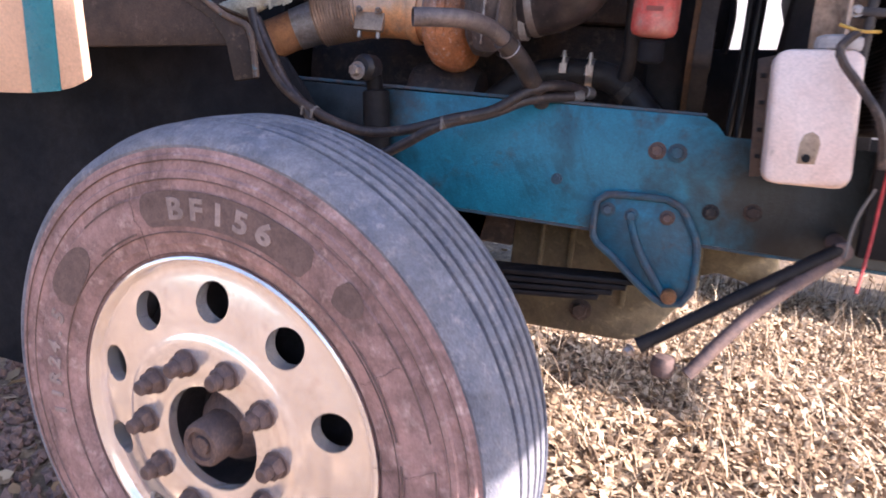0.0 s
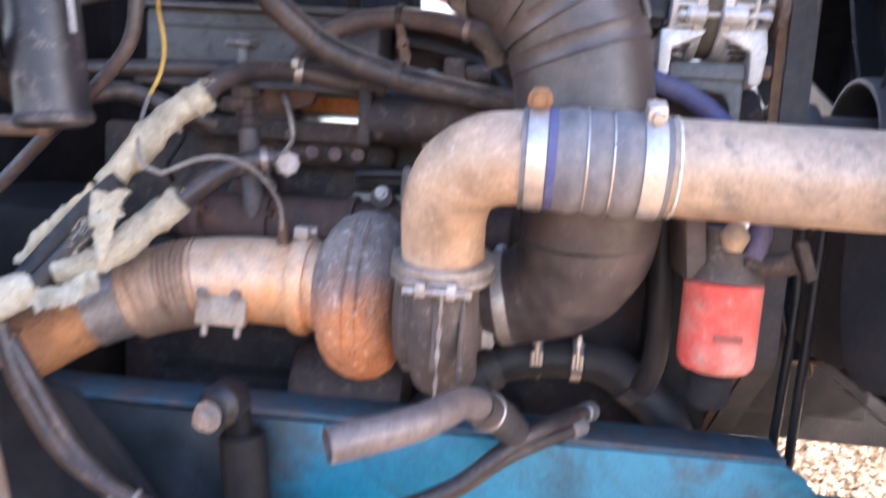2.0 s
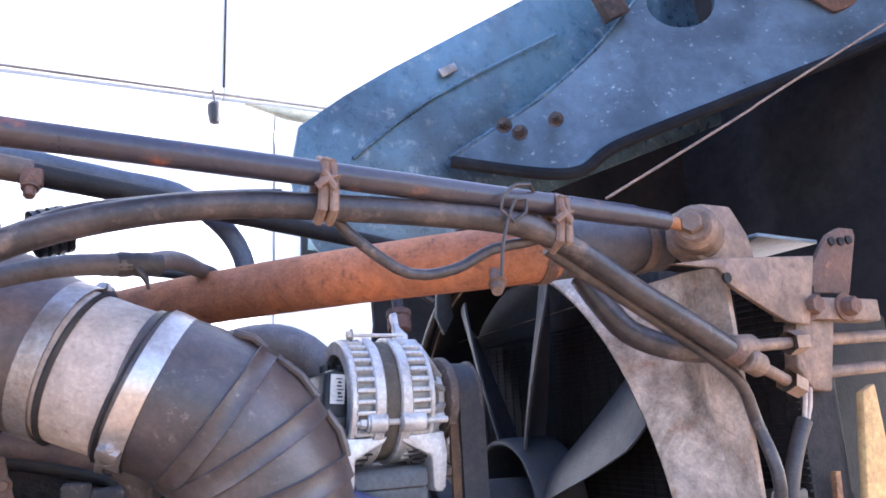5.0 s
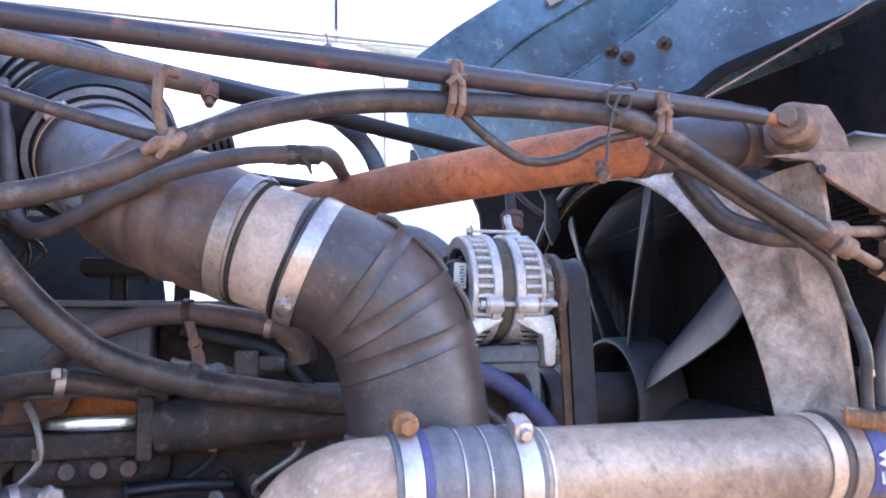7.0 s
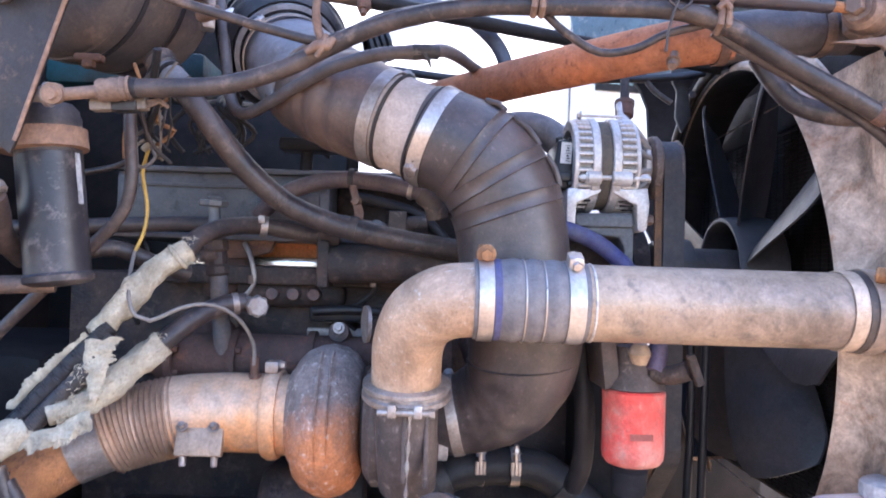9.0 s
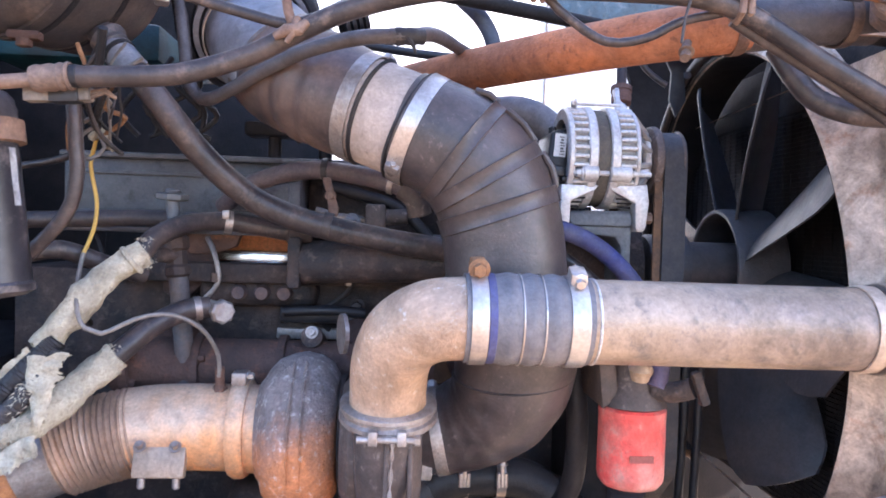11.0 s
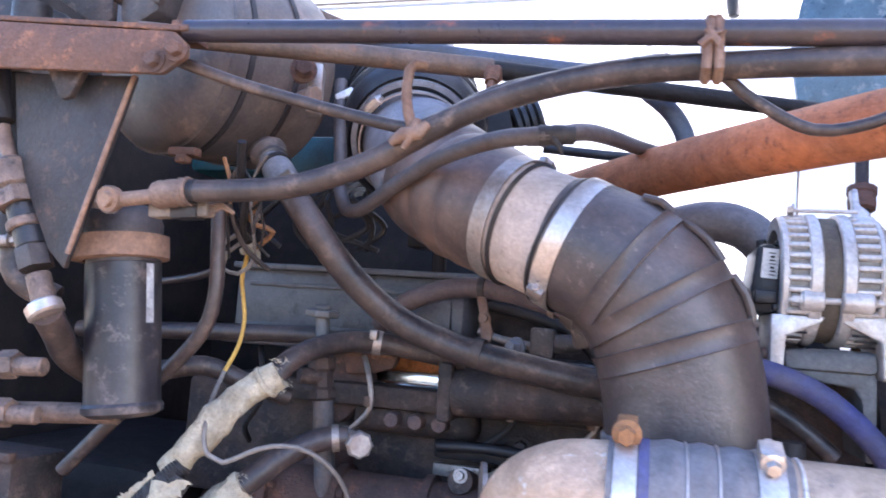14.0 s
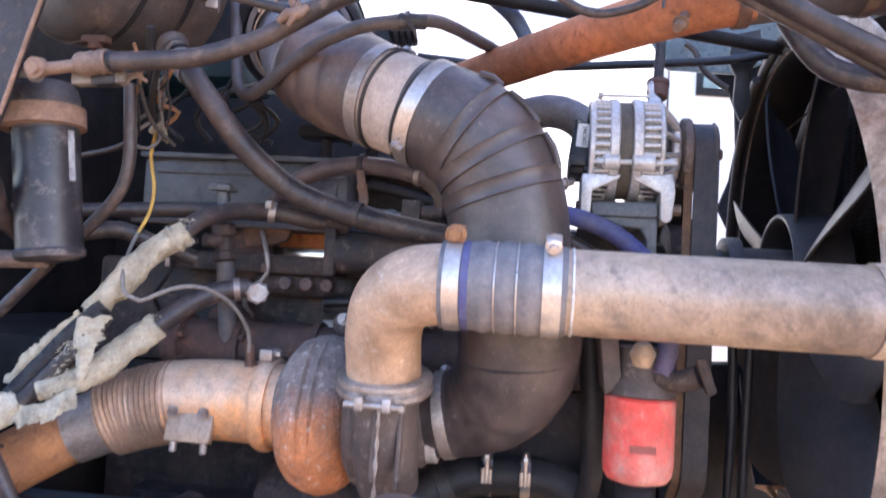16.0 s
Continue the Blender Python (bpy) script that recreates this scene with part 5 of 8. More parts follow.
for x in (0.737, 0.753, 0.769):
    part("rubber_ring", Geo().lathe([(0.0536, -0.0042), (0.0562, -0.002), (0.0562, 0.002), (0.0536, 0.0042)], (x, 0.8803, 1.5817), (1, 0.03, -0.01), 40, closed=True), BLUEHOSE, charge)
clamp(charge, (0.812, 0.887, 1.5792), (0.97, 0.2, -0.06), 0.0545, 0.016, STEELDULL, (0, -0.9, -0.5), FITTING, size=1.2)
g = Geo()
for k in range(2):
    g.box((0.7025 + 0.005 * k, 0.8262, 1.566), (0.0022, 0.0014, 0.013), 0.0)
part("print_bars", g, WHITE, charge)
low = loose("breather_tube", (0.1, 0.85, 1.25), "grey steel breather tube with an open cut end", "tube")
part("tube", Geo().tube([(0.008, 0.735, 1.312), (0.055, 0.765, 1.318), (0.09, 0.80, 1.321), (0.119, 0.87, 1.316), (0.138, 0.92, 1.298), (0.165, 0.98, 1.262)], 0.0175, 20, hollow=0.002), material("dull_tube", (0.21, 0.165, 0.15), (0.13, 0.11, 0.11), rough=0.5, metal=0.4, scale=20), low)
part("rubber_sleeve", Geo().tube([(0.135, 0.915, 1.300), (0.162, 0.975, 1.265), (0.18, 1.05, 1.22), (0.20, 1.15, 1.17)], 0.0215, 18), RUBBER, low)
part("clip_wire", Geo().lathe([(0.0225, -0.002), (0.0245, 0), (0.0225, 0.002)], (0.146, 0.94, 1.285), (0.4, 0.8, -0.5), 20, closed=True), STEELDULL, low)

# ---- air intake ----
intake = loose("air_intake_duct", (0.15, 1.02, 1.33), "black rubber air intake elbow with a clamped grey tube", "duct")
UP = [(-0.165, 1.245, 2.002), (-0.125, 1.19, 1.955), (-0.085, 1.135, 1.915), (-0.035, 1.105, 1.886), (0.034, 1.068, 1.8525)]
# paler than the boot below: sky light on the top put into the colour
part("neck_sleeve", Geo().tube(UP[:3], [0.078, 0.083, 0.0815], 44, 0.004), NECK, intake, "neck sleeve with sky light put into its grey")
part("upper_boot", Geo().tube([(-0.105, 1.172, 1.933), (-0.082, 1.146, 1.915), (-0.028, 1.102, 1.883), (0.034, 1.068, 1.8525)], [0.0855, 0.0865, 0.0825, 0.0765], 48, 0.004, wave=lambda s: 1.0 - 0.045 * math.exp(-((s - 0.128) / 0.008) ** 2) - 0.05 * math.exp(-((s - 0.088) / 0.007) ** 2) + 0.02 * math.exp(-((s - 0.108) / 0.009) ** 2)), BOOT, intake, "brown dusty rubber boot")
part("grey_tube", Geo().tube([(0.015, 1.074, 1.861), (0.06, 1.058, 1.842), (0.118, 1.037, 1.819)], 0.0738, 48, 0.01), GREYTUBE, intake, "speckled grey tube")
EL = [(0.096, 1.0445, 1.8275), (0.128, 1.036, 1.816), (0.166, 1.0322, 1.797), (0.1965, 1.0305, 1.768), (0.2165, 1.0312, 1.729), (0.2285, 1.0318, 1.680), (0.2345, 1.032, 1.632), (0.240, 1.036, 1.57)]
part("ribbed_elbow", Geo().tube(EL, [0.0765, 0.0785, 0.0805, 0.0822, 0.0835, 0.0842, 0.0842, 0.084], 52, 0.005), DUCT, intake, "ribbed black rubber elbow")
part("lower_boot", Geo().tube([(0.240, 1.036, 1.575), (0.254, 1.042, 1.532), (0.2525, 1.050, 1.484), (0.2395, 1.064, 1.447), (0.2186, 1.078, 1.422), (0.1926, 1.088, 1.405), (0.1636, 1.094, 1.394), (0.125, 1.098, 1.386)], [0.084, 0.0875, 0.085, 0.0795, 0.074, 0.0685, 0.064, 0.060], 52, 0.005), DUCT, intake, "lower black rubber elbow")
for c, d, q, a0 in (((0.246, 1.058, 1.462), (0.6, 0.15, -0.8), 0.0815, 250), ((0.229, 1.071, 1.433), (0.75, 0.1, -0.55), 0.0765, 245), ((0.206, 1.083, 1.413), (0.85, 0.05, -0.4), 0.071, 240)):
    part("fold", Geo().lathe([(q - 0.003, -0.004), (q + 0.0025, 0), (q - 0.003, 0.004)], c, d, 30, arc=110, start=a0), DUCT, intake)
clamp(intake, (0.152, 1.0955, 1.391), (1, -0.08, 0.2), 0.0628, 0.017, STEELDULL, (0, 0.6, 1), STEELDULL)
part("lower_seam", Geo().lathe([(0.0845, -0.0025), (0.0872, 0), (0.0845, 0.0025)], (0.2530, 1.049, 1.488), (0.06, 0.16, -1), 48, closed=True), RUBBER, intake)
part("boot_cuff", Geo().lathe([(0.0835, -0.012), (0.0875, -0.010), (0.0875, 0.010), (0.0835, 0.012)], (0.2355, 1.033, 1.614), (0.05, 0.03, -1), 48, closed=True), SILICONE, intake, "blue grey cuff")
clamp(intake, (0.030, 1.069, 1.8545), (0.905, -0.29, -0.34), 0.0762, 0.021, STEELDULL, (0.4, 0.3, 1), STEELDULL, label="broad steel band clamp")
clamp(intake, (0.109, 1.0405, 1.8228), (0.895, -0.17, -0.42), 0.0785, 0.022, STEEL, (-0.35, -0.75, -1), STEELDULL, label="broad steel band clamp", size=0.75)
part("tube_edge", Geo().lathe([(0.0745, -0.0035), (0.0785, 0), (0.0745, 0.0035)], (0.0455, 1.063, 1.848), (0.905, -0.28, -0.36), 48, closed=True), RUBBER_DARK, intake)
part("elbow_edge", Geo().lathe([(0.0755, -0.004), (0.079, 0), (0.0755, 0.004)], (0.0945, 1.0455, 1.8285), (0.895, -0.18, -0.42), 48, closed=True), RUBBER_DARK, intake)
BANDS = (((0.143, 1.034, 1.8085), (0.895, -0.1, -0.44), 0.0793, 0.003), ((0.171, 1.0315, 1.7935), (0.80, -0.05, -0.6), 0.0808, 0.0105), ((0.2015, 1.031, 1.761), (0.52, 0, -0.86), 0.0826, 0.0112), ((0.2215, 1.032, 1.716), (0.33, 0, -0.945), 0.0838, 0.0120))
ends = []
for c, d, rr, hw in BANDS:
    dn = Vector(d).normalized()
    up_ = Vector((-dn.z, 0, dn.x))
    if hw > 0.005:
        part("moulded_band", Geo().lathe([(rr - 0.006, -hw), (rr + 0.0042, -hw + 0.0004), (rr + 0.0050, -hw + 0.0012), (rr + 0.0036, -hw + 0.003), (rr + 0.0036, hw - 0.003), (rr + 0.0046, hw - 0.0012), (rr + 0.0040, hw - 0.0003), (rr - 0.006, hw)], c, dn, 44, arc=150, start=24, closed=True), DUCT, intake)
    ends.append(Vector(c) + (up_ * math.cos(radians(22)) + Vector((0, -1, 0)) * math.sin(radians(22))) * (rr + 0.003))
for a, b in zip(ends, ends[1:]):
    m_ = a.lerp(b, 0.5) + Vector((0.003, -0.002, 0.003))
    part("edge_strip", Geo().tube([a.lerp(b, 0.12), m_, a.lerp(b, 0.88)], 0.0048, 8), DUCT, intake)
cleaner = loose("air_cleaner", (-0.25, 1.4, 1.85), "black plastic air cleaner housing with a pale outlet collar", "air cleaner")
CA = Vector((-0.160, 1.235, 1.998))
CD = Vector((-0.30, 0.78, 0.52)).normalized()
part("end_cap", Geo().lathe([(0.074, -0.016), (0.083, -0.018), (0.086, -0.012), (0.094, -0.008), (0.098, -0.012), (0.102, -0.008), (0.109, 0.0), (0.113, 0.010), (0.113, 0.03), (0.118, 0.034), (0.118, 0.044), (0.110, 0.048)], CA, CD, 56), PLASTIC, cleaner, "black stepped end cap")
part("rim_ring", Geo().lathe([(0.085, -0.019), (0.0935, -0.018), (0.0935, -0.010), (0.085, -0.010)], CA, CD, 56, closed=True), NECK, cleaner, "dusty grey rim")
part("housing", Geo().lathe([(0.110, 0.046), (0.112, 0.10), (0.112, 0.30), (0.08, 0.33), (0, 0.335)], CA, CD, 48), PLASTIC, cleaner, "black housing")
for h in (0.08, 0.14, 0.2):
    part("band", Geo().lathe([(0.111, h - 0.006), (0.1165, h - 0.004), (0.1165, h + 0.004), (0.111, h + 0.006)], CA, CD, 48, closed=True), BLACK, cleaner)
clamp(cleaner, CA - CD * 0.032, CD, 0.0795, 0.013, STEEL, (-0.8, -0.2, 0.9), STEEL)
part("latch", Geo().box((-0.262, 1.20, 2.055), (0.03, 0.02, 0.012), 0.003, (0, -30, 20)), ALUCAST, cleaner, "pale latch")
g = Geo()
for k in range(4):
    g.lathe([(0.02, 0.012 * k), (0.034, 0.012 * k + 0.002), (0.034, 0.012 * k + 0.009), (0.02, 0.012 * k + 0.011)], (-0.03, 1.36, 2.05), (0.8, 0.2, 0.3), 20)
part("ribbed_cap", g, PLASTIC, cleaner, "black ribbed end cap")
part("mount_saddle", Geo().box((-0.10, 1.36, 1.855), (0.18, 0.06, 0.025), 0.006).rod((-0.05, 1.36, 1.86), (-0.05, 1.36, 1.80), 0.012).rod((-0.14, 1.36, 1.86), (-0.14, 1.36, 1.80), 0.012), BLACK, cleaner)

# ---- coolant pipe, stay rods and hoses over the engine ----
coolant = loose("rusty_coolant_pipe", (0.4, 1.05, 1.9), "rust orange steel coolant pipe with a blue rubber end", "pipe")
part("steel_pipe", Geo().tube([(0.05, 1.36, 1.935), (0.166, 1.25, 1.947), (0.316, 1.085, 1.951), (0.445, 0.96, 1.953), (0.52, 0.945, 1.962)], [0.0325, 0.033, 0.0335, 0.034, 0.034], 32), RUST, coolant, "rust orange pipe")
part("rubber_end", Geo().tube([(0.505, 0.947, 1.960), (0.56, 0.945, 1.968), (0.62, 0.95, 1.977), (0.70, 0.97, 1.984)], [0.0345, 0.0345, 0.0345, 0.033], 32), BLUEHOSE, coolant, "slate blue rubber hose")
part("neck", Geo().tube([(0.69, 0.968, 1.983), (0.80, 1.0, 1.985)], 0.029, 24), BLACK, coolant)
clamp(coolant, (0.505, 0.947, 1.960), (1, 0, 0.12), 0.0352, 0.016, RUSTBRACKET, None, label="rusty clamp band")
clamp(coolant, (0.652, 0.957, 1.980), (1, 0.15, 0.1), 0.0355, 0.016, FITTING, None)
part("bleed_nipple", Geo().rod((0.437, 0.925, 1.930), (0.425, 0.90, 1.905), 0.006).bolt((0.43, 0.908, 1.915), (-0.3, -0.6, -0.7), 0.0065, 0.010), FITTING, coolant)
stay = loose("stay_rod", (0.2, 0.86, 1.97), "dark painted stay rod with rust spots and a threaded end", "rod")
part("bar", Geo().rod((-0.30, 0.86, 2.018), (0.575, 0.86, 1.984), 0.0118, 20), ROD, stay)
part("flat_end", Geo().box((-0.315, 0.86, 2.017), (0.05, 0.028, 0.008), 0.003), RUSTBRACKET, stay)
part("end_sleeve", Geo().rod((0.56, 0.86, 1.985), (0.622, 0.86, 1.981), 0.0105, 16, 0.002), ROD, stay)
part("thread", Geo().rod((0.62, 0.86, 1.981), (0.655, 0.862, 1.978), 0.007), RUSTDARK, stay, "orange rusted thread")
stay2 = loose("stay_rod", (0.1, 1.15, 2.04), "brown dusty stay rod turning black towards its end", "rod")
part("near_bar", Geo().rod((-0.42, 0.93, 2.05), (-0.015, 1.10, 2.055), 0.0135, 18), BROWNROD, stay2)
part("far_bar", Geo().rod((-0.02, 1.098, 2.054), (0.75, 1.46, 2.058), 0.0125, 16), BLACK, stay2)
part("clip", Geo().box((-0.012, 1.093, 2.046), (0.022, 0.02, 0.02), 0.004).bolt((-0.012, 1.086, 2.034), (0, -0.4, -1), 0.006, 0.010), RUSTBRACKET, stay2)
STRAPS = ((0.236, 0.866, 1.985, 0.034), (0.476, 0.862, 1.97, 0.034))
A1 = [(-0.30, 0.885, 1.847), (-0.235, 0.887, 1.850), (-0.171, 0.89, 1.857), (-0.099, 0.90, 1.883), (-0.043, 0.90, 1.913), (0.02, 0.89, 1.940), (0.095, 0.88, 1.959), (0.172, 0.875, 1.969), (0.236, 0.87, 1.970), (0.337, 0.865, 1.970), (0.423, 0.86, 1.966), (0.486, 0.86, 1.948), (0.568, 0.855, 1.899), (0.637, 0.85, 1.861), (0.690, 0.85, 1.832)]
psh = loose("power_steering_hose", (0.1, 0.87, 1.85), "long dusty black hose strapped under the stay rod", "hose")
part("tube", Geo().tube(A1, 0.0125, 16), HOSE, psh)
part("near_ferrule", Geo().rod(A1[0], Vector(A1[0]).lerp(Vector(A1[1]), 0.25), 0.0135, 16, 0.002), RUBBER_DARK, psh)
part("far_ferrule", Geo().rod(Vector(A1[-2]).lerp(Vector(A1[-1]), 0.7), A1[-1], 0.0138, 16, 0.002), RUSTBRACKET, psh, "rusty end ferrule")
hose("thin_return_hose", [(-0.33, 0.875, 1.995), (-0.25, 0.882, 1.968), (-0.175, 0.888, 1.948), (-0.10, 0.893, 1.930), (-0.053, 0.895, 1.921), (-0.02, 0.895, 1.930), (0.035, 0.888, 1.954), (0.093, 0.882, 1.9655), (0.14, 0.878, 1.973), (0.2, 0.873, 1.978)], 0.0068, HOSE, "thin dusty hose crossing to the stay rod")
hose("thin_side_hose", [(0.47, 0.872, 1.945), (0.50, 0.872, 1.928), (0.564, 0.872, 1.894), (0.638, 0.872, 1.853), (0.676, 0.866, 1.826), (0.712, 0.873, 1.801), (0.735, 0.882, 1.763), (0.740, 0.871, 1.723), (0.741, 0.867, 1.693), (0.742, 0.874, 1.645), (0.743, 0.878, 1.45)], 0.0072, HOSE, "thin hose running down the radiator side")
hose("heater_hose", [(0.565, 0.95, 1.935), (0.580, 0.935, 1.90), (0.605, 0.925, 1.868), (0.640, 0.905, 1.849), (0.675, 0.882, 1.842), (0.71, 0.87, 1.842)], 0.0145, HOSE, "short bent black hose beside the shroud")
cool = loose("coolant_hose", (-0.1, 1.15, 1.63), "thick black coolant hose sloping down to the engine", "hose")
part("tube", Geo().tube([(-0.318, 1.130, 1.916), (-0.300, 1.120, 1.897), (-0.276, 1.114, 1.870), (-0.249, 1.118, 1.836), (-0.220, 1.130, 1.798), (-0.184, 1.147, 1.760), (-0.138, 1.165, 1.724), (-0.085, 1.174, 1.701), (-0.027, 1.18, 1.685), (0.045, 1.195, 1.671), (0.12, 1.20, 1.660), (0.24, 1.22, 1.645)], 0.0195, 18), HOSE, cool)
part("pale_end", Geo().tube([(-0.345, 1.146, 1.942), (-0.326, 1.134, 1.924), (-0.303, 1.122, 1.900)], [0.0195, 0.0225, 0.0222], 18), NECK, cool, "pale dusty hose end")
part("end_clamp", Geo().lathe([(0.0215, -0.004), (0.0238, -0.003), (0.0238, 0.003), (0.0215, 0.004)], (-0.333, 1.138, 1.931), (0.7, -0.4, -0.7), 24, closed=True), RUBBER_DARK, cool)
loop_ = loose("grey_loop_hose", (-0.05, 1.0, 1.86), "worn grey hose looping over the intake duct", "hose")
part("tube", Geo().tube([(-0.275, 1.21, 2.08), (-0.262, 1.19, 2.02), (-0.252, 1.178, 1.963), (-0.240, 1.163, 1.905), (-0.222, 1.145, 1.875), (-0.195, 1.122, 1.868), (-0.155, 1.09, 1.880), (-0.108, 1.05, 1.897), (-0.045, 1.0, 1.915), (0.027, 0.965, 1.927), (0.089, 0.958, 1.930), (0.116, 0.985, 1.941), (0.138, 1.05, 1.953), (0.171, 1.20, 1.978), (0.203, 1.34, 2.003)], 0.0098, 16), material("worn_grey_hose", (0.10, 0.088, 0.092), (0.06, 0.044, 0.04), rough=0.5, scale=14, spec=0.45), loop_)
part("tape_wrap", Geo().tube([(0.058, 0.9605, 1.9285), (0.075, 0.959, 1.9295), (0.092, 0.9585, 1.9302), (0.108, 0.964, 1.9315)], [0.0095, 0.0115, 0.0112, 0.0095], 16, 0.003, wave=lambda s: 1 + 0.05 * math.sin(s * 900) + 0.04 * math.sin(s * 410)), RUBBER_DARK, loop_, "frayed black tape")
part("tape_tail", Geo().tube([(0.088, 0.950, 1.925), (0.096, 0.948, 1.915), (0.099, 0.95, 1.906)], [0.004, 0.003, 0.0012], 7), RUBBER_DARK, loop_)
hose("blue_grey_hose", [(-0.36, 1.25, 2.175), (-0.268, 1.25, 2.163), (-0.151, 1.25, 2.140), (-0.04, 1.25, 2.121), (0.062, 1.25, 2.105), (0.142, 1.25, 2.093), (0.185, 1.25, 2.066), (0.216, 1.25, 2.036), (0.234, 1.25, 1.998), (0.236, 1.25, 1.95)], 0.0135, material("blue_grey_rubber", (0.075, 0.09, 0.13), (0.06, 0.06, 0.07), rough=0.5, scale=9), "blue grey hose bending down behind the stay rods")
hose("hanging_wire", [(0.240, 0.878, 1.972), (0.256, 0.88, 1.957), (0.276, 0.88, 1.940), (0.321, 0.88, 1.915), (0.368, 0.88, 1.921), (0.411, 0.88, 1.943), (0.456, 0.87, 1.953), (0.478, 0.866, 1.962)], 0.0055, HOSE, "thin wire sagging below the stay rod", "wire")
hose("wire_twist", [(0.452, 0.858, 1.996), (0.436, 0.842, 2.001), (0.418, 0.841, 1.998), (0.404, 0.841, 1.986), (0.402, 0.842, 1.972), (0.416, 0.843, 1.962), (0.430, 0.843, 1.972), (0.432, 0.844, 1.986), (0.42, 0.844, 1.985), (0.408, 0.843, 1.96), (0.402, 0.843, 1.938), (0.399, 0.844, 1.908)], 0.0018, RUBBER, "loose loop of thin wire hanging from the rod", "wire")
hose("thin_cable", [(0.0, 1.5, 2.05), (0.189, 1.5, 2.033), (0.416, 1.5, 2.041), (0.633, 1.5, 2.056), (0.789, 1.5, 2.085), (0.95, 1.48, 2.08)], 0.009, PLASTIC, "thin black cable spanning the engine bay", "cable")
vent = loose("vent_hose", (-0.05, 1.25, 1.70), "brown dusty hose over the valve cover", "hose")
part("tube", Geo().tube([(-0.22, 1.32, 1.715), (-0.17, 1.285, 1.75), (-0.11, 1.265, 1.772), (-0.053, 1.25, 1.779), (0.0, 1.225, 1.774), (0.05, 1.20, 1.764), (0.10, 1.19, 1.75)], 0.0155, 16), material("brown_hose", (0.16, 0.112, 0.10), (0.085, 0.066, 0.075), rough=0.45, scale=12), vent)
part("end_clamp", Geo().lathe([(0.0155, -0.005), (0.0175, -0.004), (0.0175, 0.004), (0.0155, 0.005)], (0.072, 1.196, 1.758), (1, -0.2, -0.28), 22, closed=True), STEELDULL, vent)
part("end_elbow", Geo().tube([(0.09, 1.192, 1.752), (0.11, 1.19, 1.735), (0.118, 1.195, 1.71)], 0.019, 16), COMP, vent, "cast end elbow")
hose("blue_coolant_hose", [(0.30, 1.13, 1.70), (0.339, 1.14, 1.692), (0.388, 1.145, 1.672), (0.436, 1.15, 1.634), (0.47, 1.155, 1.59), (0.49, 1.16, 1.53)], 0.0145, SILBLUE, "bright blue coolant hose below the alternator")
hose("lower_bypass_hose", [(0.30, 1.17, 1.67), (0.36, 1.17, 1.64), (0.41, 1.17, 1.60)], 0.011, HOSE, "short black hose beside the blue one")
hose("charge_crossover_pipe", [(0.10, 1.40, 1.80), (0.15, 1.36, 1.842), (0.20, 1.33, 1.876), (0.245, 1.312, 1.893), (0.288, 1.302, 1.896), (0.325, 1.297, 1.882), (0.352, 1.293, 1.852), (0.366, 1.292, 1.81), (0.37, 1.295, 1.72)], 0.0295, SILICONE, "dusty grey curved pipe arching behind the duct", "pipe", n=24)
lrh = loose("lower_radiator_hose", (0.24, 1.24, 1.10), "thick black lower radiator hose with two clamps", "hose")
part("hose", Geo().tube([(0.02, 1.22, 1.14), (0.067, 1.22, 1.194), (0.124, 1.235, 1.242), (0.172, 1.255, 1.262), (0.25, 1.265, 1.268), (0.317, 1.265, 1.262), (0.375, 1.26, 1.225), (0.42, 1.26, 1.18), (0.45, 1.26, 1.10)], 0.034, 24, 0.012), RUBBER_DARK, lrh)
for p, d in (((0.135, 1.239, 1.247), (0.9, 0.25, 0.4)), ((0.362, 1.261, 1.235), (0.8, 0, -0.6))):
    part("sleeve_end", Geo().lathe([(0.034, -0.012), (0.0365, -0.011), (0.0365, 0.011), (0.034, 0.012)], p, d, 32, closed=True), RUBBER, lrh)
for x in (0.207, 0.270):
    tb = loose("t_bolt_clamp", (x, 1.26, 1.23), "bright steel t-bolt clamp on a black hose", "clamp", "clamps on the lower radiator hose")
    part("band", Geo().lathe([(0.0345, -0.008), (0.036, -0.008), (0.036, 0.008), (0.0345, 0.008)], (x, 1.264, 1.267), (1, 0.02, 0), 32, closed=True), STEEL, tb)
    part("t_bolt", Geo().rod((x, 1.226, 1.262), (x, 1.226, 1.315), 0.0042).bolt((x, 1.226, 1.30), (0, 0, 1), 0.0065, 0.008).rod((x - 0.006, 1.226, 1.262), (x - 0.006, 1.226, 1.285), 0.004).rod((x + 0.006, 1.226, 1.262), (x + 0.006, 1.226, 1.285), 0.004), STEEL, tb)
for x, y, z, h in STRAPS:
    s = loose("rubber_strap", (x, y, z - 0.03), "brown dusty rubber strap tying hose to rod", "strap", "straps on the stay rod")
    for dx, tilt in ((-0.0042, 0.0012), (0.0042, -0.0008)):
        part("loop", Geo().tube([(x + dx + tilt, y - 0.015, z + 0.020), (x + dx + tilt, y, z + 0.028), (x + dx, y + 0.015, z + 0.016), (x + dx - tilt, y + 0.015, z - 0.018), (x + dx - tilt, y, z - 0.029), (x + dx - tilt, y - 0.014, z - 0.022), (x + dx, y - 0.0165, z), (x + dx + tilt, y - 0.015, z + 0.020)], 0.0046, 8), TIE, s)
    part("knot", Geo().tube([(x - 0.011, y - 0.018, z - 0.004), (x - 0.002, y - 0.021, z + 0.004), (x + 0.007, y - 0.020, z + 0.006), (x + 0.004, y - 0.022, z - 0.004), (x - 0.006, y - 0.020, z + 0.010)], 0.0042, 8), TIE, s)
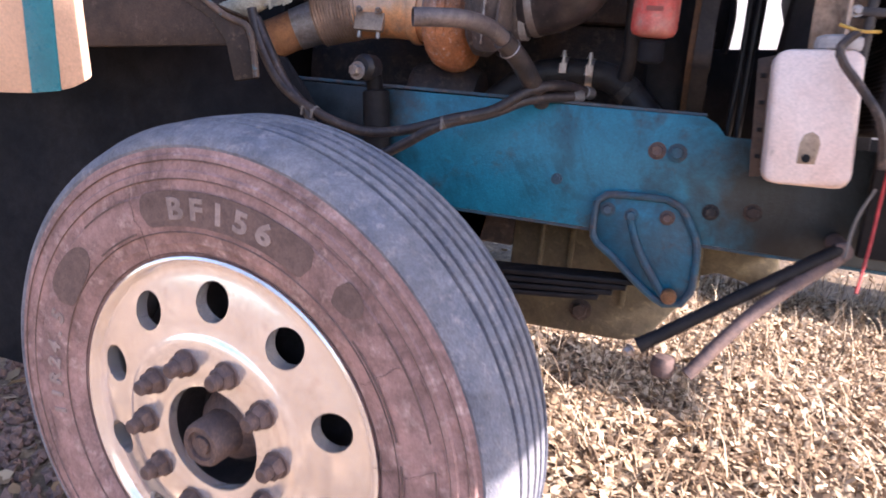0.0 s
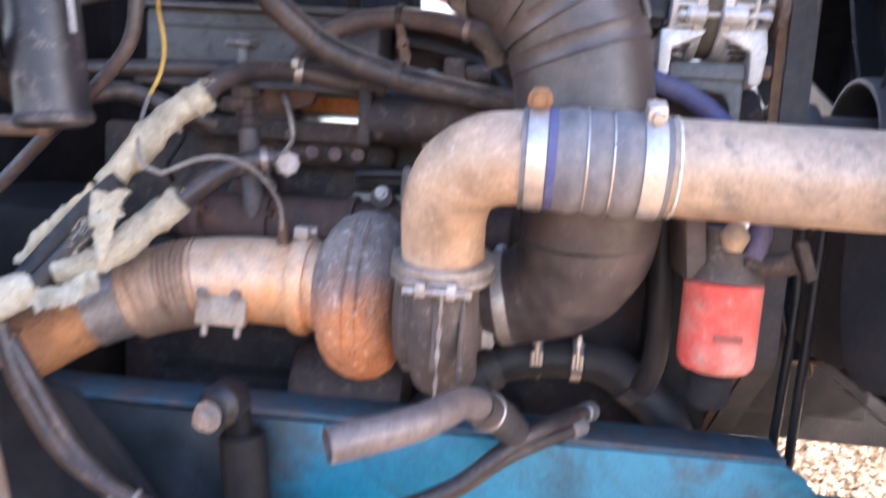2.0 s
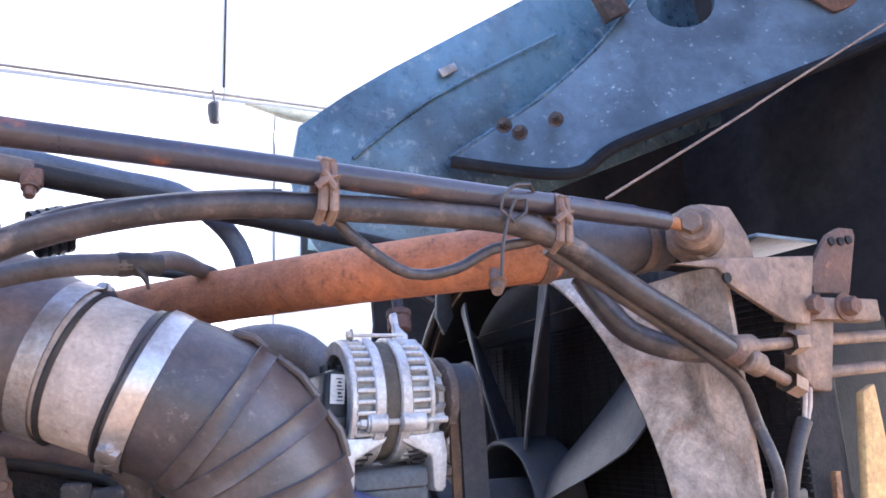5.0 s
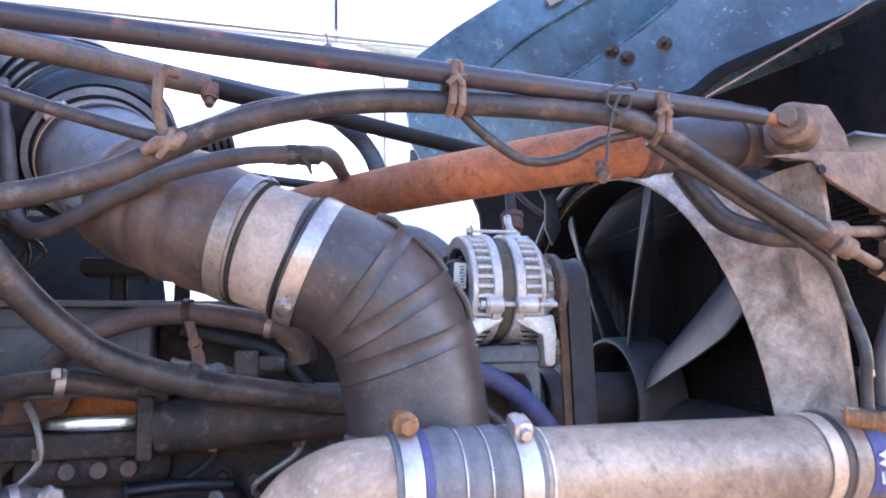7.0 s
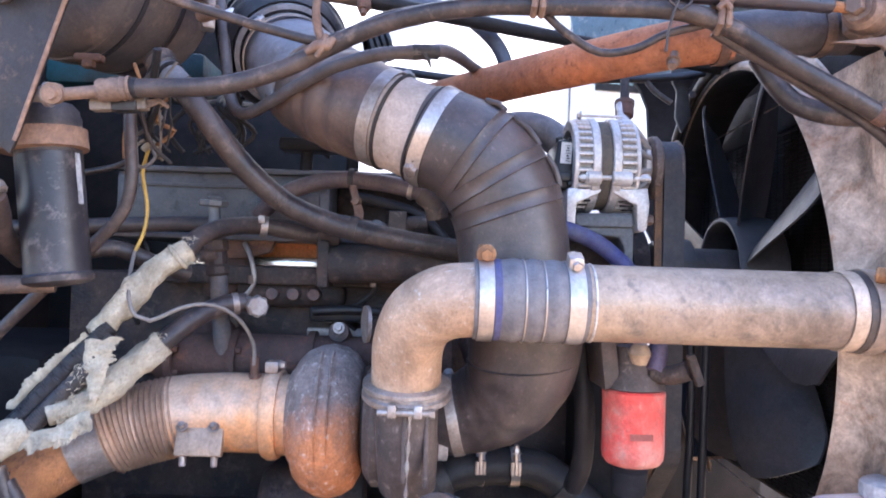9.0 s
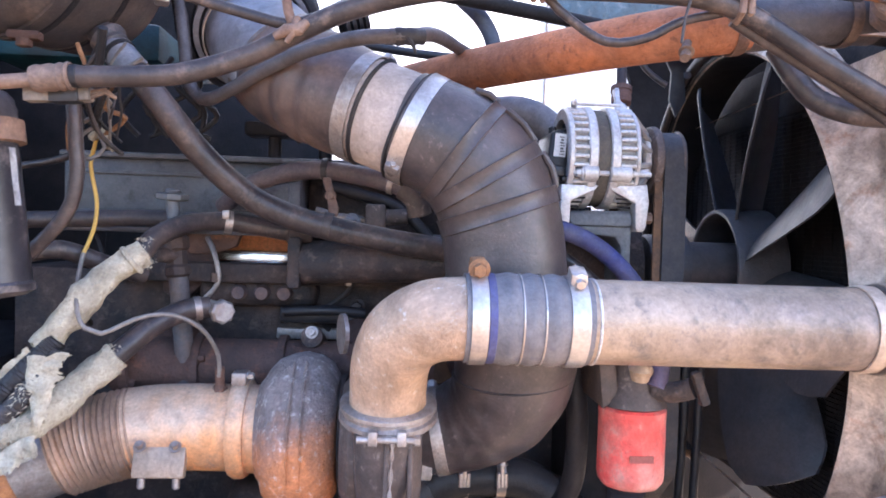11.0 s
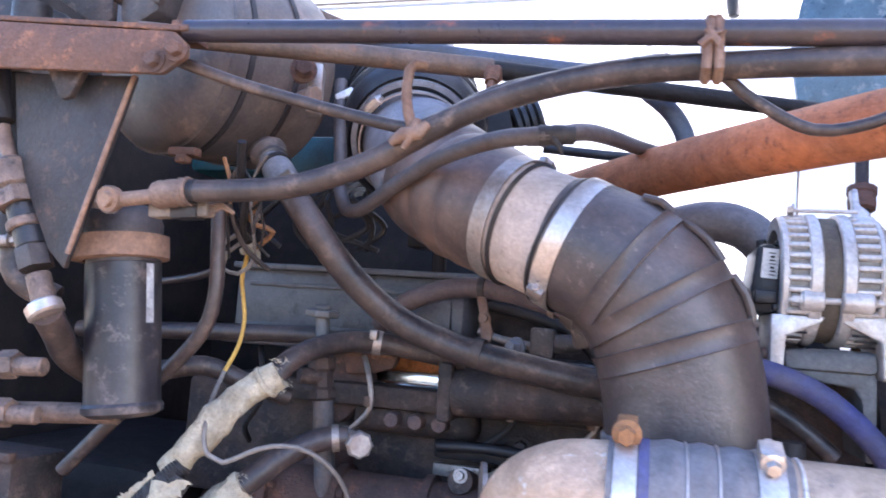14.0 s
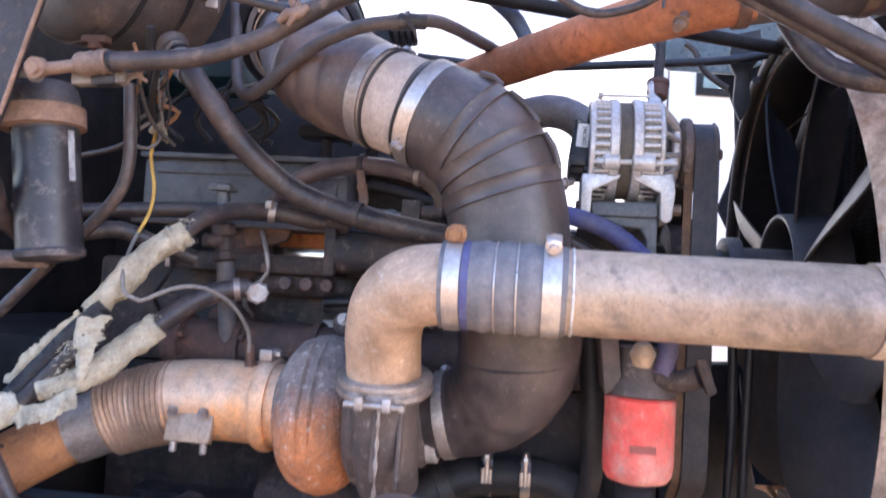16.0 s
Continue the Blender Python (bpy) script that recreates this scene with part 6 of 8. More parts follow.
sp = loose("spring_clip_strap", (-0.045, 0.9, 1.9), "rust brown strap clip holding the crossing hoses", "strap")
part("upright", Geo().tube([(-0.044, 0.891, 1.912), (-0.052, 0.888, 1.935), (-0.055, 0.887, 1.960), (-0.054, 0.888, 1.979), (-0.049, 0.891, 1.987), (-0.037, 0.896, 1.986)], [0.006, 0.0058, 0.0056, 0.0055, 0.0055, 0.005], 10), TIE, sp)
part("clip_body", Geo().tube([(-0.066, 0.884, 1.903), (-0.052, 0.880, 1.910), (-0.038, 0.882, 1.912), (-0.030, 0.886, 1.922)], [0.005, 0.0075, 0.0075, 0.005], 10).tube([(-0.052, 0.882, 1.896), (-0.044, 0.879, 1.910), (-0.040, 0.885, 1.926)], [0.003, 0.0055, 0.004], 10), TIE, sp)
hb = loose("hose_bracket", (-0.025, 1.2, 1.67), "tan steel bracket carrying the coolant hose", "bracket")
part("arm", Geo().prism([(-0.040, 1.208, 1.765), (-0.026, 1.208, 1.765), (-0.020, 1.20, 1.742), (-0.010, 1.19, 1.715), (-0.012, 1.185, 1.702), (-0.026, 1.187, 1.705), (-0.030, 1.195, 1.735)], (0, 0.005, 0), 0.001).bolt((-0.024, 1.196, 1.735), (0, -1, 0), 0.006, 0.006), TIE, hb)
part("loop", Geo().lathe([(0.0185, -0.007), (0.0215, -0.007), (0.0215, 0.007), (0.0185, 0.007)], (-0.027, 1.18, 1.687), (0.95, 0, -0.2), 26, closed=True), RUBBER, hb)
part("hose_loop", Geo().lathe([(0.0165, -0.005), (0.0195, -0.005), (0.0195, 0.005), (0.0165, 0.005)], (-0.035, 1.243, 1.779), (1, -0.3, 0), 24, closed=True), RUBBER, hb)

# ---- alternator and belt ----
alt = loose("alternator", (0.395, 1.19, 1.70), "silver cast alternator with slotted ends and a black regulator", "alternator")
AA = Vector((0.0, 1.205, 1.811))
def alt_ring(x0, x1, r):
    return Geo().lathe([(r - 0.018, x0), (r - 0.002, x0), (r, x0 + 0.002), (r, x1 - 0.002), (r - 0.002, x1), (r - 0.018, x1)], AA, (1, 0, 0), 64, closed=True)
part("stator", Geo().lathe([(0.02, 0.385), (0.0765, 0.385), (0.0775, 0.387), (0.0775, 0.405), (0.0765, 0.407), (0.02, 0.407)], AA, (1, 0, 0), 64), LAMIN, alt, "dark brown laminated stator")
part("winding", Geo().lathe([(0.040, 0.352), (0.060, 0.354), (0.063, 0.36), (0.063, 0.436), (0.060, 0.442), (0.040, 0.444)], AA, (1, 0, 0), 40), COPPER, alt, "red copper windings")
part("rotor", Geo().lathe([(0, 0.350), (0.058, 0.350), (0.058, 0.446), (0, 0.446)], AA, (1, 0, 0), 32), BLACK, alt)
for nm, ring_x, fin_x, end_x in (("rear_bracket", (0.371, 0.386), 0.3605, (0.341, 0.351)), ("front_bracket", (0.406, 0.421), 0.4335, (0.445, 0.453))):
    b = part(nm, alt_ring(*ring_x, 0.0825), ALUCAST, alt)
    part("end_ring", alt_ring(*end_x, 0.079), ALUCAST, b)
    fin0 = None
    fins = 36
    for k in range(fins):
        a = 2 * math.pi * (k + 0.3) / fins
        e = Vector((0, math.cos(a), math.sin(a)))
        m = Matrix.Translation(-base_of(alt)) @ Matrix.Translation(AA + Vector((fin_x, 0, 0)) + e * 0.0745) @ Matrix.Rotation(a - math.pi / 2, 4, "X")
        if fin0 is None:
            g = Geo().box((0, 0, 0), (0.025, 0.0062, 0.013), 0.0022)
            fin0 = part("fin", Geo().add([Vector(v) + base_of(alt) for v in g.v], g.f), ALUCAST, b)
            fin0.matrix_basis = m
        else:
            again(fin0, m, b)
nose = part("front_nose", Geo().lathe([(0.018, 0.484), (0.040, 0.483), (0.047, 0.478), (0.049, 0.470), (0.045, 0.466), (0.018, 0.466)], AA, (1, 0, 0), 44, closed=True), ALUCAST, alt)
spoke0 = None
for k in range(14):
    a = 2 * math.pi * (k + 0.5) / 14
    e = Vector((0, math.cos(a), math.sin(a)))
    m = Matrix.Translation(-base_of(alt)) @ Matrix.Translation(AA) @ Matrix.Rotation(a - math.pi / 2, 4, "X")
    if spoke0 is None:
        g = Geo().prism([(0.447, -0.0036, 0.079), (0.452, -0.0036, 0.079), (0.482, -0.0036, 0.046), (0.474, -0.0036, 0.044), (0.447, -0.0036, 0.070)], (0, 0.0072, 0), 0.0015)
        spoke0 = part("spoke", Geo().add([Vector(v) + base_of(alt) for v in g.v], g.f), ALUCAST, nose)
        spoke0.matrix_basis = m
    else:
        again(spoke0, m, nose)
reg = part("regulator", Geo().prism([(0.312, 1.158, 1.765), (0.345, 1.154, 1.765), (0.348, 1.154, 1.842), (0.330, 1.156, 1.850), (0.318, 1.158, 1.846), (0.312, 1.158, 1.80)], (0, 0.10, 0), 0.004), PLASTIC, alt, "black regulator block")
part("label", Geo().box((0.3315, 1.1525, 1.8245), (0.0185, 0.0016, 0.036), 0.0, (0, 4, 0)), WHITE, reg, "white printed label")
for k in range(7):
    part("print_bar", Geo().box((0.3335 + 0.0008 * (k % 2), 1.1514, 1.8105 + 0.0044 * k), (0.0075 - 0.0015 * (k % 3), 0.0006, 0.0012 + 0.0007 * (k % 3)), 0.0, (0, 4, 0)), BLACKINK, reg)
part("terminal", Geo().rod((0.320, 1.16, 1.752), (0.306, 1.15, 1.748), 0.0055, 12, 0.001).bolt((0.309, 1.152, 1.749), (-1, -0.4, -0.2), 0.007, 0.006), STEELDULL, reg, "dull terminal stud")
part("plug", Geo().box((0.327, 1.152, 1.784), (0.026, 0.016, 0.016), 0.003).box((0.340, 1.15, 1.772), (0.012, 0.012, 0.008), 0.002), PLASTIC, reg)
part("top_post", Geo().rod((0.326, 1.19, 1.846), (0.326, 1.19, 1.858), 0.007, 12, 0.002).rod((0.345, 1.185, 1.85), (0.345, 1.185, 1.856), 0.005, 10, 0.001), PLASTIC, reg)
part("top_lug", Geo().prism([(0.428, 1.16, 1.872), (0.428, 1.175, 1.889), (0.428, 1.235, 1.892), (0.428, 1.25, 1.87)], (0.022, 0, 0), 0.003).prism([(0.437, 1.212, 1.885), (0.459, 1.212, 1.885), (0.472, 1.205, 1.842), (0.482, 1.200, 1.815), (0.472, 1.20, 1.80), (0.452, 1.205, 1.83)], (0, 0.014, 0), 0.003), ALUCAST, alt)
part("hook_lug", Geo().prism([(0.436, 1.218, 1.885), (0.455, 1.218, 1.888), (0.457, 1.222, 1.902), (0.446, 1.226, 1.912), (0.444, 1.23, 1.935), (0.436, 1.23, 1.932), (0.438, 1.224, 1.902)], (0, 0.016, 0), 0.003), ALUCAST, alt)
for x0, x1 in ((0.3625, 0.387), (0.405, 0.4385)):
    part("through_bolt_boss", Geo().rod((x0, 1.134, 1.782), (x1, 1.134, 1.782), 0.0132, 20, 0.002).box(((x0 + x1) / 2, 1.147, 1.782), (x1 - x0 - 0.003, 0.026, 0.022), 0.002), ALUCAST, alt)
part("through_bolt", Geo().rod((0.350, 1.134, 1.782), (0.470, 1.134, 1.782), 0.0042, 12).bolt((0.3625, 1.134, 1.782), (-1, 0, 0), 0.0075, 0.008).rod((0.442, 1.134, 1.782), (0.468, 1.142, 1.787), 0.005, 10), ALUCAST, alt)
part("upper_bolt", Geo().rod((0.358, 1.18, 1.8945), (0.432, 1.18, 1.8945), 0.0026, 10).bolt((0.360, 1.18, 1.8945), (-1, 0, 0), 0.006, 0.006), ALUCAST, alt)
part("rear_foot", Geo().prism([(0.332, 1.140, 1.764), (0.392, 1.140, 1.764), (0.386, 1.140, 1.756), (0.349, 1.140, 1.738), (0.3475, 1.140, 1.704), (0.344, 1.140, 1.700), (0.335, 1.140, 1.700), (0.332, 1.140, 1.704)], (0, 0.09, 0), 0.003), ALUCAST, alt, "cast rear mounting foot")
part("front_foot", Geo().prism([(0.405, 1.140, 1.764), (0.468, 1.140, 1.768), (0.472, 1.140, 1.74), (0.468, 1.140, 1.70), (0.464, 1.140, 1.694), (0.454, 1.140, 1.694), (0.451, 1.140, 1.70), (0.4495, 1.140, 1.738), (0.412, 1.140, 1.756)], (0, 0.09, 0), 0.003), ALUCAST, alt, "cast front mounting foot")
# darker grey copy of the cast aluminium, with shade put into it
SHADECAST = material("shade_grey_cast", (0.30, 0.285, 0.265), (0.20, 0.185, 0.17), rough=0.6, scale=30)
part("under_case", Geo().lathe([(0.070, 0.347), (0.0735, 0.349), (0.0735, 0.384), (0.070, 0.385)], AA, (1, 0, 0), 40, closed=True).lathe([(0.070, 0.407), (0.0735, 0.408), (0.0735, 0.449), (0.070, 0.451)], AA, (1, 0, 0), 40, closed=True), SHADECAST, alt, "lower casing with shade put into a darker grey")
for k in range(3):
    for x0, x1 in ((0.350, 0.372 - 0.004 * k), (0.421 + 0.004 * k, 0.447)):
        part("foot_slot", Geo().box(((x0 + x1) / 2, 1.1465 + 0.007 * k, 1.744 - 0.0065 * k), (x1 - x0, 0.008, 0.0026), 0.0005), BLACK, alt)
mount = loose("alternator_mount", (0.40, 1.2, 1.60), "grey cast alternator mounting bracket", "bracket")
GREYBR = material("grey_bracket", (0.15, 0.15, 0.15), (0.10, 0.095, 0.095), rough=0.6, scale=15)
part("bracket_body", Geo().prism([(0.348, 1.152, 1.724), (0.3495, 1.146, 1.700), (0.450, 1.146, 1.700), (0.450, 1.152, 1.727)], (0, 0.16, 0), 0.008), GREYBR, mount)
part("arm", Geo().prism([(0.348, 1.155, 1.702), (0.450, 1.155, 1.702), (0.450, 1.155, 1.60), (0.438, 1.155, 1.60), (0.434, 1.155, 1.668), (0.425, 1.155, 1.684), (0.36, 1.155, 1.690)], (0, 0.12, 0), 0.004), GREYBR, mount)
part("dark_back", Geo().box((0.40, 1.28, 1.63), (0.13, 0.06, 0.14), 0.01), CAST, mount)
part("pivot_bolt", Geo().bolt((0.470, 1.165, 1.716), (1, 0, 0), 0.009, 0.012), FITTING, mount, "tan pivot bolt")
part("pivot_pin", Geo().rod((0.332, 1.165, 1.716), (0.326, 1.165, 1.716), 0.008, 14), FITTING, mount)
adj = loose("tension_link", (0.452, 1.235, 1.90), "rusty threaded tension link above the alternator", "link")
part("link", Geo().rod((0.450, 1.236, 1.895), (0.454, 1.25, 1.935), 0.0105, 14, 0.002).rod((0.454, 1.25, 1.93), (0.458, 1.27, 2.02), 0.0085), CAST, adj)
part("rust_nut", Geo().lathe([(0.010, 0), (0.0165, 0.004), (0.0175, 0.012), (0.0165, 0.024), (0.0185, 0.026), (0.0185, 0.034), (0.010, 0.038), (0, 0.038)], (0.4515, 1.241, 1.905), (0.08, 0.3, 1), 12), RUSTBRACKET, adj)
bd = loose("belt_drive", (0.50, 1.2, 1.2), "worn flat drive belt on its pulleys", "belt")
part("alternator_pulley", Geo().lathe([(0, 0.482), (0.048, 0.4825), (0.0545, 0.486), (0.0555, 0.489), (0.0555, 0.496), (0.053, 0.499), (0.046, 0.500), (0.046, 0.530), (0.05, 0.534), (0.03, 0.538), (0, 0.538)], AA, (1, 0, 0), 40), COMP, bd, "dusty cast pulley")
part("pulley_bolt", Geo().bolt((0.536, AA.y, AA.z), (1, 0, 0), 0.009, 0.012), RUSTBRACKET, bd)
def belt_loop(x0, x1, pulleys):
    """A flat band round a chain of circles (y, z, r), all turned the same way."""
    pts = []
    n = len(pulleys)
    for i, (y, z, r) in enumerate(pulleys):
        py, pz, pr = pulleys[i - 1]
        ny, nz, nr = pulleys[(i + 1) % n]
        a_in = math.atan2(z - pz, y - py) - math.pi / 2
        a_out = math.atan2(nz - z, ny - y) - math.pi / 2
        while a_out < a_in:
            a_out += 2 * math.pi
        for k in range(13):
            a = a_in + (a_out - a_in) * k / 12
            pts.append((y + math.cos(a) * r, z + math.sin(a) * r))
    g = Geo()
    m = len(pts)
    vs = []
    for y, z in pts:
        vs += [(x0, y, z), (x1, y, z)]
    cy, cz = sum(p[0] for p in pts) / m, sum(p[1] for p in pts) / m
    for i, (y, z) in enumerate(pts):
        a, b = pts[i - 1], pts[(i + 1) % m]
        t = Vector((b[0] - a[0], b[1] - a[1])).normalized()
        vs += [(x0, y - t.y * 0.006, z + t.x * 0.006), (x1, y - t.y * 0.006, z + t.x * 0.006)]
    fs = []
    for i in range(m):
        j = (i + 1) % m
        fs += [(2 * i, 2 * i + 1, 2 * j + 1, 2 * j), (2 * m + 2 * i, 2 * m + 2 * j, 2 * m + 2 * j + 1, 2 * m + 2 * i + 1), (2 * i, 2 * j, 2 * m + 2 * j, 2 * m + 2 * i), (2 * i + 1, 2 * m + 2 * i + 1, 2 * m + 2 * j + 1, 2 * j + 1)]
    return g.add(vs, fs)
part("belt", belt_loop(0.501, 0.537, [(1.205, 1.811, 0.047), (1.205, 1.333, 0.052), (1.45, 1.18, 0.11), (1.43, 1.62, 0.10)]), BELT, bd, "grey black ribbed belt")
part("belt_edge", belt_loop(0.488, 0.5003, [(1.208, 1.811, 0.0445), (1.208, 1.333, 0.0495), (1.45, 1.18, 0.1075), (1.43, 1.62, 0.0975)]), BELTEDGE, bd, "rusty frayed belt edge")
for y, z, r in ((1.205, 1.333, 0.050), (1.45, 1.18, 0.108), (1.43, 1.62, 0.098)):
    part("pulley", Geo().lathe([(0, 0.499), (r * 0.9, 0.499), (r, 0.503), (r, 0.535), (r * 0.85, 0.539), (r * 0.8, 0.527), (0, 0.527)], (0, y, z), (1, 0, 0), 36), CAST, bd)

# ---- fan, shroud, radiator ----
FC = Vector((0.0, 1.415, 1.63))
fan = loose("cooling_fan", (0.63, 1.43, 1.2), "dark grey plastic cooling fan with twisted blades", "fan")
part("clutch", Geo().lathe([(0, 0.53), (0.03, 0.53), (0.034, 0.55), (0.058, 0.556), (0.062, 0.562), (0.062, 0.585), (0.045, 0.59), (0.045, 0.60), (0.066, 0.604), (0.068, 0.61), (0.068, 0.63), (0.05, 0.636), (0.05, 0.76), (0, 0.76)], FC, (1, 0, 0), 44), FANMAT, fan, "finned fan clutch")
part("drum", Geo().lathe([(0.104, 0.76), (0.104, 0.700), (0.107, 0.697), (0.112, 0.697), (0.1145, 0.702), (0.116, 0.72), (0.116, 0.79), (0.110, 0.795), (0, 0.795), (0, 0.76)], FC, (1, 0, 0), 56), FANMAT, fan, "hollow moulded hub drum")
for k in range(8):
    a0 = radians(17 + 45 * k)
    g = Geo()
    rows_, cols_ = 14, 11
    vs = []
    for side_ in (0, 1):
        for i in range(rows_):
            s = i / (rows_ - 1)
            r = 0.110 + s * 0.297
            width = (0.112 + 0.068 * math.sin(s * math.pi * 0.62)) * (1 - 0.25 * max(0.0, s - 0.88) / 0.12)
            twist = radians(42 + 16 * s)
            for j in range(cols_):
                f = 2 * j / (cols_ - 1) - 1
                q = f * width / 2
                camber = 0.014 * (1 - f * f)
                x = 0.748 + q * math.cos(twist) - camber * math.sin(twist) + side_ * 0.0045
                tang = -q * math.sin(twist) - camber * math.cos(twist)
                e, t = Vector((0, -math.sin(a0), math.cos(a0))), Vector((0, -math.cos(a0), -math.sin(a0)))
                lean = (1 - 0.025 * (f * f) * s)
                vs.append(FC + Vector((x, 0, 0)) + e * r * lean + t * tang)
    fs = []
    n1 = rows_ * cols_
    for i in range(rows_ - 1):
        for j in range(cols_ - 1):
            p = i * cols_ + j
            fs += [(p, p + 1, p + cols_ + 1, p + cols_), (n1 + p, n1 + p + cols_, n1 + p + cols_ + 1, n1 + p + 1)]
        for j in (0, cols_ - 1):
            p = i * cols_ + j
            fs.append((p, p + cols_, n1 + p + cols_, n1 + p))
    for j in range(cols_ - 1):
        for i in (0, rows_ - 1):
            p = i * cols_ + j
            fs.append((p, p + 1, n1 + p + 1, n1 + p))
    part("blade", g.add(vs, fs), FANMAT, fan)
shroud = loose("fan_shroud", (0.72, 1.43, 1.0), "weathered tan grey fan shroud, stained and dusty", "shroud")
SD = Vector((1.0, -0.07, 0.046)).normalized()
SC = Vector((0.732, 1.451, 1.566)) - SD * 0.708
SQ = Vector((1, 0, 0)).rotation_difference(SD)
def on_shroud(x, y, z):
    return SC + SQ @ Vector((x, y - SC.y, z - SC.z))
ring = Geo().lathe([(0.4783, 0.708), (0.4843, 0.705), (0.4893, 0.708), (0.4943, 0.722), (0.5043, 0.738), (0.5173, 0.748), (0.5353, 0.754), (0.5353, 0.760), (0.5073, 0.757), (0.4903, 0.748), (0.4823, 0.80), (0.4763, 0.80)], SC, SD, 84, arc=288, start=-144, closed=True)
part("ring", ring, SHROUD, shroud, "flared ring lip")
part("throat", Geo().lathe([(0.4778, 0.7075), (0.4748, 0.712), (0.4738, 0.80), (0.4758, 0.80)], SC, SD, 84, arc=288, start=-144, closed=True), BLACK, shroud, "black inner throat")
g = Geo()
vs, fs = [], []
K = 96
def square_edge(a):
    y, z = -math.sin(a), math.cos(a)
    up = 0.38 if z > 0 else 0.39
    k = min((0.562 / abs(y)) if abs(y) > 1e-6 else 9, (up / abs(z)) if abs(z) > 1e-6 else 9)
    return SC.y + y * k, SC.z + z * k
for i in range(K):
    a = 2 * math.pi * i / K
    ey, ez = square_edge(a)
    for x in (0.754, 0.760):
        vs.append((x, SC.y - math.sin(a) * 0.529, SC.z + math.cos(a) * 0.529) if math.hypot(ey - SC.y, ez - SC.z) > 0.531 else (x, ey, ez))
        vs.append((x, ey, ez))
for i in range(K):
    j = (i + 1) % K
    a, b = 4 * i, 4 * j
    fs += [(a, b, b + 1, a + 1), (a + 2, a + 3, b + 3, b + 2), (a + 1, b + 1, b + 3, a + 3)]
part("rubber_seal", Geo().lathe([(0.4798, 0.704), (0.4843, 0.700), (0.4913, 0.703), (0.4983, 0.719), (0.5083, 0.733), (0.5203, 0.743), (0.5393, 0.749), (0.5393, 0.752), (0.5173, 0.746), (0.5043, 0.736), (0.4943, 0.720), (0.4883, 0.706)], SC, SD, 56, arc=112, start=-104, closed=True), RUBBER_DARK, shroud, "black rubber seal round the lip")
part("face_plate", g.add([on_shroud(*v) for v in vs], fs), SHROUD, shroud, "flat weathered face")
hose("shroud_hose", [on_shroud(0.700, SC.y - math.sin(radians(a)) * 0.503, SC.z + math.cos(radians(a)) * 0.503) for a in range(-75, 19, 8)], 0.0115, RUBBER_DARK, "black hose laid round the shroud lip")
hose("shroud_hose", [on_shroud(0.685, SC.y - math.sin(radians(a)) * (0.487 - 0.0006 * (a + 80)), SC.z + math.cos(radians(a)) * (0.505 - 0.0002 * (a + 80))) for a in range(-80, -11, 8)], 0.009, RUBBER, "thin black hose beside the shroud lip")
rad = loose("radiator", (0.85, 1.43, 0.95), "black radiator core behind the fan with fine fins", "radiator")
part("core", Geo().box((0.86, 1.43, 1.5575), (0.06, 1.06, 0.745), 0.004), CORE, rad)
part("upper_core", Geo().box((0.86, 1.54, 1.985), (0.06, 0.84, 0.11), 0.004), CORE, rad)
fin0 = part("fin", Geo().box((0.827, 1.43, 1.195), (0.004, 1.06, 0.0016), 0.0), CORE, rad)
for i in range(1, 87):
    again(fin0, Matrix.Translation((0, 0, i * 0.0085)), rad)
for k in range(36):
    part("tube", Geo().box((0.829, 0.92 + 0.029 * k, 1.5575), (0.003, 0.004, 0.73), 0.0), CORE, rad)
part("top_tank", Geo().box((0.88, 1.43, 1.905), (0.08, 1.0, 0.06), 0.02), BLACK, rad)
# the second box is a black wall added to close a bright gap
part("post_and_gap_wall", Geo().box((0.875, 0.915, 1.62), (0.05, 0.03, 0.60), 0.006).box((1.0, 1.0, 1.43), (0.28, 0.03, 0.95), 0.006), BLACK, rad)
rb = loose("radiator_bracket", (0.72, 0.87, 1.88), "tan dusty steel bracket holding the stay rod end", "bracket")
part("lug", Geo().prism([(0.664, 0.885, 1.962), (0.664, 0.885, 2.003), (0.70, 0.885, 2.016), (0.745, 0.885, 2.016), (0.768, 0.885, 1.982), (0.775, 0.885, 1.95), (0.69, 0.885, 1.945)], (0, 0.03, 0), 0.004), FITTING, rb)
part("plate", Geo().prism([(0.622, 0.862, 1.934), (0.69, 0.862, 1.944), (0.855, 0.868, 1.956), (0.83, 0.868, 1.87), (0.79, 0.866, 1.873), (0.755, 0.862, 1.887), (0.706, 0.862, 1.912), (0.690, 0.862, 1.932)], (0, 0.008, 0), 0.002), FITTING, rb, "bent plate with a bolt hole")
part("hole", Geo().lathe([(0, 0), (0.006, 0), (0.006, 0.003), (0, 0.003)], (0.698, 0.859, 1.921), (0, 1, 0), 14), BLACK, rb)
part("boss", Geo().lathe([(0, 0), (0.020, 0.0), (0.026, 0.006), (0.028, 0.03), (0.024, 0.036), (0.030, 0.04), (0.030, 0.05), (0, 0.05)], (0.660, 0.862, 1.979), (0.75, 0.65, 0.0), 28), FITTING, rb, "rubber bushing with washer")
part("boss_nut", Geo().bolt((0.652, 0.855, 1.9785), (-0.75, -0.65, 0), 0.012, 0.012), FITTING, rb)
part("top_strap", Geo().prism([(0.80, 0.90, 1.985), (0.92, 0.91, 1.985), (0.935, 1.05, 1.99), (0.82, 1.05, 1.99)], (0, 0, 0.005), 0.001), HOODGREY, rb)
ear = loose("hinge_plate", (0.95, 0.9, 1.86), "rusty upright hinge plate with bolt holes", "bracket")
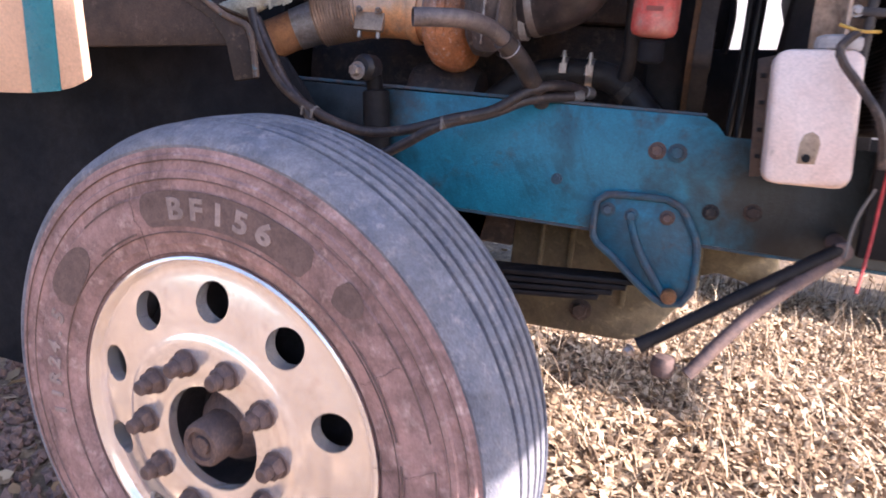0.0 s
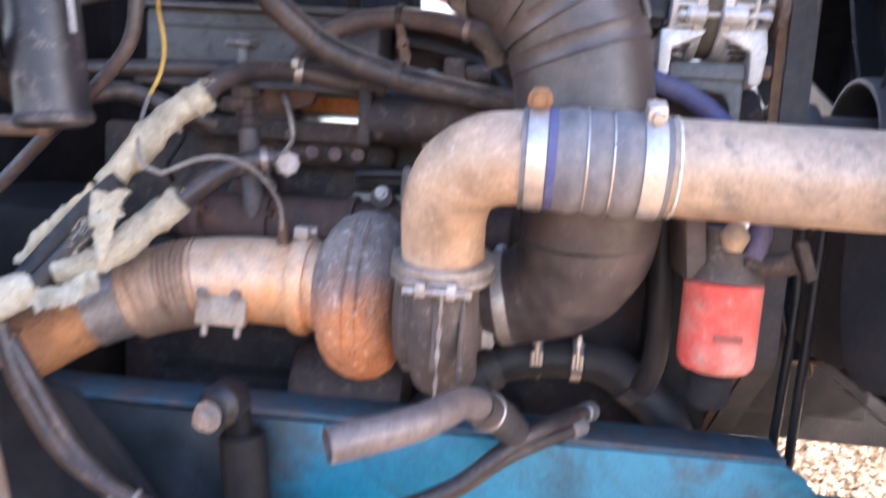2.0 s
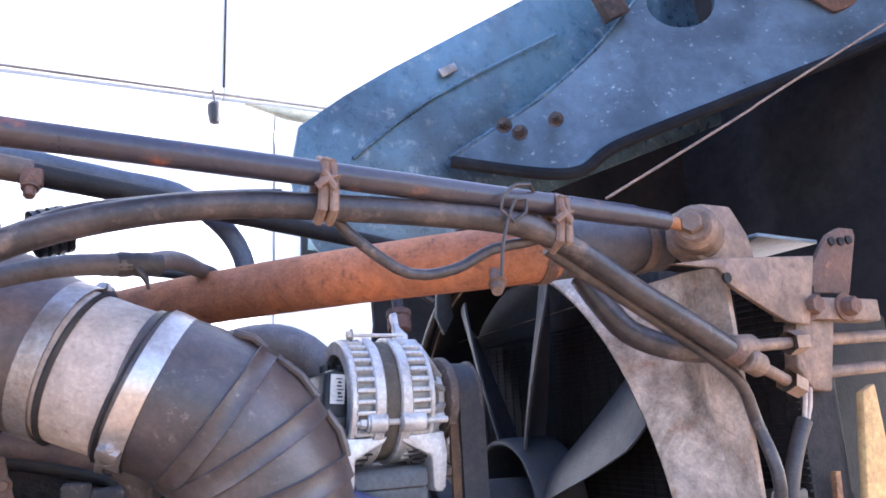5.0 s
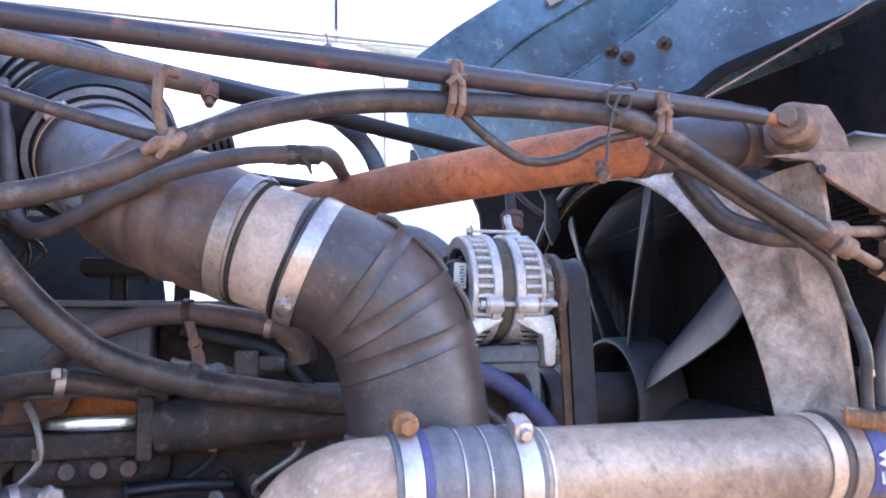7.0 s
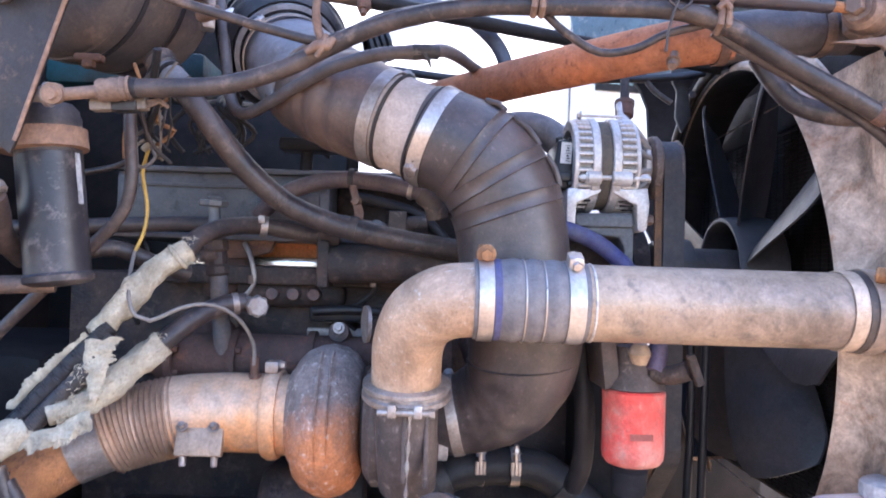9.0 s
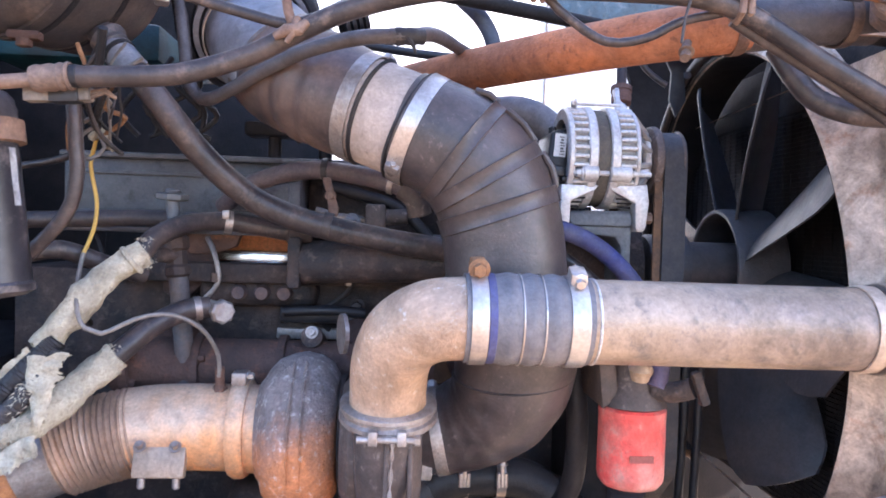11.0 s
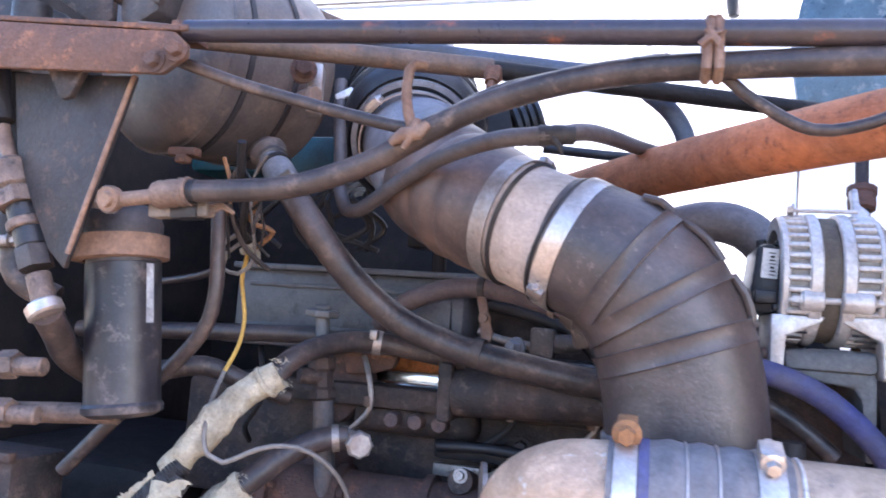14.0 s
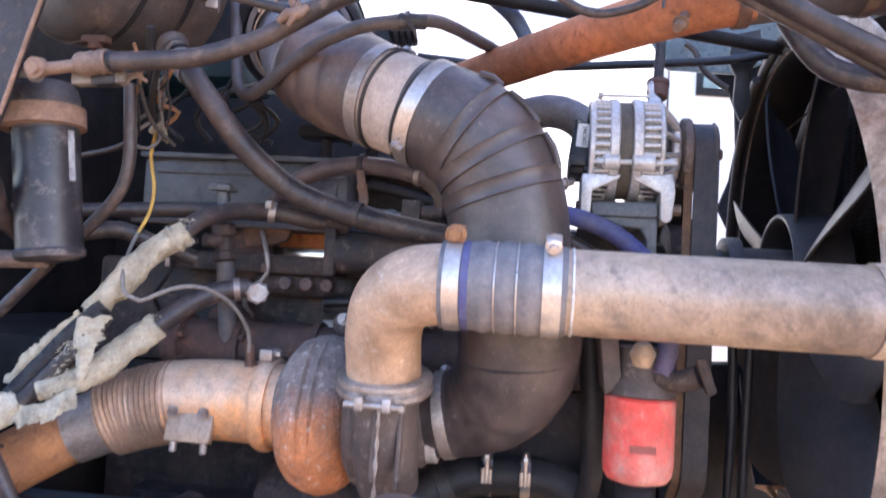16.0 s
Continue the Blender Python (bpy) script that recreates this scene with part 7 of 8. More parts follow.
part("plate", Geo().prism([(0.859, 0.900, 1.916), (0.913, 0.900, 1.979), (0.931, 0.900, 1.997), (0.954, 0.900, 2.007), (0.981, 0.900, 2.007), (0.983, 0.900, 1.996), (0.953, 0.900, 1.917)], (0, 0.008, 0), 0.002), RUSTBRACKET, ear)
for x, z in ((0.932, 1.986), (0.950, 1.987), (0.966, 1.990)):
    part("hole", Geo().lathe([(0, 0), (0.006, 0), (0.006, 0.003), (0, 0.003)], (x, 0.897, z), (0, 1, 0), 12), BLACK, ear)
part("foot", Geo().box((0.89, 0.89, 1.892), (0.16, 0.03, 0.028), 0.003), FITTING, ear)
for x in (0.838, 0.904):
    part("bolt", Geo().bolt((x, 0.875, 1.894), (0, -1, 0), 0.012, 0.014), RUSTBRACKET, ear)
oc = loose("oil_cooler_fittings", (0.80, 0.87, 1.78), "tan steel hose fittings on a valve plate", "fitting")
part("valve_plate", Geo().prism([(0.826, 0.885, 1.879), (0.895, 0.885, 1.881), (0.871, 0.885, 1.792), (0.840, 0.885, 1.795), (0.817, 0.885, 1.822)], (0, 0.02, 0), 0.003), FITTING, oc)
for a, b in (((0.690, 0.85, 1.842), (0.780, 0.862, 1.848)), ((0.705, 0.85, 1.827), (0.772, 0.865, 1.806))):
    part("stem", Geo().rod(a, b, 0.0068, 14), FITTING, oc)
    part("swivel_nut", Geo().bolt(b, Vector(b) - Vector(a), 0.014, 0.028, False), FITTING, oc)
    part("crimp", Geo().rod(Vector(a) - (Vector(b) - Vector(a)) * 0.15, Vector(a) + (Vector(b) - Vector(a)) * 0.25, 0.0135, 16, 0.003), FITTING, oc)
for z in (1.855, 1.815):
    part("line", Geo().rod((0.86, 0.895, z), (1.05, 0.92, z + 0.01), 0.008), FITTING, oc)
for z in (1.677, 1.39):
    cc = loose("line_clip", (0.775, 0.90, z - 0.02), "small dark steel line clip on the shroud side", "clip", "clips on the shroud side")
    part("clip", Geo().box((0.785, 0.905, z), (0.05, 0.03, 0.016), 0.004), RUBBER, cc)
    part("clip_bolt", Geo().bolt((0.762, 0.892, z), (0, -1, 0), 0.007, 0.008), STEELDULL, cc)
hose("vertical_line", [(0.821, 0.890, 1.760), (0.809, 0.890, 1.743), (0.790, 0.890, 1.706), (0.779, 0.890, 1.668), (0.778, 0.89, 1.60), (0.785, 0.90, 1.5), (0.785, 0.90, 1.3)], 0.009, RUBBER, "dark line clipped down the shroud side")
for dx in (-0.004, 0.004):
    hose("twin_wire", [(0.835 + dx, 0.89, 1.80), (0.829 + dx, 0.89, 1.775), (0.821 + dx * 0.5, 0.89, 1.755)], 0.0028, GREYTUBE, "thin pale wire entering a dark sleeve", "wire", "wires entering the sleeve")
# ---- red filter ----
filt = loose("spin_on_filter", (0.424, 1.08, 1.33), "faded red spin-on filter under a dirty cast head", "filter")
FB = Vector((0.424, 1.085, 1.325))
part("canister", Geo().lathe([(0, 0.0), (0.030, 0.002), (0.042, 0.006), (0.0475, 0.014), (0.049, 0.024), (0.049, 0.108), (0.0495, 0.111), (0.0495, 0.118), (0.046, 0.122), (0, 0.122)], FB, (0, 0, 1), 44), REDFILTER, filt, "faded red steel canister")
part("print_bar", Geo().box((FB.x, FB.y - 0.0488, FB.z + 0.055), (0.035, 0.002, 0.010), 0.0), material("faded_print", (0.32, 0.09, 0.07), rough=0.6), filt)
part("head", Geo().lathe([(0.049, 0.124), (0.047, 0.134), (0.036, 0.15), (0.034, 0.19), (0, 0.19)], FB, (0, 0, 1), 32), COMP, filt, "grey cast filter head")
part("head_arm", Geo().prism([(0.362, 1.06, 1.53), (0.388, 1.06, 1.53), (0.396, 1.06, 1.46), (0.372, 1.06, 1.445)], (0, 0.12, 0), 0.004), COMP, filt)
part("outlet", Geo().tube([(0.445, 1.06, 1.475), (0.47, 1.045, 1.475), (0.492, 1.03, 1.485)], 0.015, 14), CAST, filt)
part("lever", Geo().box((0.498, 1.02, 1.487), (0.014, 0.014, 0.05), 0.004, (0, -20, 0)), CAST, filt)
part("hose_stub", Geo().tube([(0.445, 1.05, 1.48), (0.455, 1.06, 1.51), (0.455, 1.08, 1.56)], 0.014, 14), material("violet_hose", (0.13, 0.10, 0.16), (0.10, 0.085, 0.11), rough=0.6), filt)
part("knob", Geo().lathe([(0, 0), (0.012, 0.003), (0.018, 0.02), (0.010, 0.034), (0, 0.036)], (0.418, 1.04, 1.49), (0, -0.2, 1), 14), ALU, filt)
part("drain_body", Geo().rod((FB.x, FB.y + 0.01, FB.z), (FB.x, FB.y + 0.02, FB.z - 0.05), 0.028, 20, 0.006), HOODBLACK, filt)
filt.scale = (0.945, 0.945, 0.945)
filt.location = (0.4185, 1.0195, 1.340)
hose("vertical_pipe", [(0.352, 1.12, 1.62), (0.356, 1.12, 1.50), (0.366, 1.12, 1.40), (0.368, 1.14, 1.31), (0.36, 1.17, 1.26)], 0.017, RUBBER_DARK, "dark vertical pipe beside the red filter", "pipe")
for pts in ([(0.60, 1.30, 1.55), (0.605, 1.30, 1.35), (0.60, 1.32, 1.0)], [(0.625, 1.28, 1.55), (0.622, 1.28, 1.35), (0.625, 1.30, 1.0)]):
    hose("vertical_cable", pts, 0.008, PLASTIC, "black cable hanging beside the fan", "cable", "cables beside the fan", 10)
hose("dangling_tube", [(0.538, 1.500, 2.086), (0.557, 1.500, 2.070), (0.570, 1.500, 2.039), (0.593, 1.500, 2.016), (0.622, 1.500, 1.998)], 0.006, HOSE, "thin dark tube dangling behind the alternator", "hose")
worn = loose("rubber_baffle", (0.80, 1.52, 1.85), "worn black rubber baffle on the radiator side", "baffle")
part("sheet", Geo().prism([(0.632, 1.520, 2.112), (0.685, 1.520, 2.124), (0.689, 1.520, 2.069), (0.665, 1.520, 2.034), (0.673, 1.520, 1.973), (0.653, 1.520, 1.938), (0.638, 1.520, 1.972), (0.641, 1.520, 2.030), (0.626, 1.520, 2.059)], (0, 0.01, 0), 0.001), RUBBER_DARK, worn)

# ---- left of the engine: tank, bracket, canister, fittings ----
tank = loose("surge_tank", (-0.37, 1.1, 1.92), "grey steel tank with strap bands and a lower outlet", "tank")
TA, TB = Vector((-0.492, 1.055, 2.085)), Vector((-0.413, 1.262, 2.10))
TD = (TB - TA).normalized()
TL = (TB - TA).length
part("shell", Geo().lathe([(0, -0.034), (0.05, -0.031), (0.10, -0.020), (0.13, -0.007), (0.145, 0.006), (0.150, 0.022), (0.150, TL - 0.03), (0.144, TL - 0.012), (0.125, TL), (0.08, TL + 0.012), (0, TL + 0.016)], TA, TD, 64), TANK, tank, "scuffed slate shell")
part("rim_seam", Geo().lathe([(0.1495, 0.018), (0.1525, 0.020), (0.1525, 0.026), (0.1495, 0.028)], TA, TD, 64, closed=True), TANK, tank)
for h in (0.052, 0.133):
    part("strap_band", Geo().lathe([(0.150, h - 0.0045), (0.1525, h - 0.004), (0.1525, h + 0.004), (0.150, h + 0.0045)], TA, TD, 64, closed=True), GUSSET, tank, "steel strap band")
part("outlet", Geo().lathe([(0, 0.0), (0.027, 0.0), (0.0275, 0.004), (0.0215, 0.012), (0.0205, 0.014), (0.0228, 0.016), (0.0228, 0.023), (0.0205, 0.025), (0.0205, 0.034), (0, 0.034)], (-0.357, 1.155, 1.956), (0.65, -0.4, -0.65), 24).rod((-0.355, 1.155, 1.956), (-0.42, 1.19, 2.01), 0.022, 16), TANK, tank, "dusty cone outlet")
part("drain_saddle", Geo().box((-0.43, 1.06, 1.932), (0.042, 0.02, 0.012), 0.003).box((-0.43, 1.058, 1.922), (0.018, 0.016, 0.012), 0.003), RUSTBRACKET, tank)
part("sensor_port", Geo().rod((-0.275, 1.08, 2.045), (-0.258, 1.055, 2.045), 0.013, 16, 0.002).bolt((-0.262, 1.06, 2.045), (0.5, -1, 0), 0.012, 0.014), RUSTBRACKET, tank)
part("fitting", Geo().rod((-0.262, 1.06, 2.005), (-0.232, 1.035, 2.003), 0.011, 14, 0.002).bolt((-0.238, 1.04, 2.003), (1, -0.6, 0), 0.012, 0.012, False), FITTING, tank)
part("side_pad", Geo().box((-0.262, 1.10, 2.03), (0.02, 0.03, 0.07), 0.004, (0, 0, 20)), STEELDULL, tank, "dull bracket pad")
hang = loose("rusty_support_bracket", (-0.42, 0.85, 1.96), "rusty angle iron bracket bolted to the stay rod", "bracket")
part("angle_face", Geo().prism([(-0.75, 0.845, 2.052), (-0.305, 0.845, 2.012), (-0.289, 0.845, 1.998), (-0.288, 0.845, 1.984), (-0.316, 0.845, 1.966), (-0.75, 0.845, 1.99)], (0, 0.008, 0), 0.002), RUSTBRACKET, hang)
part("angle_top", Geo().prism([(-0.75, 0.845, 2.053), (-0.30, 0.845, 2.013), (-0.30, 0.90, 2.013), (-0.75, 0.92, 2.053)], (0, 0, 0.006), 0.001), RUSTBRACKET, hang)
for x, y, z, d in ((-0.325, 0.845, 1.980, (0, -1, 0)), (-0.298, 0.842, 1.990, (0.2, -1, 0)), (-0.315, 0.865, 2.02, (0, 0, 1))):
    part("bolt", Geo().bolt((x, y, z), d, 0.0085, 0.009), RUSTBRACKET, hang)
guss = loose("cab_gusset", (-0.45, 0.9, 1.75), "slate grey tapering gusset plate", "plate")
part("plate", Geo().prism([(-0.562, 0.895, 1.99), (-0.372, 0.875, 1.975), (-0.385, 0.875, 1.93), (-0.437, 0.88, 1.775), (-0.447, 0.885, 1.755), (-0.475, 0.89, 1.775), (-0.515, 0.892, 1.84), (-0.542, 0.894, 1.89)], (0, 0.008, 0), 0.002), GUSSET, guss)
part("edge", Geo().tube([(-0.372, 0.874, 1.975), (-0.388, 0.874, 1.925), (-0.438, 0.879, 1.772)], 0.003, 8), BAND, guss)
part("beam_end", Geo().prism([(-0.66, 0.955, 2.19), (-0.512, 0.955, 2.165), (-0.485, 0.955, 2.104), (-0.484, 0.955, 2.080), (-0.506, 0.955, 2.070), (-0.585, 0.955, 2.120), (-0.66, 0.955, 2.14)], (0, 0.012, 0), 0.003).prism([(-0.486, 0.955, 2.104), (-0.512, 0.955, 2.165), (-0.512, 1.0, 2.165), (-0.486, 1.0, 2.104)], (0.008, 0, 0.003), 0.002), CAST, guss, "dark brown dusty folded brace")
part("pad", Geo().prism([(-0.492, 0.965, 2.17), (-0.405, 0.965, 2.158), (-0.424, 0.965, 2.094), (-0.462, 0.965, 2.072), (-0.480, 0.965, 2.082)], (0, 0.05, 0), 0.005), CANCAP, guss, "grey scuffed end pad")
part("pad_top", Geo().prism([(-0.485, 0.96, 2.178), (-0.405, 0.96, 2.160), (-0.421, 0.96, 2.098), (-0.440, 0.96, 2.112)], (0, 0.012, 0), 0.003), COMP, guss)
part("hung_tab", Geo().prism([(-0.485, 0.862, 1.985), (-0.43, 0.862, 1.98), (-0.446, 0.862, 1.948), (-0.458, 0.862, 1.945)], (0, 0.010, 0), 0.002), CAST, guss, "rusty hanging tab")
part("far_brace", Geo().prism([(-0.75, 1.0, 2.17), (-0.60, 1.0, 2.11), (-0.56, 1.0, 2.05), (-0.75, 1.0, 2.05)], (0, 0.01, 0), 0.002), GUSSET, guss)
can = loose("black_canister", (-0.43, 0.985, 1.58), "black metal canister with a tan band and domed cap", "canister")
CB, CT = Vector((-0.424, 0.985, 1.580)), Vector((-0.456, 0.985, 1.84))
CX = (CT - CB).normalized()
part("shell", Geo().lathe([(0, 0), (0.036, 0.002), (0.047, 0.008), (0.048, 0.016), (0.0445, 0.02), (0.045, 0.19), (0.043, 0.192)], CB, CX, 44), CANISTER, can, "scuffed black shell")
part("band", Geo().lathe([(0.044, 0.194), (0.0585, 0.196), (0.0585, 0.224), (0.044, 0.226)], CB - Vector((0.005, 0, 0)), CX, 44, closed=True), BAND, can, "tan rubber band")
part("cap", Geo().lathe([(0.044, 0.19), (0.0465, 0.226), (0.0475, 0.240), (0.045, 0.246), (0.045, 0.252), (0.038, 0.261), (0.018, 0.266), (0, 0.266)], CB, CX, 40), CANCAP, can, "grey black domed cap")
part("sticker", Geo().lathe([(0.0450, 0.115), (0.0456, 0.115), (0.0456, 0.188), (0.0450, 0.188)], CB, CX, 6, arc=14, start=-17, closed=True), OLDLABEL, can, "worn white sticker")
part("base_arm", Geo().rod((-0.43, 0.985, 1.585), (-0.56, 0.95, 1.578), 0.013, 14), GRIMY, can)
hf = loose("hose_end_fittings", (-0.34, 0.89, 1.82), "tan brass hose end with a plugged wire connector", "fitting")
part("crimp", Geo().tube([(-0.292, 0.885, 1.8475), (-0.335, 0.885, 1.842)], 0.0155, 18, 0.004, wave=lambda s: 1 + 0.07 * math.sin(s * 700)), FITTING, hf, "tan crimped collar")
part("stem", Geo().rod((-0.33, 0.885, 1.842), (-0.388, 0.889, 1.836), 0.0085, 14), FITTING, hf)
part("banjo", Geo().lathe([(0, -0.012), (0.008, -0.012), (0.009, -0.006), (0.014, -0.006), (0.014, 0.006), (0, 0.006)], (-0.392, 0.882, 1.836), (0, 1, 0.2), 18), FITTING, hf)
part("banjo_bolt", Geo().bolt((-0.405, 0.90, 1.838), (-1, 0, 0), 0.011, 0.03), STEELDULL, hf)
part("connector", Geo().box((-0.315, 0.905, 1.829), (0.075, 0.02, 0.017), 0.003, (0, -3, 0)), material("grey_connector", (0.20, 0.165, 0.14), rough=0.7, scale=30), hf, "grey brown wire connector")
part("connector_sleeve", Geo().box((-0.306, 0.904, 1.829), (0.034, 0.023, 0.020), 0.003, (0, -3, 0)), PLASTIC, hf, "black connector sleeve")
for k in range(3):
    part("pin", Geo().tube([(-0.278, 0.902, 1.826 + 0.004 * k), (-0.262, 0.902, 1.833 + 0.002 * k), (-0.252, 0.91, 1.828)], 0.0022, 6), FITTING, hf)
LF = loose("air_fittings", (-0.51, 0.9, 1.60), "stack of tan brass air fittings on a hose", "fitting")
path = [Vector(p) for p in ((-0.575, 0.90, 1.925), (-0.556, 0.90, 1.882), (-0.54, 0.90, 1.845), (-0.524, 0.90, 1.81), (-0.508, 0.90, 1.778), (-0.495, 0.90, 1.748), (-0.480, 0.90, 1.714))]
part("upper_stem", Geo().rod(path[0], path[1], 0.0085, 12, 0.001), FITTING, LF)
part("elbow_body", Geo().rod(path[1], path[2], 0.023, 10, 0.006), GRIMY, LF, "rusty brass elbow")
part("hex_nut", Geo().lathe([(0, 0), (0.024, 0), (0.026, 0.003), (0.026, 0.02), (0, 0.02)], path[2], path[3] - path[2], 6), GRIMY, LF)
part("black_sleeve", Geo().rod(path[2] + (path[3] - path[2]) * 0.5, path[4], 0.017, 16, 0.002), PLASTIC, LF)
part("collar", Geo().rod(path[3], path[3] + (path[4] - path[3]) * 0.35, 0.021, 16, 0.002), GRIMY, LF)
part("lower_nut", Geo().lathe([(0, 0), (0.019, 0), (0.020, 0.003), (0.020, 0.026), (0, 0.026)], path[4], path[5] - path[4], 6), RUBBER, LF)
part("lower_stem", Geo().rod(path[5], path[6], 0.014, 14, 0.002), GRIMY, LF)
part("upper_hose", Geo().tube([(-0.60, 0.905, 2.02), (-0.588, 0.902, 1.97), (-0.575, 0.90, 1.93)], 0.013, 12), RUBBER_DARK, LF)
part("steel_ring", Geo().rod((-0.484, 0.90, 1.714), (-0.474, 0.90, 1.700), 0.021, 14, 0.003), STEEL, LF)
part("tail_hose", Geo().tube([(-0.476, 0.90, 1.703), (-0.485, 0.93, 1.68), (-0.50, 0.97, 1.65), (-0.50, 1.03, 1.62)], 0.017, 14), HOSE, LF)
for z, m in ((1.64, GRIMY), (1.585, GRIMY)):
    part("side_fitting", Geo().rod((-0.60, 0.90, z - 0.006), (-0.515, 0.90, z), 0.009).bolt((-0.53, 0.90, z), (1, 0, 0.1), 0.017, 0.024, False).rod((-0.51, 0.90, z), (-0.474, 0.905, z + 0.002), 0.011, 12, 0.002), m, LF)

side_hose = loose("upright_hose", (-0.60, 0.93, 1.74), "black upright rubber hose with bright worm clamps", "hose")
part("hose", Geo().tube([(-0.605, 0.95, 2.10), (-0.600, 0.948, 2.02), (-0.590, 0.945, 1.94), (-0.583, 0.942, 1.86), (-0.575, 0.94, 1.78)], 0.024, 18), RUBBER_DARK, side_hose)
for p, d in (((-0.599, 0.948, 2.008), (-0.1, 0, 1)), ((-0.575, 0.94, 1.785), (-0.1, 0, 1))):
    clamp(side_hose, p, d, 0.0245, 0.013, STEEL, (0.3, -1, 0), STEELDULL)
part("tail", Geo().tube([(-0.575, 0.94, 1.785), (-0.57, 0.94, 1.755), (-0.552, 0.945, 1.735), (-0.52, 0.96, 1.72)], 0.017, 14), HOSE, side_hose)
hose("cream_tube", [(-0.60, 0.90, 1.868), (-0.583, 0.895, 1.877), (-0.569, 0.89, 1.873), (-0.560, 0.89, 1.856), (-0.559, 0.89, 1.825)], 0.0065, OLDLABEL, "cream plastic tube bent over beside the air fittings", "tube")
# ---- insulated hoses and wiring on the manifold side ----
def ragged(pts, rad, seed, n=18):
    g = Geo().tube(pts, rad, n, 0.007)
    def jitter(p, scale, amp):
        q = p * scale + Vector((seed * 3.1, 0, 0))
        return Vector((noise.noise(q), noise.noise(q + Vector((9, 0, 0))), noise.noise(q + Vector((0, 9, 0))))) * amp
    g.v = [tuple(Vector(v) + jitter(Vector(v), 70, 0.0042) + jitter(Vector(v), 22, 0.0055)) for v in g.v]
    return g
def fringe(centre, radius, count, length, seed, down=0.6):
    r = random.Random(seed)
    g = Geo()
    for _ in range(count):
        a = r.uniform(0, 6.28)
        p = Vector(centre) + Vector((r.uniform(-0.6, 0.6) * radius, math.cos(a) * radius, math.sin(a) * radius))
        d = Vector((r.uniform(-1, 1), r.uniform(-1, 0.4), r.uniform(-1.6, 0.5) * down)).normalized() * length * r.uniform(0.4, 1)
        w = Vector((d.z, 0, -d.x)).normalized() * 0.0009
        g.add([p - w, p + w, p + d], [(0, 1, 2)])
    return g
def cloth(a, b, nu, nv, amp, jag, seed):
    """A crumpled torn sheet between two lines of points, with ragged ends."""
    r = random.Random(seed)
    g = Geo()
    def at(line_, t):
        k = min(int(t * (len(line_) - 1)), len(line_) - 2)
        f = t * (len(line_) - 1) - k
        return Vector(line_[k]).lerp(Vector(line_[k + 1]), f)
    vs = []
    for i in range(nu + 1):
        pa, pb = at(a, i / nu), at(b, i / nu)
        far = 1 + r.uniform(-jag, jag)
        for j in range(nv + 1):
            p = pa.lerp(pb, j / nv * (far if j == nv else 1))
            q = p * 60
            vs.append(p + Vector((noise.noise(q), noise.noise(q + Vector((5, 0, 0))) - 0.4 * math.sin(math.pi * j / nv) * 2, noise.noise(q + Vector((0, 7, 0))))) * amp)
    return g.add(vs, [(i * (nv + 1) + j, i * (nv + 1) + j + 1, (i + 1) * (nv + 1) + j + 1, (i + 1) * (nv + 1) + j) for i in range(nu) for j in range(nv)])
slA = loose("insulated_hose", (-0.4, 1.05, 1.37), "ragged fibreglass sleeve torn open over a ribbed hose", "hose", "sleeved hoses")
part("sleeve", ragged([(-0.278, 1.105, 1.643), (-0.31, 1.095, 1.617), (-0.344, 1.08, 1.583), (-0.372, 1.066, 1.545), (-0.398, 1.05, 1.506)], [0.019, 0.020, 0.0205, 0.0205, 0.019], 1), INSUL, slA, "cream ragged glass fibre")
part("tie_cord", Geo().lathe([(0.0205, -0.004), (0.0235, -0.002), (0.0235, 0.002), (0.0205, 0.004)], (-0.296, 1.10, 1.629), (0.75, 0.2, 0.62), 22, closed=True), INSUL, slA, "tied cloth cord")
part("inner_hose", Geo().tube([(-0.375, 1.05, 1.52), (-0.412, 1.032, 1.476), (-0.459, 1.028, 1.422), (-0.491, 1.025, 1.386), (-0.53, 1.02, 1.34)], 0.0145, 18, 0.0022, wave=lambda s: 1 + 0.05 * math.sin(s * 1500)), RUBBER_DARK, slA, "black ribbed inner hose")
part("second_strand", Geo().tube([(-0.37, 1.045, 1.505), (-0.396, 1.027, 1.460), (-0.443, 1.02, 1.406), (-0.475, 1.015, 1.37), (-0.52, 1.01, 1.33)], 0.0135, 18, 0.0022, wave=lambda s: 1 + 0.04 * math.sin(s * 1500)), RUBBER, slA, "black ribbed strand")
part("lower_sleeve", ragged([(-0.476, 1.018, 1.372), (-0.505, 1.008, 1.356), (-0.545, 0.995, 1.333), (-0.61, 0.98, 1.295)], [0.019, 0.026, 0.028, 0.028], 4), INSUL, slA)
part("torn_flap", cloth([(-0.405, 1.022, 1.500), (-0.400, 1.016, 1.462), (-0.384, 1.010, 1.415)], [(-0.350, 1.03, 1.508), (-0.360, 1.02, 1.462), (-0.377, 1.010, 1.410)], 44, 8, 0.006, 0.12, 11), INSUL, slA, "torn cloth hanging open")
part("torn_edge", cloth([(-0.396, 1.035, 1.500), (-0.440, 1.03, 1.463), (-0.476, 1.03, 1.430), (-0.500, 1.028, 1.395)], [(-0.405, 1.03, 1.512), (-0.450, 1.028, 1.474), (-0.488, 1.028, 1.440), (-0.516, 1.026, 1.398)], 50, 4, 0.004, 0.15, 12), INSUL, slA)
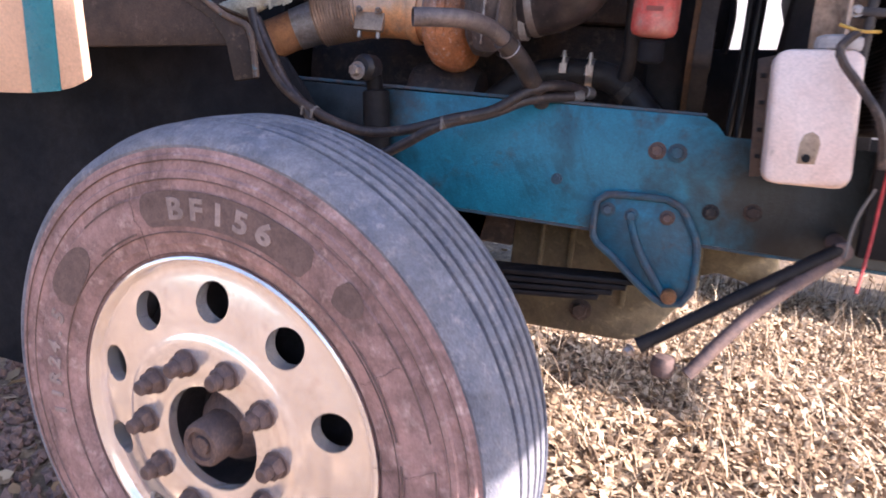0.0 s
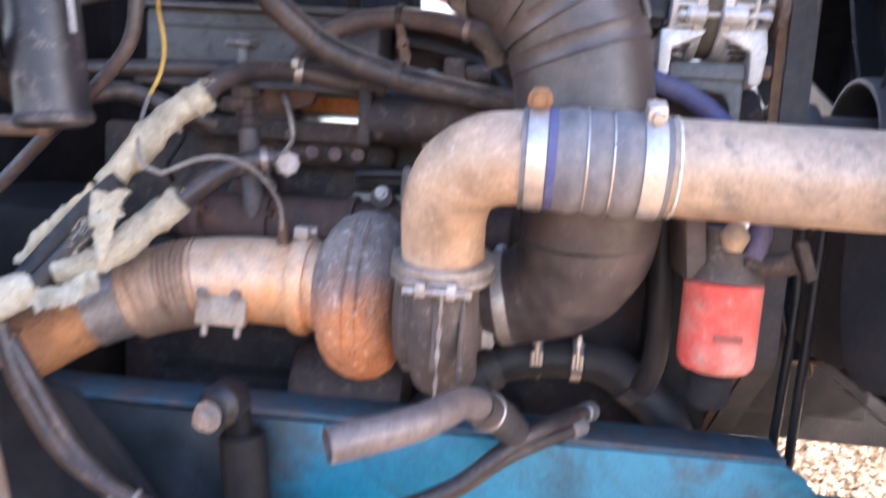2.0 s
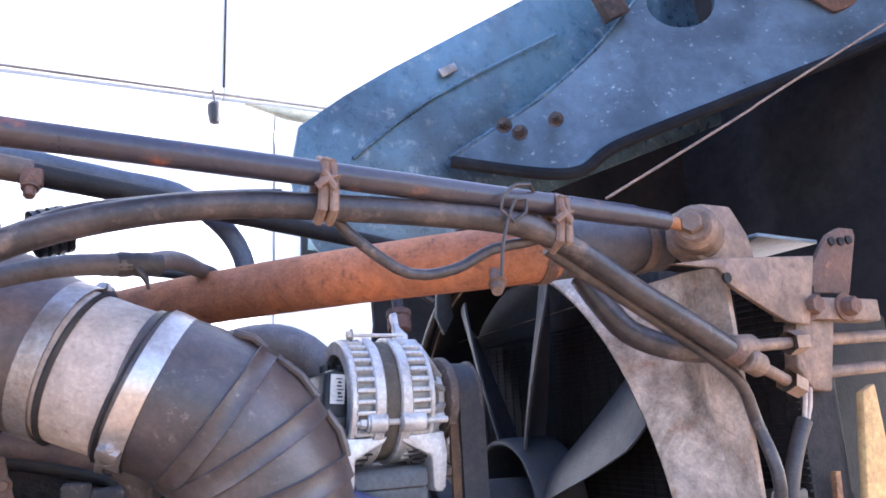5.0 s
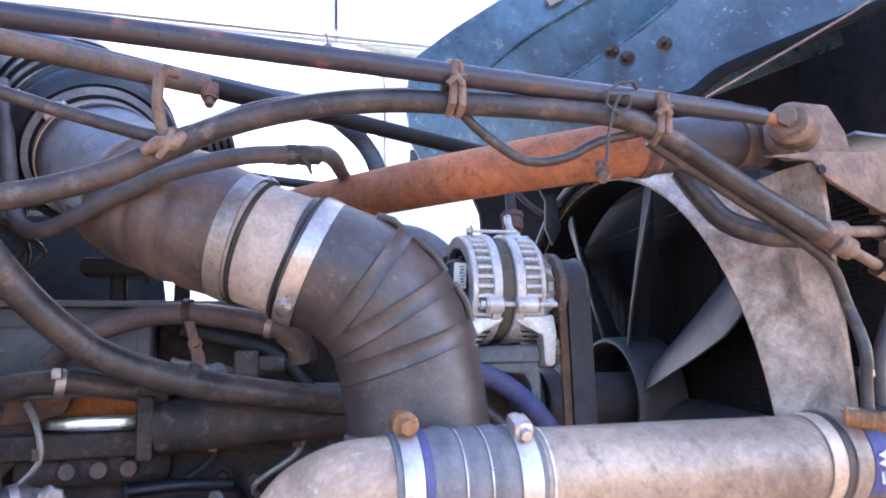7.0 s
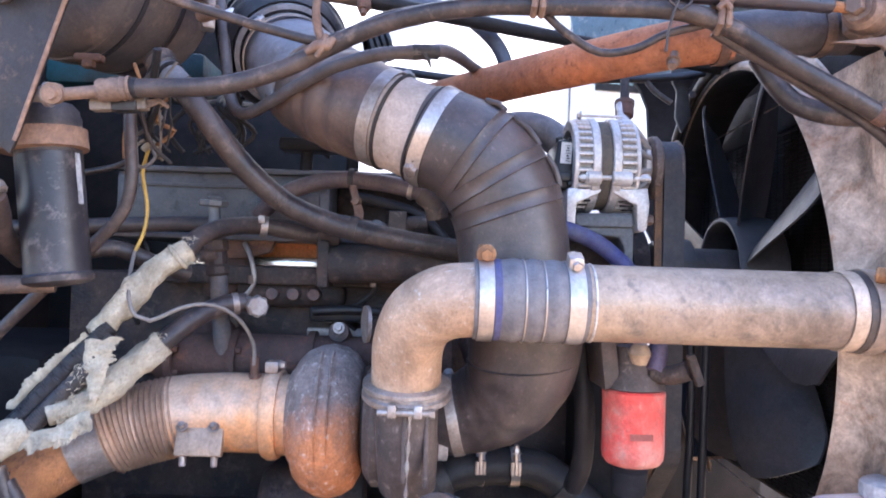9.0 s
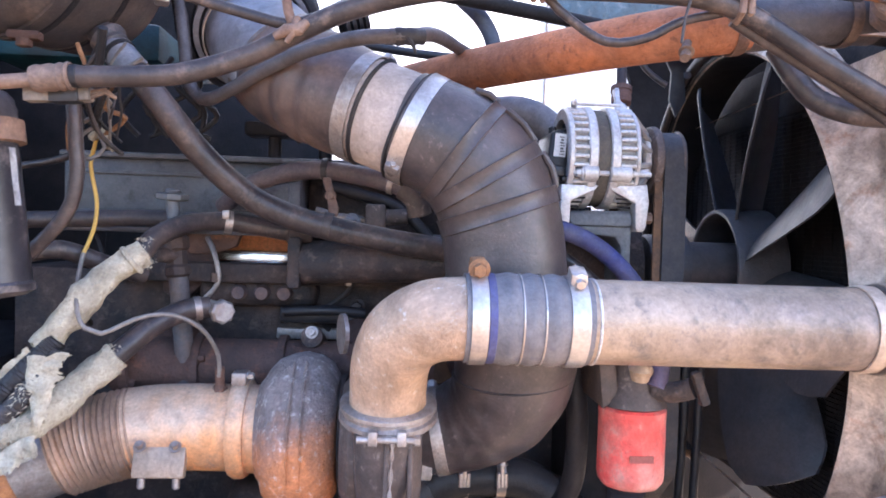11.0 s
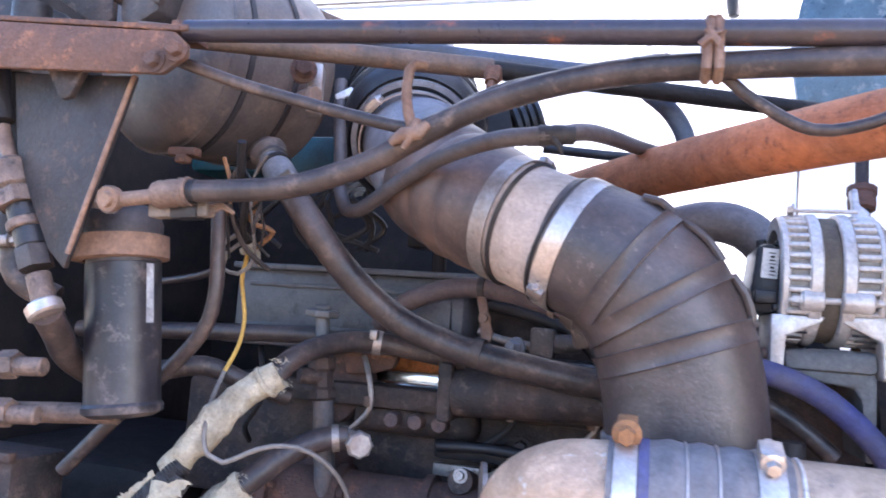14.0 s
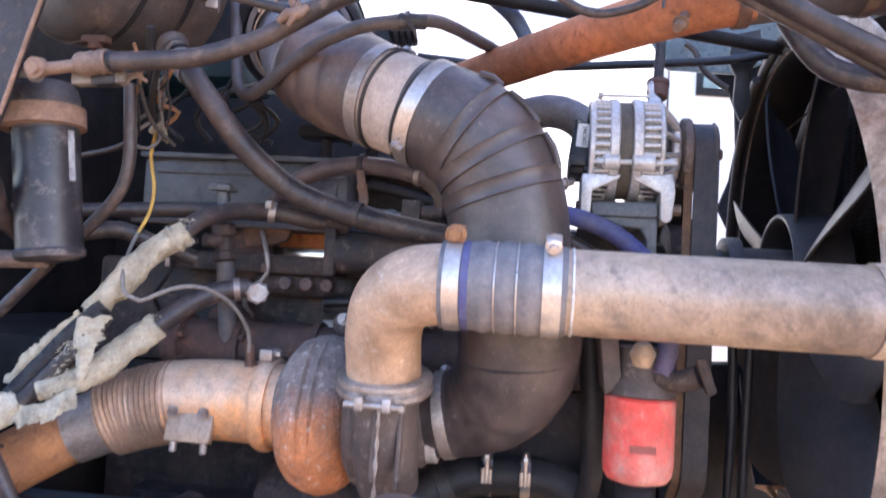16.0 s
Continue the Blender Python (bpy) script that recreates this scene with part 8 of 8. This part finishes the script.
part("torn_rim", cloth([(-0.492, 1.012, 1.388), (-0.463, 1.006, 1.368), (-0.425, 1.003, 1.378), (-0.378, 1.006, 1.402)], [(-0.506, 1.005, 1.360), (-0.468, 1.0, 1.340), (-0.425, 0.998, 1.348), (-0.372, 1.0, 1.375)], 56, 6, 0.005, 0.15, 13), INSUL, slA)
part("fraying", fringe((-0.392, 1.012, 1.44), 0.026, 160, 0.011, 3).add(fringe((-0.28, 1.105, 1.64), 0.021, 110, 0.008, 4).v, fringe((-0.28, 1.105, 1.64), 0.021, 110, 0.008, 4).f), INSUL, slA)["kind"] = "stuff"
part("end_hose", Geo().tube([(-0.285, 1.105, 1.638), (-0.272, 1.13, 1.662), (-0.245, 1.18, 1.682), (-0.197, 1.23, 1.689), (-0.14, 1.25, 1.682), (-0.10, 1.26, 1.676)], 0.0155, 18, 0.006), HOSE, slA)
part("clamp_band", Geo().lathe([(0.0165, -0.006), (0.0185, -0.006), (0.0185, 0.006), (0.0165, 0.006)], (-0.19, 1.233, 1.688), (1, 0.3, -0.1), 22, closed=True).box((-0.19, 1.215, 1.70), (0.012, 0.01, 0.014), 0.002), STEELDULL, slA)
part("end_fitting", Geo().rod((-0.10, 1.26, 1.676), (-0.06, 1.27, 1.672), 0.019, 16, 0.003), CAST, slA)
slB = loose("insulated_hose", (-0.37, 1.08, 1.38), "second fibreglass sleeved hose meeting the first", "hose", "sleeved hoses")
part("sleeve", ragged([(-0.312, 1.10, 1.494), (-0.34, 1.085, 1.466), (-0.369, 1.07, 1.436), (-0.40, 1.035, 1.408), (-0.445, 1.01, 1.39)], [0.021, 0.022, 0.022, 0.021, 0.016], 2), INSUL, slB, "cream ragged glass fibre")
part("fraying", fringe((-0.318, 1.095, 1.488), 0.020, 110, 0.008, 8).add(fringe((-0.42, 1.02, 1.395), 0.02, 150, 0.012, 9).v, fringe((-0.42, 1.02, 1.395), 0.02, 150, 0.012, 9).f), INSUL, slB)["kind"] = "stuff"
part("end_hose", Geo().tube([(-0.325, 1.095, 1.482), (-0.30, 1.115, 1.507), (-0.273, 1.14, 1.532), (-0.24, 1.17, 1.550), (-0.205, 1.185, 1.555)], 0.0165, 18, 0.004), HOSE, slB)
part("end_clamp", Geo().lathe([(0.017, -0.005), (0.019, -0.005), (0.019, 0.005), (0.017, 0.005)], (-0.222, 1.18, 1.553), (1, 0.4, 0.15), 22, closed=True), STEELDULL, slB)
part("valve_stem", Geo().rod((-0.205, 1.185, 1.555), (-0.182, 1.172, 1.551), 0.012, 14), STEELDULL, slB)
part("valve_knob", Geo().star((-0.188, 1.178, 1.550), (0.62, -1, 0.0), 0.0195, 0.020, 8, 0.88), STEELDULL, slB, "grey lobed valve knob")
valve = loose("drain_valve", (-0.265, 1.22, 1.40), "grey valve with a handwheel on a vertical pipe", "valve")
part("handwheel", Geo().star((-0.277, 1.22, 1.720), (0.05, -0.05, 1), 0.027, 0.012, 8, 0.85).lathe([(0, 0.010), (0.012, 0.010), (0.013, 0.016), (0.008, 0.019), (0, 0.019)], (-0.277, 1.22, 1.720), (0.05, -0.05, 1), 16), COVER, valve, "grey lobed handwheel")
part("stem", Geo().rod((-0.277, 1.22, 1.725), (-0.272, 1.22, 1.68), 0.011, 12).lathe([(0, 0), (0.019, 0), (0.020, 0.003), (0.020, 0.016), (0, 0.016)], (-0.274, 1.22, 1.672), (-0.1, 0, 1), 6), COVER, valve)
part("body", Geo().lathe([(0, 0), (0.016, 0), (0.021, 0.004), (0.021, 0.016), (0.017, 0.02), (0.017, 0.042), (0.022, 0.046), (0.022, 0.062), (0.015, 0.068), (0, 0.068)], (-0.264, 1.22, 1.598), (-0.11, 0, 1), 8), CAST, valve)
part("side_port", Geo().rod((-0.268, 1.215, 1.632), (-0.292, 1.19, 1.634), 0.012, 12, 0.002), CAST, valve)
part("pipe", Geo().rod((-0.265, 1.22, 1.61), (-0.245, 1.24, 1.35), 0.0155, 14), material("blue_grey_pipe", (0.085, 0.095, 0.115), (0.13, 0.085, 0.065), rough=0.6, scale=14), valve)
hose("yellow_wire", [(-0.36, 1.135, 1.815), (-0.37, 1.145, 1.79), (-0.376, 1.15, 1.765), (-0.366, 1.15, 1.71), (-0.366, 1.14, 1.67), (-0.372, 1.12, 1.635)], 0.003, YELLOW, "yellow wire hanging from a knotted harness", "wire")
hose("grey_sensor_wire", [(-0.372, 1.12, 1.635), (-0.362, 1.08, 1.60), (-0.350, 1.05, 1.56), (-0.335, 1.04, 1.538), (-0.313, 1.04, 1.531), (-0.271, 1.05, 1.551), (-0.24, 1.06, 1.557), (-0.213, 1.075, 1.550), (-0.189, 1.10, 1.526), (-0.177, 1.13, 1.488), (-0.178, 1.14, 1.455)], 0.0032, GREYWIRE, "thin grey sensor wire curling to the exhaust", "wire")
sens = loose("exhaust_sensor", (-0.178, 1.15, 1.43), "small brown temperature sensor in the exhaust", "sensor")
part("body", Geo().rod((-0.178, 1.15, 1.432), (-0.178, 1.143, 1.47), 0.0075, 12, 0.002).bolt((-0.178, 1.152, 1.43), (0, -0.2, 1), 0.011, 0.010, False), RUSTBRACKET, sens)
hose("return_pipe", [(-0.362, 1.05, 1.86), (-0.357, 1.05, 1.80), (-0.354, 1.05, 1.74), (-0.368, 1.052, 1.692), (-0.412, 1.055, 1.641), (-0.479, 1.055, 1.577), (-0.56, 1.05, 1.49)], 0.0098, HOSE, "dark hose curving behind the black canister")
hose("side_pipe", [(-0.75, 1.27, 1.67), (-0.50, 1.27, 1.683), (-0.35, 1.26, 1.69), (-0.285, 1.25, 1.69)], 0.014, HOSE, "dark pipe running along the valve cover", "pipe")
hose("cross_hose", [(-0.46, 1.10, 1.63), (-0.41, 1.13, 1.64), (-0.36, 1.16, 1.62), (-0.31, 1.2, 1.60)], 0.014, HOSE, "short dark hose crossing to the manifold")
hose("thin_grey_line", [(-0.36, 1.06, 1.775), (-0.40, 1.08, 1.765), (-0.47, 1.10, 1.755)], 0.005, HOSE, "thin grey line behind the canister", "wire")
har = loose("harness_knot", (-0.36, 1.1, 1.79), "knotted dark wiring with frayed pale tape ends", "wiring")
for i, pts in enumerate(([(-0.30, 0.99, 1.93), (-0.32, 1.03, 1.88), (-0.34, 1.08, 1.85), (-0.36, 1.13, 1.815)], [(-0.29, 1.0, 1.88), (-0.33, 1.06, 1.84), (-0.36, 1.12, 1.82)], [(-0.37, 1.08, 1.86), (-0.36, 1.11, 1.835), (-0.358, 1.13, 1.815)])):
    part("strand", Geo().tube(pts, 0.006 - 0.001 * i, 8), RUBBER_DARK, har)
rt = random.Random(77)
for k in range(9):
    a = Vector((-0.33 + rt.uniform(-0.03, 0.05), 1.04 + rt.uniform(-0.03, 0.05), 1.90 + rt.uniform(-0.02, 0.03)))
    b = Vector((-0.35 + rt.uniform(-0.04, 0.05), 1.11 + rt.uniform(-0.03, 0.03), 1.80 + rt.uniform(-0.02, 0.03)))
    m1 = a.lerp(b, 0.35) + Vector((rt.uniform(-0.025, 0.025), rt.uniform(-0.02, 0.01), rt.uniform(-0.015, 0.015)))
    m2 = a.lerp(b, 0.7) + Vector((rt.uniform(-0.03, 0.03), rt.uniform(-0.02, 0.01), rt.uniform(-0.02, 0.01)))
    part("wire", Geo().tube([a, m1, m2, b], rt.uniform(0.0018, 0.0038), 7), (RUBBER_DARK, GREYWIRE, RUBBER, BRASSRUST)[k % 4 if k < 8 else 0], har)
part("loose_loop", Geo().tube([(-0.36, 1.12, 1.82), (-0.38, 1.11, 1.80), (-0.385, 1.11, 1.78), (-0.36, 1.11, 1.772), (-0.345, 1.12, 1.79), (-0.358, 1.13, 1.81)], 0.003, 6), GREYWIRE, har)
part("tape_knot", Geo().tube([(-0.37, 1.135, 1.805), (-0.355, 1.128, 1.815), (-0.345, 1.128, 1.805), (-0.335, 1.125, 1.785)], [0.006, 0.008, 0.006, 0.002], 8), INSUL, har)
for k in range(9):
    r = random.Random(40 + k)
    x = r.uniform(-0.46, -0.12)
    hose("loose_wire", [(x, 1.35 + 0.03 * k, 1.98), (x + r.uniform(-0.04, 0.04), 1.36, 1.93), (x + r.uniform(-0.06, 0.06), 1.38, 1.88), (x + r.uniform(-0.08, 0.08), 1.40, 1.84)], 0.005, RUBBER_DARK, "dark wire tangled behind the air duct", "wire", "tangled wires", 8)

# ---- tilted hood ----
hood = loose("tilted_hood", (1.6, 1.4, 1.7), "dark blue grey hood tilted forward, seen from inside", "hood")
part("side_panel", Geo().prism([(0.557, 2.26, 2.645), (0.70, 2.26, 2.765), (0.848, 2.26, 2.875), (1.47, 2.28, 3.31), (2.2, 2.3, 3.75), (2.3, 2.3, 2.9), (1.25, 2.27, 2.45), (0.82, 2.26, 2.25), (0.62, 2.26, 2.26), (0.552, 2.26, 2.37), (0.532, 2.26, 2.50)], (0, 0.02, 0), 0.006), HOODBLUE, hood, "blue grey painted inner fender")
part("crease", Geo().tube([(0.72, 2.255, 2.56), (1.0, 2.255, 2.80), (1.5, 2.26, 3.12)], 0.006, 8), HOODBLUE, hood)
low_e = [(1.0, 2.16, 2.545), (1.345, 2.05, 2.505), (1.476, 1.95, 2.579), (1.833, 1.80, 2.721), (2.266, 1.68, 2.90), (2.6, 1.58, 3.05)]
up_e = [(1.0, 2.17, 2.56), (1.32, 2.13, 2.789), (1.541, 2.08, 2.993), (1.75, 2.02, 3.25), (2.2, 1.88, 3.45), (2.7, 1.70, 3.60)]
vs = [Vector(p) for p in low_e] + [Vector(p) for p in up_e] + [Vector(p) + Vector((0.03, 0.03, 0)) for p in low_e] + [Vector(p) + Vector((0.03, 0.03, 0)) for p in up_e]
fs = []
for i in range(5):
    fs += [(i, i + 1, i + 7, i + 6), (12 + i, 18 + i, 19 + i, 13 + i), (i, 12 + i, 13 + i, i + 1), (i + 6, i + 7, i + 19, i + 18)]
fs += [(0, 6, 18, 12), (5, 17, 23, 11)]
flange = Geo().add(vs, fs)
lampc = Geo().lathe([(0, -0.5), (0.115, -0.5), (0.115, 0.5), (0, 0.5)], (1.84, 2.0, 3.16), (-0.55, -0.75, -0.2), 36)
part("flange", cut(flange, lampc), HOODGREY, hood, "grey moulded flange with a lamp opening", 30)
part("lamp_rim", Geo().lathe([(0.115, -0.01), (0.14, -0.01), (0.145, 0.0), (0.14, 0.01), (0.115, 0.01)], (1.835, 1.985, 3.15), (-0.55, -0.75, -0.2), 40, closed=True), HOODGREY, hood)
part("edge_roll", Geo().tube([Vector(p) for p in up_e[:4]], 0.008, 8), HOODBLUE, hood)
part("lower_lip", Geo().tube([Vector(p) for p in low_e], 0.02, 8), HOODBLACK, hood)
for x, y, z in ((1.20, 2.078, 2.632), (1.325, 2.06, 2.685), (1.16, 2.10, 2.66)):
    part("rivet_stud", Geo().rod((x, y, z), (x - 0.03, y - 0.04, z - 0.004), 0.011).bolt((x, y, z), (-0.6, -0.8, 0), 0.017, 0.014), CAST, hood)
part("clip", Geo().box((1.05, 2.25, 2.90), (0.07, 0.012, 0.03), 0.003, (0, -30, 0)), STEELDULL, hood)
part("hinge", Geo().box((1.56, 2.03, 3.13), (0.10, 0.04, 0.12), 0.006, (0, -30, 0)), CAST, hood)
# runs far beyond the visible liner to keep the sun off the bay
part("liner", Geo().prism([(2.45, 2.72, 4.7), (2.45, 2.72, 1.97), (2.45, 0.0, 1.97), (2.45, 0.0, 4.7)], (0.04, 0, 0), 0.004), HOODBLACK, hood, "black liner, carried on out of view to shade the engine bay")
part("liner_side", Geo().prism([(0.76, 2.7, 2.58), (0.835, 2.7, 2.40), (0.895, 2.7, 2.33), (0.924, 2.7, 2.26), (0.933, 2.7, 2.12), (0.915, 2.7, 2.00), (0.878, 2.7, 1.90), (0.93, 2.7, 1.80), (1.02, 2.7, 1.62), (1.2, 2.7, 1.4), (2.449, 2.7, 1.4), (2.449, 2.7, 3.8), (1.75, 2.7, 3.35), (1.0, 2.7, 2.72)], (0, 0.03, 0), 0.006), HOODBLACK, hood, "black splash panel")
# out of view, added to cast the dark band on the leaf litter
part("shadow_panel", Geo().prism([(1.8, 2.28, 0.70), (1.8, 3.0, 0.70), (1.8, 2.95, 1.16), (1.8, 2.32, 1.18)], (0.03, 0, 0), 0.006).prism([(1.8, 2.9, 1.1), (2.4, 2.6, 2.2), (2.45, 2.6, 2.2), (1.83, 2.95, 1.1)], (0, 0.05, 0), 0.004), HOODBLACK, hood, "unseen black panel added to shade the ground")
part("cable", Geo().tube([(0.566, 0.892, 2.012), (0.78, 0.879, 2.136), (0.982, 0.867, 2.257), (2.4, 0.80, 3.09)], 0.0016, 8), FITTING, hood, "thin tan cable")
part("flap", Geo().prism([(2.0, 1.82, 3.27), (2.25, 1.72, 3.06), (3.1, 1.6, 3.40), (3.1, 1.6, 3.75), (2.1, 1.8, 3.6)], (0.01, 0.012, 0), 0.002), RUSTBRACKET, hood, "brown fibrous flap")
wd = loose("yellow_foam_scrap", (0.86, 0.9, 1.55), "torn pale orange foam strip by the radiator", "foam")
part("scrap", Geo().prism([(0.855, 0.885, 1.55), (0.90, 0.885, 1.66), (0.925, 0.885, 1.79), (0.95, 0.885, 1.80), (0.96, 0.885, 1.60), (0.90, 0.885, 1.52)], (0, 0.012, 0), 0.003), material("pale_foam", (0.66, 0.42, 0.17), (0.50, 0.28, 0.12), rough=0.9, scale=25), wd)
part("sliver", Geo().prism([(0.845, 0.885, 1.62), (0.856, 0.885, 1.62), (0.862, 0.885, 1.70), (0.853, 0.885, 1.70)], (0, 0.008, 0), 0.001), BRASSRUST, wd)
